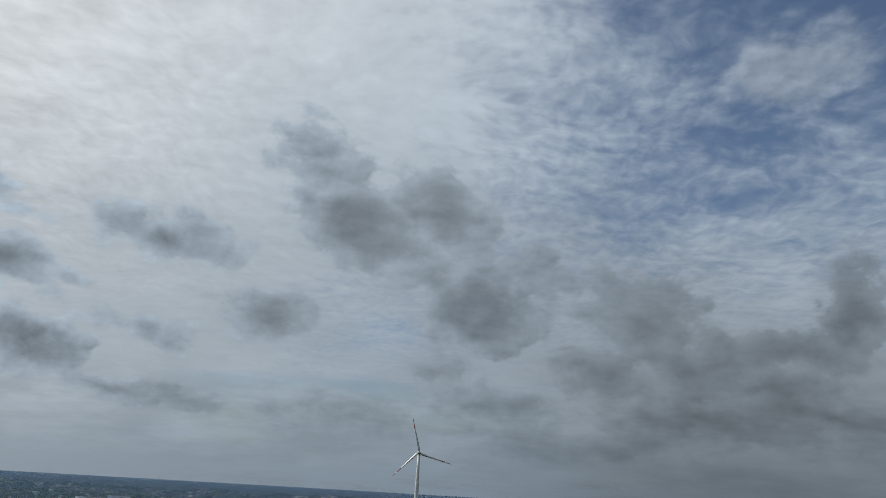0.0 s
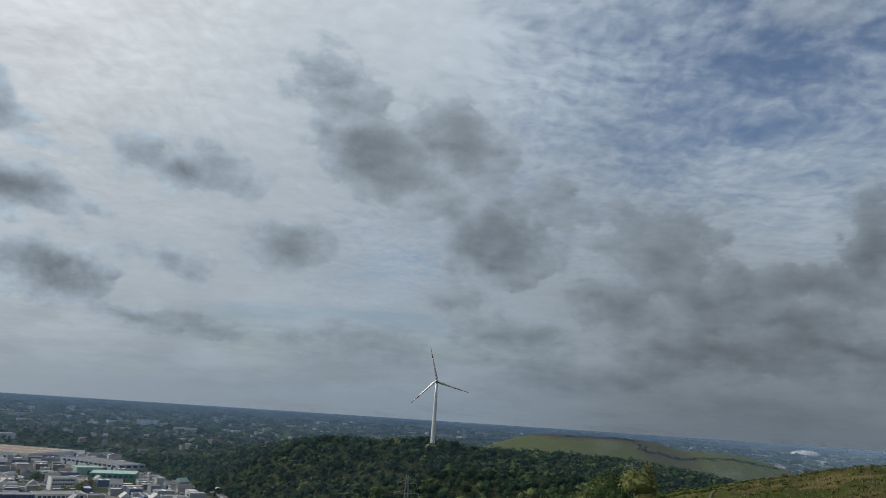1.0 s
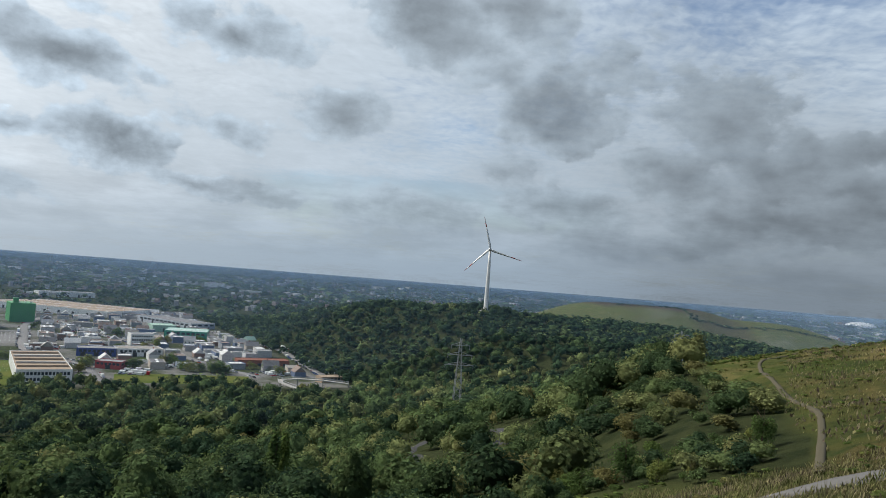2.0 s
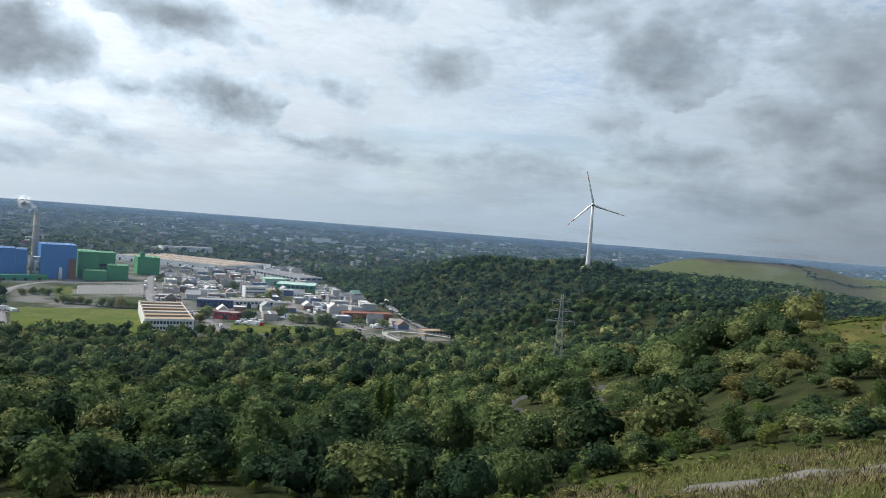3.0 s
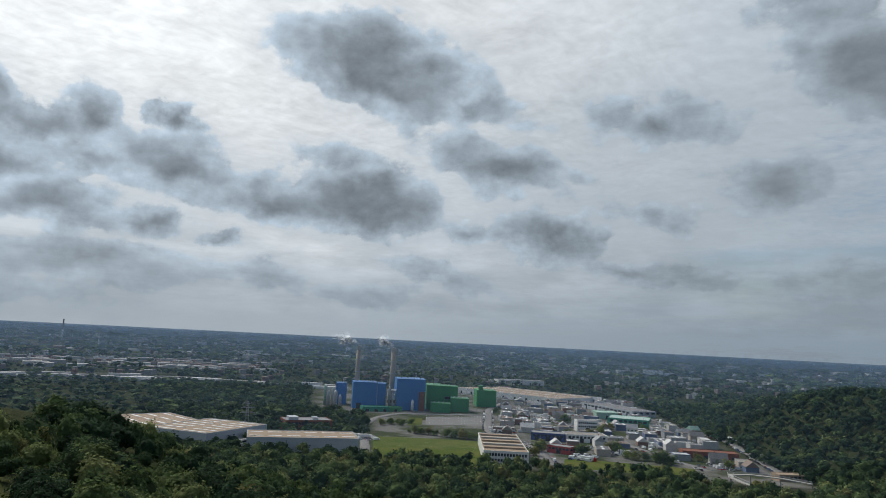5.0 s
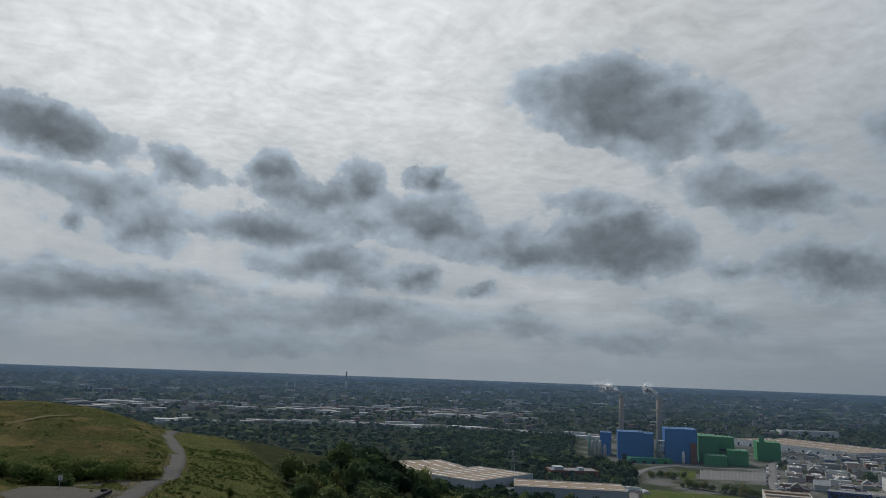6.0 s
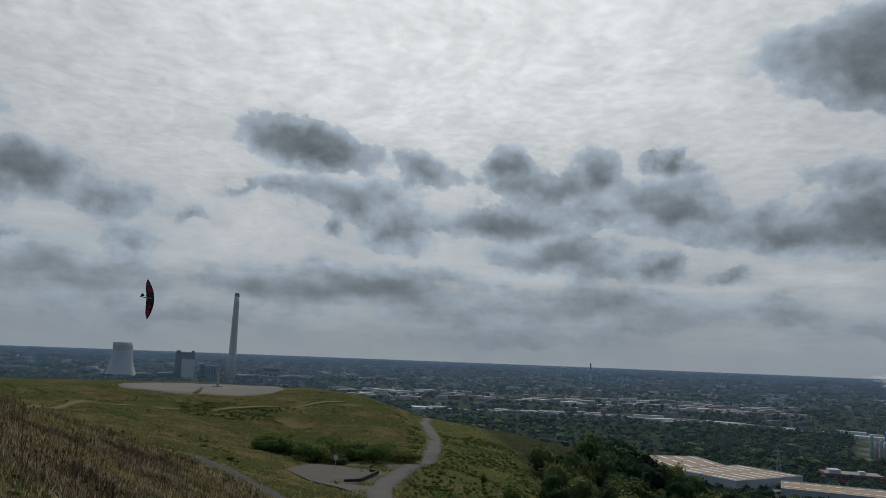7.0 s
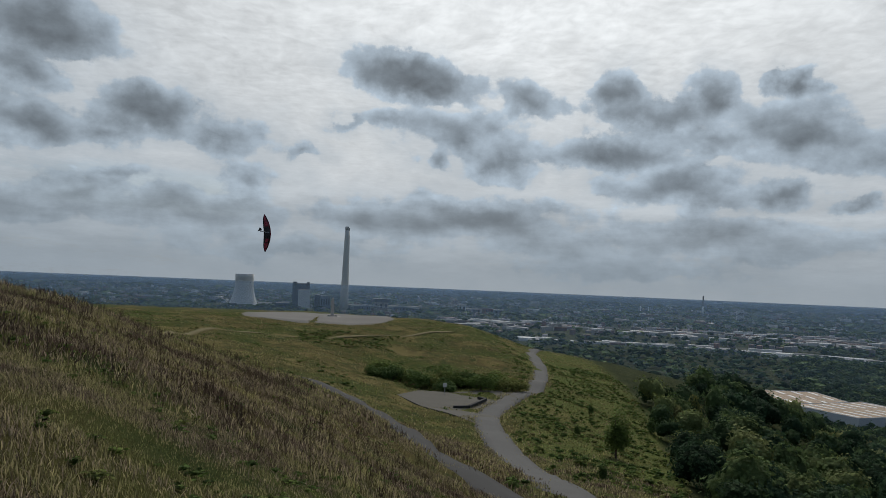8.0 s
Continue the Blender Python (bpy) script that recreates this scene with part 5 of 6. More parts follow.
for az_, r, top, rad, label in ((66.15, 3500, 97, 3.4, "slim dark far-off chimney with a pale foot"), (66.9, 3480, 32, 4, "short pale stack near the far chimney"), (70.6, 3300, 40, 2.2, "thin white mast on the plain"), (70.0, 3300, 42, 2.2, "thin white mast on the plain")):
    x, y = polar(az_, r)
    zg = height(x, y)
    t = thing("chimney", x, y, zg - 1, 0, label, "chimney", "far chimneys")
    part("foot", lathe(bmesh.new(), [(rad * 1.15, 0), (rad, (top - zg) * 0.45)], 14), WHITE_WALL, t, smooth=True)
    part("shaft", lathe(bmesh.new(), [(rad, (top - zg) * 0.45), (rad * 0.8, top - zg)], 14), DARK_CLAD if top > 90 else WHITE_WALL, t, smooth=True)
x, y = polar(63.6, 3000)
t = thing("tower_block", x, y, height(x, y), 70, "tall pale slab tower far out on the plain", "tower block")
part("wall", block(bmesh.new(), -12, 12, -8, 8, 0, 44), WHITE_WALL, t)
part("roof", block(bmesh.new(), -12.5, 12.5, -8.5, 8.5, 44, 46), GREY_ROOF, t)
for k in range(9):
    part("window", block(bmesh.new(), -11, 11, -8.2, -7.8, 3 + k * 4.6, 5.2 + k * 4.6), GLASS, t)

# white domed hall at the foot of the horizon
x, y = polar(-24.4, 3900)
t = thing("domed_hall", x, y, height(x, y) - 2, 0, "wide shallow white domed arena far away", "arena")
part("dome", lathe(bmesh.new(), [(68, 4), (64, 14), (50, 22), (28, 27), (0.5, 29)], 40), WHITE_WALL, t, smooth=True)
part("wall", lathe(bmesh.new(), [(66, 0), (66, 5)], 40), PALE_CONC, t)


# ---------------------------------------------------------------- trees that stand near
def near_tree(kind, seed):
    """One tree or bush: tapered trunk with limbs, and a crown of loose leaves."""
    rng = np.random.default_rng(seed)
    tall, wide, bare, count, leaf = {"round": (6.0, 6.2, -0.06, 1800, 0.26), "tall": (7.5, 5.0, -0.05, 1800, 0.26), "bush": (3.6, 5.0, -0.08, 1400, 0.22),
                                     "poplar": (13.0, 3.0, 0.06, 1500, 0.42), "dark": (7.5, 5.0, 0.05, 1900, 0.34)}[kind]
    names = {"round": ("tree", "round-crowned green deciduous tree on the slope"), "tall": ("tree", "upright young green tree on the slope"),
             "bush": ("bush", "dense green bush at the wood edge"), "poplar": ("poplar_tree", "slender dark poplar rising out of the wood"),
             "dark": ("tree", "dark dense evergreen-looking tree on open slope")}
    name, label = names[kind]
    t = tagged(new(name), label, "bush" if kind == "bush" else "tree", "slope trees")
    stem = tall * (0.5 if kind == "bush" else 0.85)
    bm = bmesh.new()
    rows = []
    for z, r in ((-0.6, 0.20), (0, 0.17), (stem * 0.4, 0.11), (stem * 0.8, 0.05), (stem, 0.015)):
        ox, oy = rng.normal(0, 0.02 * tall, 2) if z > 0 else (0, 0)
        rows.append([bm.verts.new((ox + r * math.cos(k * 1.0472), oy + r * math.sin(k * 1.0472), z)) for k in range(6)])
    for a, b in zip(rows, rows[1:]):
        for k in range(6):
            bm.faces.new((a[k], a[(k + 1) % 6], b[(k + 1) % 6], b[k]))
    for k in range(6):
        z = stem * rng.uniform(0.2, 0.7)
        an = rng.uniform(0, 6.28)
        d = wide * rng.uniform(0.14, 0.28)
        beam(bm, (0, 0, z), (d * math.cos(an), d * math.sin(an), z + stem * rng.uniform(0.08, 0.22)), 0.07)
    part("trunk", bm, BARK, t)
    q = crown_cloud(rng, count, leaf, wide, tall * (1 - bare), int(rng.integers(9, 15)))
    q[:, :, 2] += tall * bare
    crown = quads_object("crown", q, LEAF_TREE)
    crown.parent = t
    return t


def plant_near():
    rng = np.random.default_rng(5)
    kinds = ["round", "tall", "bush", "round", "bush", "tall", "round"]
    models = [near_tree(k, 40 + i) for i, k in enumerate(kinds)]
    x, y = scatter(rng, (-24, 74), (26, 62), 1.9)
    x, y = thin_out(x, y, 2.7)
    keep = ~open_ground(x, y)
    x, y = x[keep], y[keep]
    z = land(x, y)
    order = rng.permutation(len(x))
    order = np.concatenate([order[x[order] > 3][:170], order[x[order] <= 3][:290]])
    for n, i in enumerate(order):
        model = models[n % len(models)]
        near = math.hypot(x[i], y[i])
        k = rng.uniform(0.6, 1.0) * (0.52 if near < 50 else 0.8) * (0.74 if x[i] > 3 else 1.0)
        m = pose(x[i], y[i], z[i], 0, 0, rng.uniform(0, 360))
        if n < len(models):
            model.matrix_world = m @ Matrix.Diagonal((k, k, k, 1))
        else:
            copy_thing(model, m @ Matrix.Diagonal((k, k, k * rng.uniform(0.85, 1.15), 1)))
    poplar = near_tree("poplar", 77)
    poplar.matrix_world = pose(*polar(17.4, 132), height(*polar(17.4, 132)))
    copy_thing(poplar, pose(*polar(16.6, 134), height(*polar(16.6, 134)), 0, 0, 90))
    dark = near_tree("dark", 78)
    dark.matrix_world = pose(*polar(72.1, 103), height(*polar(72.1, 103)) - 0.2)
    for a, r, k in ((68.0, 178, 1.1), (70.0, 205, 0.8), (66.5, 190, 1.0), (74, 150, 0.35), (75, 120, 0.3), (73, 75, 0.3), (69.5, 150, 0.5)):
        xx, yy = polar(a, r)
        copy_thing(dark, pose(xx, yy, height(xx, yy) - 0.2, 0, 0, r) @ Matrix.Diagonal((k, k, k, 1)))
    # dark hedge below the plateau
    hedge = near_tree("bush", 79)
    spots = [(91.2 - 0.62 * i, 163 + 5 * math.sin(i * 1.7) + (4 if i % 2 else 0)) for i in range(19)]
    for i, (a, r) in enumerate(spots):
        xx, yy = polar(a, r)
        m = pose(xx, yy, height(xx, yy) - 0.3, 0, 0, i * 57)
        if i == 0:
            hedge.matrix_world = m
        else:
            copy_thing(hedge, m @ Matrix.Diagonal((1.7, 1.7, 1.35 + 0.25 * math.sin(i * 2.3), 1)))
    # trees standing in the estate
    tree = near_tree("round", 80)
    k = 0
    for a, r, s in ((41.0, 745, 1.5), (40.6, 742, 1.7), (40.1, 738, 1.4), (39.5, 736, 1.6), (38.9, 733, 1.3), (38.0, 728, 1.7), (37.4, 725, 1.5), (36.8, 722, 1.8), (36.3, 720, 1.4), (35.9, 716, 1.3),
                    (31.2, 668, 1.8), (30.9, 690, 1.7), (31.4, 640, 1.6), (27.9, 668, 1.9), (27.5, 672, 1.6), (25.8, 700, 1.8), (25.2, 705, 2.0), (24.5, 668, 1.5), (24.0, 660, 1.7), (23.3, 664, 1.5),
                    (22.5, 655, 1.9), (22.0, 652, 2.2), (21.4, 650, 1.6), (29.0, 790, 1.6), (27.2, 800, 1.8), (26.4, 830, 2.0), (25.7, 880, 1.7), (23.4, 880, 1.9), (21.6, 930, 1.6), (33.8, 900, 1.2),
                    (28.6, 930, 1.8), (29.2, 935, 2.0), (29.9, 960, 1.6), (34.4, 1000, 1.4), (46.0, 720, 1.5), (45.4, 716, 1.4), (44.9, 730, 1.2), (19.5, 690, 1.3), (18.4, 672, 1.4), (17.6, 655, 1.6),
                    (43.2, 800, 1.4), (42.5, 806, 1.5), (41.9, 812, 1.3), (41.5, 800, 1.4), (40.8, 820, 1.2), (56.5, 760, 1.6)):
        xx, yy = polar(a, r)
        m = pose(xx, yy, height(xx, yy) - 0.2, 0, 0, 37 * k)
        if k == 0:
            tree.matrix_world = m
        else:
            copy_thing(tree, m @ Matrix.Diagonal((s * 1.5, s * 1.5, s * 1.25, 1)))
        k += 1


plant_near()


# ---------------------------------------------------------------- grass and stalks on the hill
def build_grass():
    rng = np.random.default_rng(8)
    blades, tints = [], []
    for azs, rs, gap, tall, wide, each, dry in (((62, 124), (3, 16), 0.027, 0.14, 0.0044, 1, 0.72), ((62, 124), (16, 42), 0.066, 0.24, 0.010, 1, 0.76), ((62, 124), (42, 85), 0.18, 0.34, 0.034, 1, 0.72),
                                                 ((70, 112), (85, 300), 0.42, 0.26, 0.075, 1, 0.30), ((-32, 46), (20, 43), 0.125, 0.30, 0.026, 1, 0.40), ((-40, -20), (46, 150), 0.5, 0.35, 0.07, 1, 0.6)):
        x, y = scatter(rng, azs, rs, gap)
        keep = (meadow_share(x, y) > 0.35) & ~on_way(x, y, -0.1)
        clump = wave(x, y, 4.5, 51) * 0.5 + wave(x, y, 14, 52) * 0.5
        keep &= rng.random(len(x)) < np.clip(0.62 + 0.40 * clump, 0.4, 1)
        x, y, clump = x[keep], y[keep], clump[keep]
        z = land(x, y)
        n = len(x)
        h = tall * rng.uniform(0.5, 1.35, n) * (1 + 0.45 * clump)
        a = rng.uniform(0, 6.28, n)
        lean = rng.normal(0, 0.28, (n, 2)) * h[:, None] + np.array([0.10, -0.04]) * h[:, None]
        w_ = wide * rng.uniform(0.6, 1.4, n)
        dx, dy = np.cos(a) * w_, np.sin(a) * w_
        base = np.column_stack([x, y, z - 0.05])
        mid = base + np.column_stack([lean[:, 0] * 0.4, lean[:, 1] * 0.4, h * 0.6])
        tip = base + np.column_stack([lean, h])
        s = np.column_stack([dx, dy, np.zeros(n)])
        blades.append(np.stack([base - s * 0.4, mid - s, tip, mid + s], 1))
        patch = wave(x, y, 9, 54) * 0.6 + wave(x, y, 2.2, 55) * 0.4
        tints.append(np.clip(dry + 0.16 * clump + 0.60 * patch + rng.normal(0, 0.15, n), 0, 1))
    ob = quads_object("meadow_grass", np.concatenate(blades).astype(np.float32), STALK, np.concatenate(tints))
    tagged(ob, "long half-dry grass and herbs on the slope", "grass", kind="stuff")
    # pale tufts along the edges of the ways
    blades, tints = [], []
    for name, reach, count in (("hill_road", 0.9, 42), ("footpath", 0.8, 50), ("near_path", 0.5, 60)):
        p = way_points(name, 2.0)
        p = p[np.hypot(p[:, 0], p[:, 1]) < 210]
        d = np.gradient(p, axis=0)
        d /= np.linalg.norm(d, axis=1)[:, None]
        k = rng.integers(0, len(p), len(p) * count)
        off = (ROADS[name][0] / 2 - 0.12 + np.abs(rng.normal(0, reach, len(k)))) * rng.choice([-1, 1], len(k))
        x = p[k, 0] - d[k, 1] * off + d[k, 0] * rng.uniform(-1.2, 1.2, len(k))
        y = p[k, 1] + d[k, 0] * off + d[k, 1] * rng.uniform(-1.2, 1.2, len(k))
        keep = wave(x, y, 5, 57) > -0.5
        x, y = x[keep], y[keep]
        n = len(x)
        far = np.hypot(x, y)
        h = rng.uniform(0.18, 0.55, n)
        an = rng.uniform(0, 6.28, n)
        s = np.column_stack([np.cos(an), np.sin(an), np.zeros(n)]) * (0.00045 * far + 0.004)[:, None]
        base = np.column_stack([x, y, land(x, y) - 0.05])
        tip = base + np.column_stack([rng.normal(0.05, 0.12, (n, 2)), h])
        mid = base * 0.5 + tip * 0.5
        blades.append(np.stack([base - s * 0.4, mid - s, tip, mid + s], 1))
        tints.append(np.clip(rng.normal(0.56, 0.15, n), 0, 1))
    ob = quads_object("verge_grass", np.concatenate(blades).astype(np.float32), STALK, np.concatenate(tints))
    tagged(ob, "pale dry grass tufts along road and path edges", "grass", kind="stuff")
    # dark seed heads and brown stalks in drifts
    x, y = scatter(rng, (64, 123), (15, 60), 0.55)
    keep = (wave(x, y, 6, 61) > 0.22) & ~on_way(x, y, 0.1) & (meadow_share(x, y) > 0.5)
    x, y = x[keep], y[keep]
    z = land(x, y)
    n = len(x)
    h = rng.uniform(0.35, 0.75, n)
    lean = rng.normal(0, 0.10, (n, 2))
    foot = np.column_stack([x, y, z - 0.05])
    top = foot + np.column_stack([lean, h])
    quads = []
    for an in (0.0, 1.57):
        s = np.array([math.cos(an), math.sin(an), 0]) * 0.006
        quads.append(np.stack([foot - s, foot + s, top + s, top - s], 1))
        s = np.array([math.cos(an), math.sin(an), 0]) * 0.022
        up = np.array([0, 0, 0.085])
        quads.append(np.stack([top - up * 0.3, top + s, top + up * 0.8, top - s], 1))
        for f, l in ((0.6, 0.05), (0.78, 0.045)):
            side = rng.normal(0, l, (n, 2))
            p = foot + (top - foot) * f
            q = p + np.column_stack([side, np.full(n, 0.09)])
            quads.append(np.stack([p, p + (0, 0, 0.015), q + (0.007, 0, 0.012), q - (0.007, 0, 0.012)], 1))
    ob = quads_object("dead_stalks", np.concatenate(quads).astype(np.float32), WEED)
    tagged(ob, "dark dead herb stalks with seed heads in the grass", "weeds", kind="stuff")
    # low scrub on the open flank beside the road
    x, y = scatter(rng, (60, 80), (45, 240), 1.5)
    keep = (meadow_share(x, y) > 0.3) & ~on_way(x, y, 1.2) & (wave(x, y, 22, 71) > -0.35)
    x2, y2 = scatter(rng, (79, 112), (110, 292), 2.6)
    keep2 = ~on_way(x2, y2, 1.5) & (wave(x2, y2, 20, 72) > 0.42) & (np.hypot(x2 - polar(95.3, 300)[0], y2 - polar(95.3, 300)[1]) > 38)
    x5, y5 = scatter(rng, (89.5, 97.0), (216, 247), 1.5)
    keep5 = ~on_way(x5, y5, 0.8) & (wave(x5, y5, 9, 75) > -0.4)
    x3, y3 = scatter(rng, (-30, 62), (24, 64), 1.5)
    keep3 = (meadow_share(x3, y3) > 0.02) & ~on_way(x3, y3, 1.0) & ((wave(x3, y3, 10, 73) > 0.25) | (meadow_share(x3, y3) < 0.6))
    x4, y4 = scatter(rng, (-33, -12), (66, 215), 2.1)
    keep4 = (meadow_share(x4, y4) > 0.3) & ~on_way(x4, y4, 0.9) & (wave(x4, y4, 17, 74) + 0.35 * step(np.hypot(x4, y4), 100, 125) > 0.05)
    x, y = np.concatenate([x[keep], x2[keep2], x3[keep3], x4[keep4], x5[keep5]]), np.concatenate([y[keep], y2[keep2], y3[keep3], y4[keep4], y5[keep5]])
    ob = plant("scrub", rng, x, y, 0.6, 22, 0.13, "low green bramble and herb scrub on the flank", spread=2.0, lon=8, lat=4, mat=SCRUB_LEAF)
    ob["category"] = "scrub"
    x, y = scatter(rng, (66, 122), (5, 60), 0.62)
    keep = (wave(x, y, 9, 81) + 0.5 * wave(x, y, 2.5, 82) > 0.05) & ~on_way(x, y, 0.4) & (meadow_share(x, y) > 0.5)
    ob = plant("herbs", rng, x[keep], y[keep], 0.12, 26, 0.022, "low leafy green herbs between dry grass", spread=2.6, lon=5, lat=3, mat=SCRUB_LEAF)
    ob["category"] = "herbs"


WEED = painted("dead_weed", (0.095, 0.070, 0.052), 0.9, 0.3, 3.0)
build_grass()


PALE_GRAVEL = painted("pale_gravel", (0.165, 0.158, 0.148), 0.95, 0.3, 0.4)

# ---------------------------------------------------------------- plateau: round gravel court and obelisk
def flat_patch(name, outline, mat, label, category, lift=0.12, z=None):
    """A thin slab over the ground, with turned-down sides."""
    bm = bmesh.new()
    top = [bm.verts.new((x, y, (height(x, y) if z is None else z) + lift)) for x, y in outline]
    low = [bm.verts.new((v.co.x, v.co.y, v.co.z - 1.2)) for v in top]
    bm.faces.new(top)
    for k in range(len(top)):
        bm.faces.new((top[k], low[k], low[(k + 1) % len(top)], top[(k + 1) % len(top)]))
    bmesh.ops.triangulate(bm, faces=[f for f in bm.faces if len(f.verts) > 4])
    return tagged(part(name, bm, mat), label, category, kind="structure")


def draped(name, points, rows, cols, mat, label, category, lift=0.15):
    """A sheet over the land from a function of two shares in 0..1."""
    u, v = np.meshgrid(np.linspace(0, 1, rows), np.linspace(0, 1, cols), indexing="ij")
    x, y = points(u.ravel(), v.ravel())
    z = land(x, y) + lift
    rim = ((u == 0) | (u == 1) | (v == 0) | (v == 1)).ravel()
    z = np.where(rim, z - lift - 0.25, z)
    faces = [(i * cols + k, (i + 1) * cols + k, (i + 1) * cols + k + 1, i * cols + k + 1) for i in range(rows - 1) for k in range(cols - 1)]
    return tagged(grid_object(name, np.column_stack([x, y, z]).tolist(), faces, mat), label, category, kind="structure")


def disc(cx_, cy_, radius):
    def points(u, v):
        r, a = radius * np.maximum(u, 0.01), v * 2 * np.pi
        return cx_ + r * np.cos(a), cy_ + r * np.sin(a)
    return points


def sector_patch(a0, a1, near_l, near_r, far_l, far_r):
    """A four-sided plot given by bearings and distances."""
    def points(u, v):
        a = np.radians(a0 + (a1 - a0) * v)
        r = (near_l + (near_r - near_l) * v) * (1 - u) + (far_l + (far_r - far_l) * v) * u
        return -np.sin(a) * r, np.cos(a) * r
    return points


draped("court", disc(*polar(95.3, 300), 31), 12, 49, PALE_GRAVEL, "round pale gravel court on the plateau", "court", 0.5)
t = thing("obelisk", *polar(94.3, 300), height(*polar(94.3, 300)) + 0.2, 20, "slim pale metal obelisk with a pointed tip", "obelisk")
bm = bmesh.new()
for z0, z1, a, b in ((0.8, 7.2, 0.52, 0.40), (7.2, 8.3, 0.40, 0.03)):
    lo = [bm.verts.new((sx_ * a, sy_ * a, z0)) for sx_, sy_ in ((-1, -1), (1, -1), (1, 1), (-1, 1))]
    hi = [bm.verts.new((sx_ * b, sy_ * b, z1)) for sx_, sy_ in ((-1, -1), (1, -1), (1, 1), (-1, 1))]
    for k in range(4):
        bm.faces.new((lo[k], lo[(k + 1) % 4], hi[(k + 1) % 4], hi[k]))
part("needle", bm, CONCRETE, t)
part("plinth", block(bmesh.new(), -1.6, 1.6, -1.6, 1.6, -0.3, 0.8), CONCRETE, t)
part("step", block(bmesh.new(), -2.6, 2.6, -2.6, 2.6, -0.4, 0.3), CONCRETE, t)

# gravel lay-by where road and path meet, with a kerb wall and a sign post
lay = [(-142, 2.5), (-128, 6.5), (-114, 10.5), (-106, 14), (-112, 17.5), (-124, 20), (-140, 25), (-150, 27), (-157, 28), (-157, 22), (-155, 14), (-152, 7)]
flat_patch("lay_by", lay, LAY_BY, "grey gravel lay-by beside the road", "lay-by", 0.10)
t = thing("kerb_wall", -129.3, 15.0, height(-129.3, 15.0), 0, "low dark stone wall with an angled end", "low wall")
part("long_run", beam(bmesh.new(), (0, 0, 0.2), (-8.8, 4.2, 0.2), 0.5), TAR, t)
part("short_run", beam(bmesh.new(), (0, 0, 0.2), (0.8, -2.8, 0.2), 0.45), TAR, t)
part("short_run", beam(bmesh.new(), (-8.8, 4.2, 0.2), (-10.4, 3.0, 0.2), 0.5), TAR, t)
t = thing("sign_post", *polar(85.3, 149), height(*polar(85.3, 149)), 0, "small white sign on a grey post", "sign")
part("post", beam(bmesh.new(), (0, 0, -0.3), (0, 0, 2.3), 0.12), STEEL, t)
part("sign", block(bmesh.new(), -0.1, -0.04, -0.35, 0.35, 1.6, 2.4), WHITE_WALL, t)

# ---------------------------------------------------------------- model glider over the slope
def glider():
    dist = 25.0
    x, y = polar(99.45, dist)
    z = EYE + dist * math.tan(radians(3.42))
    t = new("model_glider")
    t.matrix_world = pose(x, y, z, 0, 0, 99.45) @ pose(0, 0, 0, 0, -4, 0)
    tagged(t, "red and black foam model glider banking steeply in flight", "model glider")
    # local x right, z up, y away; the wing stands upright and bows to the right
    span = 0.63
    def outline(s):
        bow = 0.19 * (1 - s * s) - 0.10
        chord = 0.235 * max(0.05, 1 - abs(s) ** 2.6) ** 0.75
        return bow, chord
    def wing_piece(s0, s1, c0, c1, thick, n=10):
        bm = bmesh.new()
        rows = []
        for k in range(n + 1):
            s = s0 + (s1 - s0) * k / n
            bow, chord = outline(s)
            xa, xb = bow - chord * c1, bow - chord * c0
            rows.append([bm.verts.new(v) for v in ((xa, -thick / 2 + 0.05 * s * s, s * span), (xb, -thick + 0.05 * s * s, s * span), (xb, thick + 0.05 * s * s, s * span), (xa, thick / 2 + 0.05 * s * s, s * span))])
        for a, b in zip(rows, rows[1:]):
            for k in range(4):
                bm.faces.new((a[k], a[(k + 1) % 4], b[(k + 1) % 4], b[k]))
        bm.faces.new(rows[0][::-1])
        bm.faces.new(rows[-1])
        return bm
    part("wing", wing_piece(-1, 1, 0.0, 1.0, 0.012, 24), BLACK, t, "black wing", smooth=True)
    for s0, s1, c0, c1 in ((-0.92, -0.55, 0.25, 0.85), (-0.5, -0.30, 0.30, 0.75), (0.35, 0.62, 0.25, 0.8), (0.66, 0.95, 0.3, 0.8), (-0.95, 0.95, 0.0, 0.10)):
        part("red_panel", wing_piece(s0, s1, c0, c1, 0.018), FILM_RED, t, "dark red panel")
    part("boom", beam(bmesh.new(), (0.02, 0, 0.02), (-0.26, 0.0, 0.06), 0.022), STEEL, t, "thin grey tail boom")
    bm = bmesh.new()
    v = [bm.verts.new(p) for p in ((-0.19, -0.006, 0.09), (-0.34, -0.006, 0.06), (-0.27, -0.006, 0.19), (-0.23, -0.006, 0.17))]
    u = [bm.verts.new((p.co.x, 0.006, p.co.z)) for p in v]
    bm.faces.new(v)
    bm.faces.new(u[::-1])
    for k in range(4):
        bm.faces.new((v[k], u[k], u[(k + 1) % 4], v[(k + 1) % 4]))
    part("tail_fin", bm, BLACK, t, "black tail fin")


FILM_RED = painted("red_film", (0.33, 0.03, 0.06), 0.45, 0.1, 2.0)
glider()

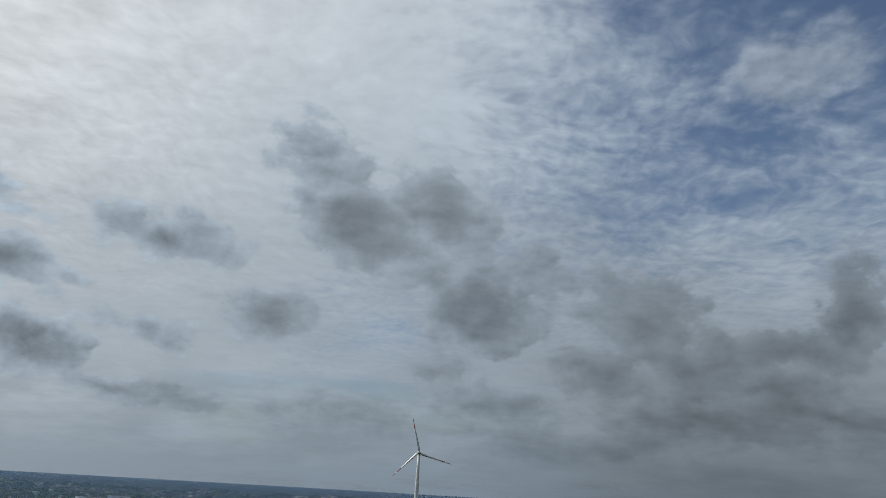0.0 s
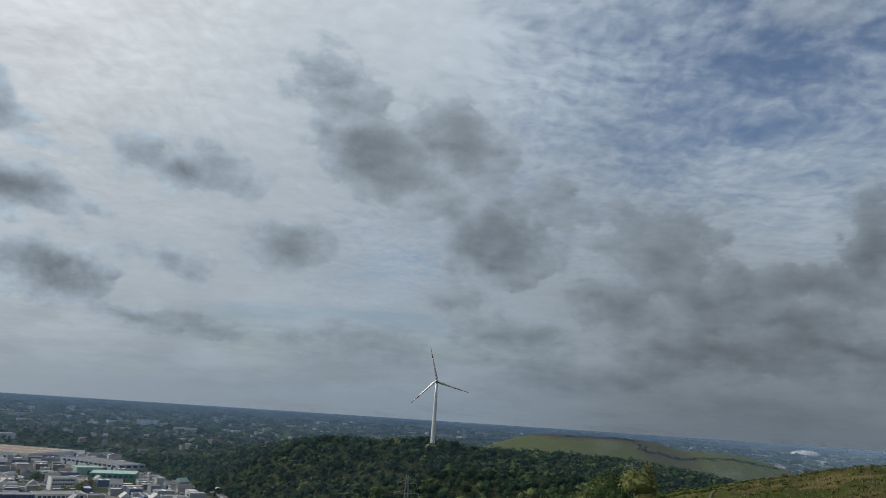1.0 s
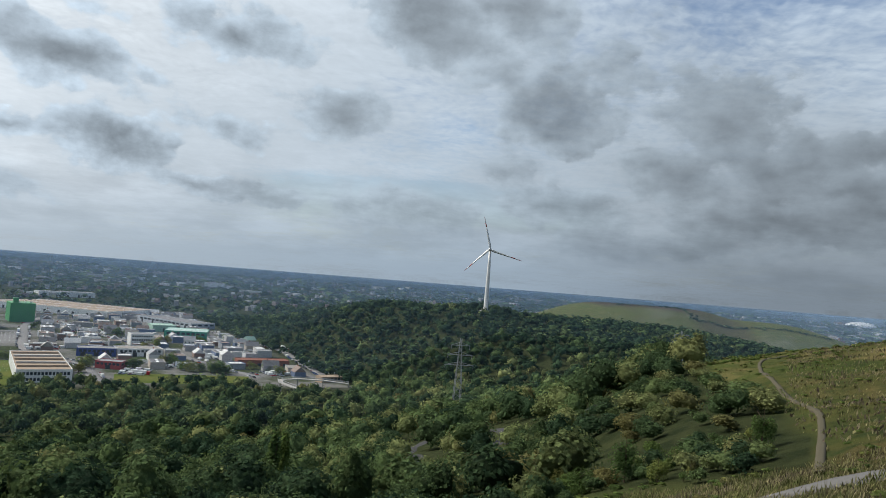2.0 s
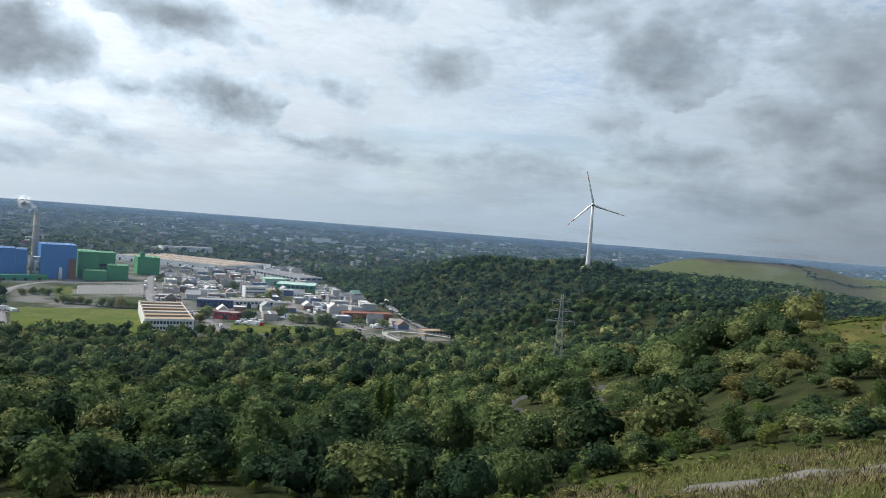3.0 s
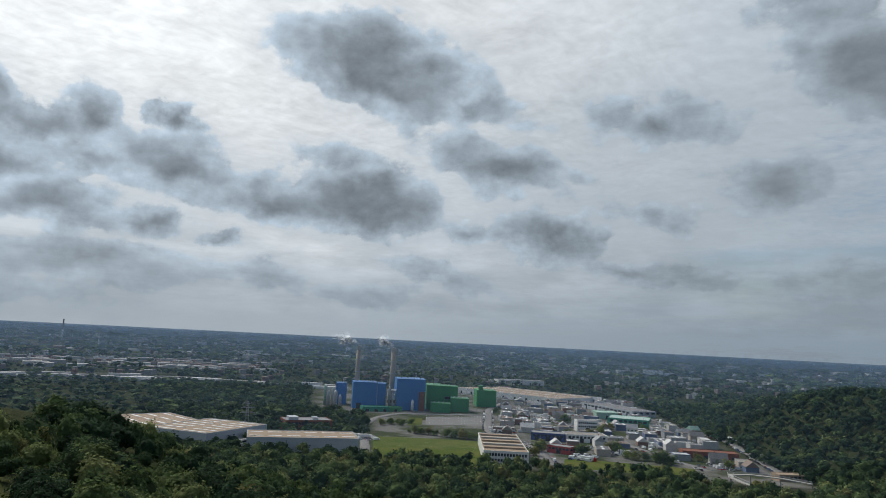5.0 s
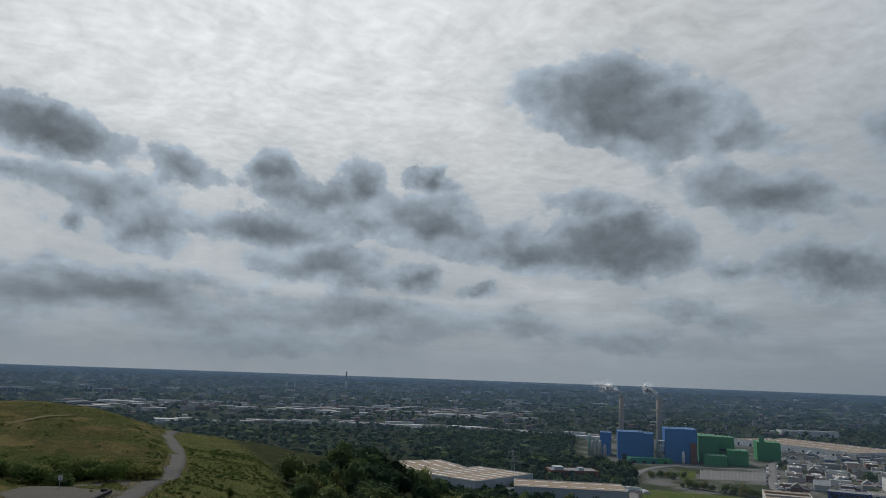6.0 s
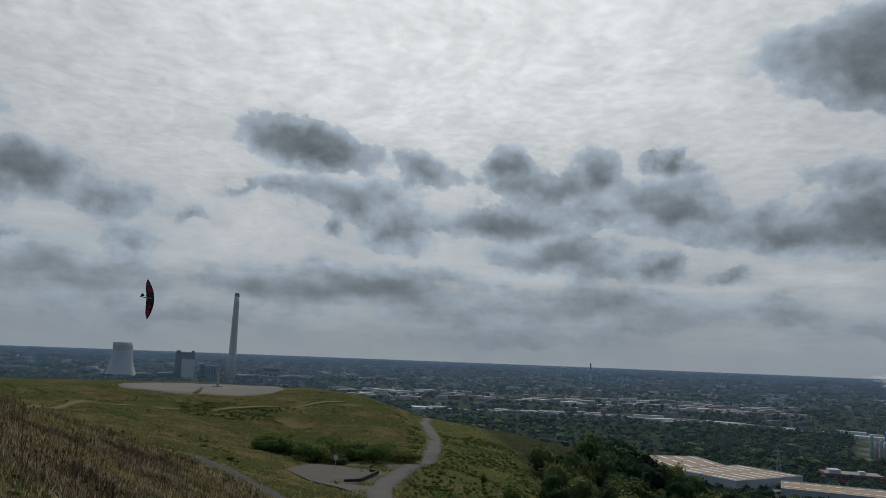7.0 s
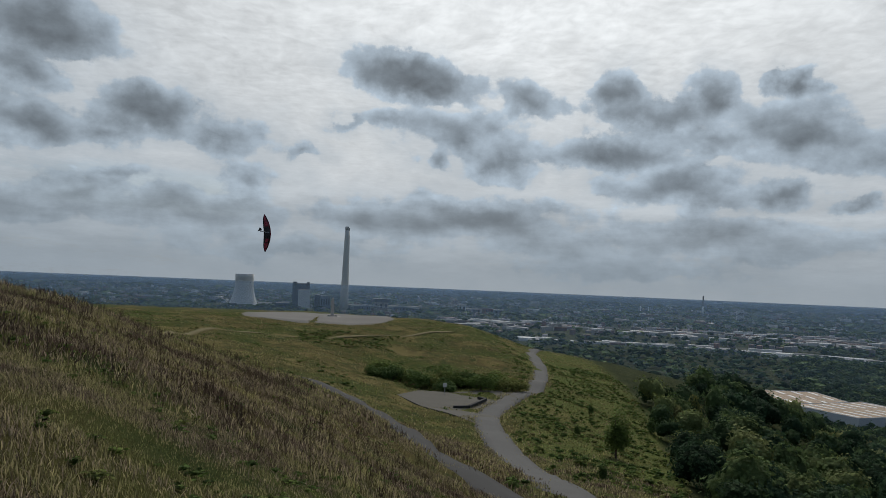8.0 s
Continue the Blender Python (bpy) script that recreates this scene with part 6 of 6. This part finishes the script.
# ---------------------------------------------------------------- fields, yards and roads of the estate
def field_grass():
    m, n, bsdf, out = material("field_grass")
    p = place(n)
    big = n.noise(p, 0.03, 6, 0.65)
    fine = n.noise(p, 0.6, 6, 0.7)
    tone = n.mix(n.ease(big, 0.38, 0.62), (0.072, 0.105, 0.022), (0.112, 0.120, 0.034))
    tone = n.mix(n.math("MULTIPLY", n.ease(fine, 0.45, 0.75), 0.6), tone, (0.060, 0.095, 0.022))
    n.plug(bsdf.inputs["Base Color"], tone)
    bsdf.inputs["Roughness"].default_value = 0.95
    bsdf.inputs["Specular IOR Level"].default_value = 0.02
    return m


FIELD = field_grass()
PAVING = painted("pale_paving", (0.20, 0.197, 0.19), 0.9, 0.15, 0.1)
draped("field", sector_patch(43.8, 35.3, 565, 548, 712, 712), 24, 30, FIELD, "flat green hay field beside the warehouses", "field", 0.5)
draped("field", sector_patch(29.2, 19.6, 585, 580, 640, 640), 10, 30, FIELD, "strip of rough green grass before the yards", "field", 0.5)
draped("field", sector_patch(41.2, 39.95, 800, 812, 890, 890), 8, 8, FIELD, "small green plot beside the lorry park", "field", 0.3)
draped("car_park", sector_patch(39.85, 35.2, 815, 832, 905, 935), 10, 24, PAVING, "grey paved lorry park with white bay lines", "car park", 0.25)
bm = bmesh.new()
for row in range(4):
    for k in range(18):
        a = 39.7 - k * 0.245
        r = 828 + row * 25 + (39.8 - a) * 5
        (x0, y0), (x1, y1) = polar(a, r), polar(a, r + 9)
        beam(bm, (x0, y0, 0.45), (x1, y1, 0.45), 0.2)
tagged(part("bay_lines", bm, WHITE_WALL), "white painted bay lines on the lorry park", "road marking", kind="structure")


def street(name, pts, wide, label):
    ROADS[name] = (wide, [polar(a, r) for a, r in pts])
    ribbon("road", way_points(name, 8.0), wide, ASPHALT_PALE, label, "road", 0.3)


ASPHALT_PALE = painted("worn_asphalt", (0.21, 0.205, 0.20), 0.9, 0.2, 0.1)
street("estate_street", ((29.8, 570), (31.3, 684), (34.0, 740), (34.9, 800), (34.95, 920), (34.9, 1030), (34.0, 1150)), 9, "straight grey estate street lined with parked cars")
street("works_street", ((44.2, 600), (44.4, 700), (44.7, 770), (44.0, 830), (43.2, 880), (41.5, 925), (38.5, 935), (35.0, 955)), 8, "pale street curving to the waste works")
street("wood_street", ((13.6, 640), (15.0, 700), (18.6, 880), (21.8, 1000), (24.5, 1150)), 7, "grey street along the edge of the wood")
street("yard_street", ((18.9, 632), (20.7, 668), (23.5, 690), (27.0, 705), (31.0, 720)), 7, "grey service street between the yards")
street("middle_street", ((23.0, 720), (26.0, 805), (29.0, 900), (31.5, 1000), (33.0, 1120)), 8, "grey street between rows of trade halls")
street("motorway", ((86, 1980), (80, 1950), (74, 1960), (68, 2000), (60, 2080), (50, 2250)), 16, "far pale motorway embankment on the plain")


def vehicle(kind):
    l, w_, h, label = {"car": (4.3, 1.75, 1.45, "small passenger car parked on the estate"), "van": (5.6, 2.0, 2.4, "white delivery van parked on the estate"), "lorry": (13.0, 2.5, 3.8, "parked lorry with a white box trailer")}[kind]
    t = tagged(new(kind), label, kind, "parked " + kind + "s")
    bm = bmesh.new()
    if kind == "car":
        block(bm, -l / 2, l / 2, -w_ / 2, w_ / 2, 0.28, 0.85)
        part("body", bm, CAR_MIX, t)
        bm = bmesh.new()
        v = [bm.verts.new(p) for p in ((-1.5, -.8, .85), (1.0, -.8, .85), (1.0, .8, .85), (-1.5, .8, .85), (-1.0, -.65, h), (0.35, -.65, h), (0.35, .65, h), (-1.0, .65, h))]
        for f in ((4, 5, 6, 7), (0, 1, 5, 4), (1, 2, 6, 5), (2, 3, 7, 6), (3, 0, 4, 7)):
            bm.faces.new([v[i] for i in f])
        part("cabin", bm, GLASS, t)
        part("roof", block(bmesh.new(), -0.95, 0.3, -.62, .62, h, h + 0.05), CAR_MIX, t)
    elif kind == "van":
        part("body", block(bm, -l / 2, l / 2 - 1.2, -w_ / 2, w_ / 2, 0.4, h), WHITE_WALL, t)
        part("cab", block(bmesh.new(), l / 2 - 1.2, l / 2, -w_ / 2 + .05, w_ / 2 - .05, 0.4, h * 0.62), WHITE_WALL, t)
        part("windscreen", block(bmesh.new(), l / 2 - 1.2, l / 2 - 0.5, -w_ / 2 + .1, w_ / 2 - .1, h * 0.62, h * 0.92), GLASS, t)
    else:
        part("trailer", block(bm, -l / 2, l / 2 - 2.8, -w_ / 2, w_ / 2, 1.1, h), WHITE_WALL, t)
        part("cab", block(bmesh.new(), l / 2 - 2.4, l / 2, -w_ / 2, w_ / 2, 0.6, 3.2), CAR_MIX, t)
        part("windscreen", block(bmesh.new(), l / 2 - 0.02, l / 2 + 0.03, -w_ / 2 + .2, w_ / 2 - .2, 1.9, 2.9), GLASS, t)
    for sx_ in (-l * 0.32, l * 0.33):
        for sy_ in (-w_ / 2 + 0.1, w_ / 2 - 0.1):
            bm = bmesh.new()
            lathe(bm, [(0.34, -0.11), (0.34, 0.11)], 7)
            for v in bm.verts:
                v.co = Vector((v.co.x + sx_, v.co.z + sy_, v.co.y + 0.34))
            part("wheel", bm, BLACK, t)
    return t


def estate():
    """Rows of trade halls, sheds and parked vehicles between the works and the wood."""
    rng = np.random.default_rng(23)
    taken = []
    for ob in scene.objects:
        if ob.parent is None and "category" in ob and ob["category"] in ("industrial hall", "industrial building", "house"):
            for c in ob.children:
                if c.name.startswith("wall"):
                    bb = [ob.matrix_world @ Vector(v) for v in c.bound_box]
                    p = sum(bb, Vector()) / 8
                    taken.append((p.x, p.y, max((v - p).length for v in bb)))
    street_pts = np.vstack([way_points(n, 6) for n in ("estate_street", "works_street", "wood_street", "yard_street", "middle_street")])
    ux, uy = -0.56, 0.83
    words = ("grey flat-roofed trade hall on the estate", "white-walled workshop with a flat roof", "low shed with a pale roof", "trade building with ribbon windows", "brown-roofed store building beside a yard")
    made = 0
    for i in range(-2, 36):
        for j in range(-2, 28):
            u, v = i * 26 + rng.uniform(-3, 3), j * 22 + rng.uniform(-3, 3)
            x, y = -160 + ux * u - uy * v, 640 + uy * u + ux * v
            a, r = math.degrees(math.atan2(-x, y)), math.hypot(x, y)
            if r < 650 or r > 1330 or a > 34.6 or a < 13 or town_share(np.array([x]), np.array([y]))[0] < 0.9 or rng.random() < 0.12 or made > 190:
                continue
            if 19 < a < 31 and r < 680:
                continue
            l, w_ = rng.uniform(11, 25), rng.uniform(8, 15)
            if any(math.hypot(x - p, y - q) < s * 0.82 + l * 0.5 for p, q, s in taken):
                continue
            if np.min(np.hypot(street_pts[:, 0] - x, street_pts[:, 1] - y)) < 4 + w_ * 0.6:
                continue
            turn = math.degrees(math.atan2(uy, ux)) + (0 if rng.random() < 0.5 else 90) + rng.normal(0, 3)
            h = rng.uniform(3.5, 7.0)
            k = int(rng.integers(0, 5))
            ca, sa = math.cos(radians(turn)), math.sin(radians(turn))
            ox, oy = x - ca * l / 2 + sa * w_ / 2, y - sa * l / 2 - ca * w_ / 2
            if rng.random() < 0.22:
                gable_house(x, y, turn, min(l, 14), min(w_, 10), rng.uniform(4, 7), WALL_MIX, ROOF_MIX, "gabled house with rendered walls in the estate")
            else:
                hall((ox, oy, turn, l), w_, h, WALL_MIX, ROOF_MIX, words[k], "trade_building", doors=int(rng.integers(0, 3)), windows=int(rng.integers(0, 7)), skylights=(int(rng.integers(0, 3)), int(rng.integers(1, 3))), group="estate buildings")
            made += 1
    models = [vehicle("car"), vehicle("van"), vehicle("lorry")]
    count = 0
    spots = []
    for n in ("estate_street", "yard_street", "middle_street", "wood_street"):
        p = way_points(n, 7.0)
        d = np.gradient(p, axis=0)
        for q, e in zip(p, d):
            e = e / np.hypot(*e)
            side = rng.choice([-1, 1])
            spots.append((q[0] - e[1] * 5.5 * side, q[1] + e[0] * 5.5 * side, math.degrees(math.atan2(e[1], e[0])), 0.12))
    for a, r, rows, cols, turn in ((33.3, 800, 5, 9, 40), (32.2, 880, 6, 10, 40), (30.6, 640, 2, 8, 20), (27.3, 646, 3, 12, 15), (24.8, 690, 3, 8, 15), (22.3, 760, 4, 8, 30), (17.2, 665, 4, 10, 40), (31.0, 980, 5, 9, 40),
                                   (44.0, 690, 3, 7, 60), (57.5, 640, 2, 6, 60), (29.5, 850, 4, 8, 30), (20.4, 830, 4, 7, 30), (28.0, 1000, 4, 8, 30)):
        x0, y0 = polar(a, r)
        ca, sa = math.cos(radians(turn)), math.sin(radians(turn))
        for i in range(rows):
            for j in range(cols):
                if rng.random() < 0.25:
                    continue
                lx, ly = (i - rows / 2) * 7.5, (j - cols / 2) * 3.2
                spots.append((x0 + ca * lx - sa * ly, y0 + sa * lx + ca * ly, turn + rng.normal(0, 2), 0.22))
    for x, y, turn, big in spots:
        if any(math.hypot(x - p, y - q) < s * 0.75 for p, q, s in taken):
            continue
        pick = rng.random()
        k = 2 if pick < big * 0.35 else 1 if pick < big * 1.6 else 0
        m = pose(x, y, height(x, y) + 0.3, 0, 0, turn)
        if count < 3:
            k = count
            models[k].matrix_world = m
        elif count < 520:
            copy_thing(models[k], m)
        count += 1


estate()


# ---------------------------------------------------------------- far settlements
def far_town():
    """Roofs and walls of far houses and works, too many to count."""
    rng = np.random.default_rng(31)
    quads, tints = [], []
    def add(x, y, l, w_, h, turn, tone):
        z = land(x, y)
        c, s = np.cos(turn), np.sin(turn)
        corner = [(-l / 2, -w_ / 2), (l / 2, -w_ / 2), (l / 2, w_ / 2), (-l / 2, w_ / 2)]
        p = [(x + c * a - s * b, y + s * a + c * b) for a, b in corner]
        lo = [np.column_stack([q[0], q[1], z - 1]) for q in p]
        hi = [np.column_stack([q[0], q[1], z + h]) for q in p]
        for k in range(4):
            quads.append(np.stack([lo[k], lo[(k + 1) % 4], hi[(k + 1) % 4], hi[k]], 1))
            tints.append(tone)
        quads.append(np.stack(hi, 1))
        tints.append(np.clip(tone * 0.9 + rng.uniform(-0.25, 0.1, len(x)), 0, 1))
    x, y = scatter(rng, (-34, 125), (1400, 4900), 70)
    keep = (wave(x, y, 420, 12) > -0.15) & (land(x, y) < 70) & (np.hypot(x - 275, y - 1560) > 400) & ~((np.hypot(x, y) < 2380) & (np.degrees(np.arctan2(-x, y)) > 95))
    x, y = x[keep], y[keep]
    n = len(x)
    add(x, y, rng.uniform(8, 15, n), rng.uniform(7, 10, n), rng.uniform(7, 12, n), rng.uniform(0, 3.14, n), rng.beta(1.2, 2.4, n))
    x, y = scatter(rng, (48, 92), (1640, 2080), 46)
    keep = yard(x, y)
    x, y = x[keep], y[keep]
    n = len(x)
    add(x, y, rng.uniform(14, 62, n), rng.uniform(10, 24, n), rng.uniform(4, 9, n), np.full(n, 0.9) + rng.normal(0, 0.08, n) - np.arctan2(x, y) * 0.3, rng.beta(1.5, 1.3, n))
    x, y = scatter(rng, (46, 80), (1270, 1400), 30)
    keep = yard(x, y)
    x, y = x[keep], y[keep]
    n = len(x)
    add(x, y, rng.uniform(12, 60, n), rng.uniform(8, 18, n), rng.uniform(3, 7, n), np.arctan2(y, x) + 1.57 + rng.normal(0, 0.1, n), rng.beta(2.0, 0.8, n))
    x, y = scatter(rng, (-34, 125), (2300, 4800), 230)
    keep = (np.hypot(x - 275, y - 1560) > 450) & ((np.degrees(np.arctan2(-x, y)) < 80) | (np.hypot(x, y) > 2600))
    x, y = x[keep], y[keep]
    n = len(x)
    add(x, y, rng.uniform(20, 75, n), rng.uniform(14, 26, n), rng.uniform(7, 13, n), rng.uniform(0, 3.14, n), rng.beta(1.6, 1.3, n))
    ob = quads_object("far_settlement", np.concatenate(quads).astype(np.float32), FAR_WALL, np.concatenate(tints))
    tagged(ob, "far pale houses, halls and works across the plain", "settlement", kind="stuff")


def far_wall():
    m, n, bsdf, out = material("far_walls")
    att = n.add("ShaderNodeAttribute")
    att.attribute_name = "tint"
    ramp = n.add("ShaderNodeValToRGB")
    e = ramp.color_ramp.elements
    e.new(0.3)
    e.new(0.6)
    for i, (p, c) in enumerate(((0, (0.16, 0.09, 0.07)), (0.3, (0.24, 0.23, 0.22)), (0.62, (0.42, 0.41, 0.39)), (1, (0.74, 0.74, 0.72)))):
        e[i].position, e[i].color = p, (*c, 1)
    n.plug(ramp.inputs[0], att.outputs["Fac"])
    tone = n.vec("SCALE", ramp.outputs[0])
    n.plug(tone.node.inputs["Scale"], n.math("ADD", 0.75, n.math("MULTIPLY", n.noise(place(n), 0.2, 4, 0.6), 0.5)))
    n.plug(bsdf.inputs["Base Color"], tone)
    bsdf.inputs["Roughness"].default_value = 0.8
    return m


FAR_WALL = far_wall()
far_town()


# ---------------------------------------------------------------- steam over the chimneys
def steam_material():
    m, n, bsdf, out = material("steam")
    clear_ = n.add("ShaderNodeBsdfTransparent")
    drops = n.add("ShaderNodeBsdfTranslucent")
    drops.inputs[0].default_value = (0.9, 0.92, 0.94, 1)
    lit = n.add("ShaderNodeBsdfDiffuse")
    lit.inputs[0].default_value = (0.9, 0.92, 0.94, 1)
    both = n.add("ShaderNodeAddShader")
    n.plug(both.inputs[0], drops.outputs[0])
    n.plug(both.inputs[1], lit.outputs[0])
    mix_ = n.add("ShaderNodeMixShader")
    n.plug(mix_.inputs[0], n.math("MULTIPLY", n.ease(n.noise(place(n), 0.25, 4, 0.6), 0.35, 0.65), 0.16))
    n.plug(mix_.inputs[1], clear_.outputs[0])
    n.plug(mix_.inputs[2], both.outputs[0])
    n.plug(out.inputs[0], mix_.outputs[0])
    return m


def steam(az_, r, z, reach, size, seed):
    """A small drifting plume of many thin wisps."""
    rng = np.random.default_rng(seed)
    n = 90
    s = rng.random(n) ** 0.8
    x, y = polar(az_, r)
    along = np.array(polar(az_ + 90, 1.0))
    p = np.column_stack([x + along[0] * s * reach, y + along[1] * s * reach, z + 7 * np.sqrt(s) + 2 * s]) + rng.normal(0, 1, (n, 3)) * (0.6 + s * size)[:, None]
    u = rng.normal(0, 1, (n, 3))
    u /= np.linalg.norm(u, axis=1)[:, None]
    v = np.cross(u, rng.normal(0, 1, (n, 3)))
    v /= np.linalg.norm(v, axis=1)[:, None]
    k = (1.2 + s * size * 1.3)[:, None]
    ob = quads_object("steam_plume", np.stack([p - u * k, p - v * k, p + u * k, p + v * k], 1).astype(np.float32), STEAM)
    tagged(ob, "small white steam plume drifting from a chimney top", "steam", kind="stuff")


STEAM = steam_material()
steam(42.49, 1020, 78.5, 16, 3.2, 1)
steam(45.2, 1025, 79.5, 26, 3.6, 2)
steam(84.3, 2600, 30, 30, 5.0, 3)
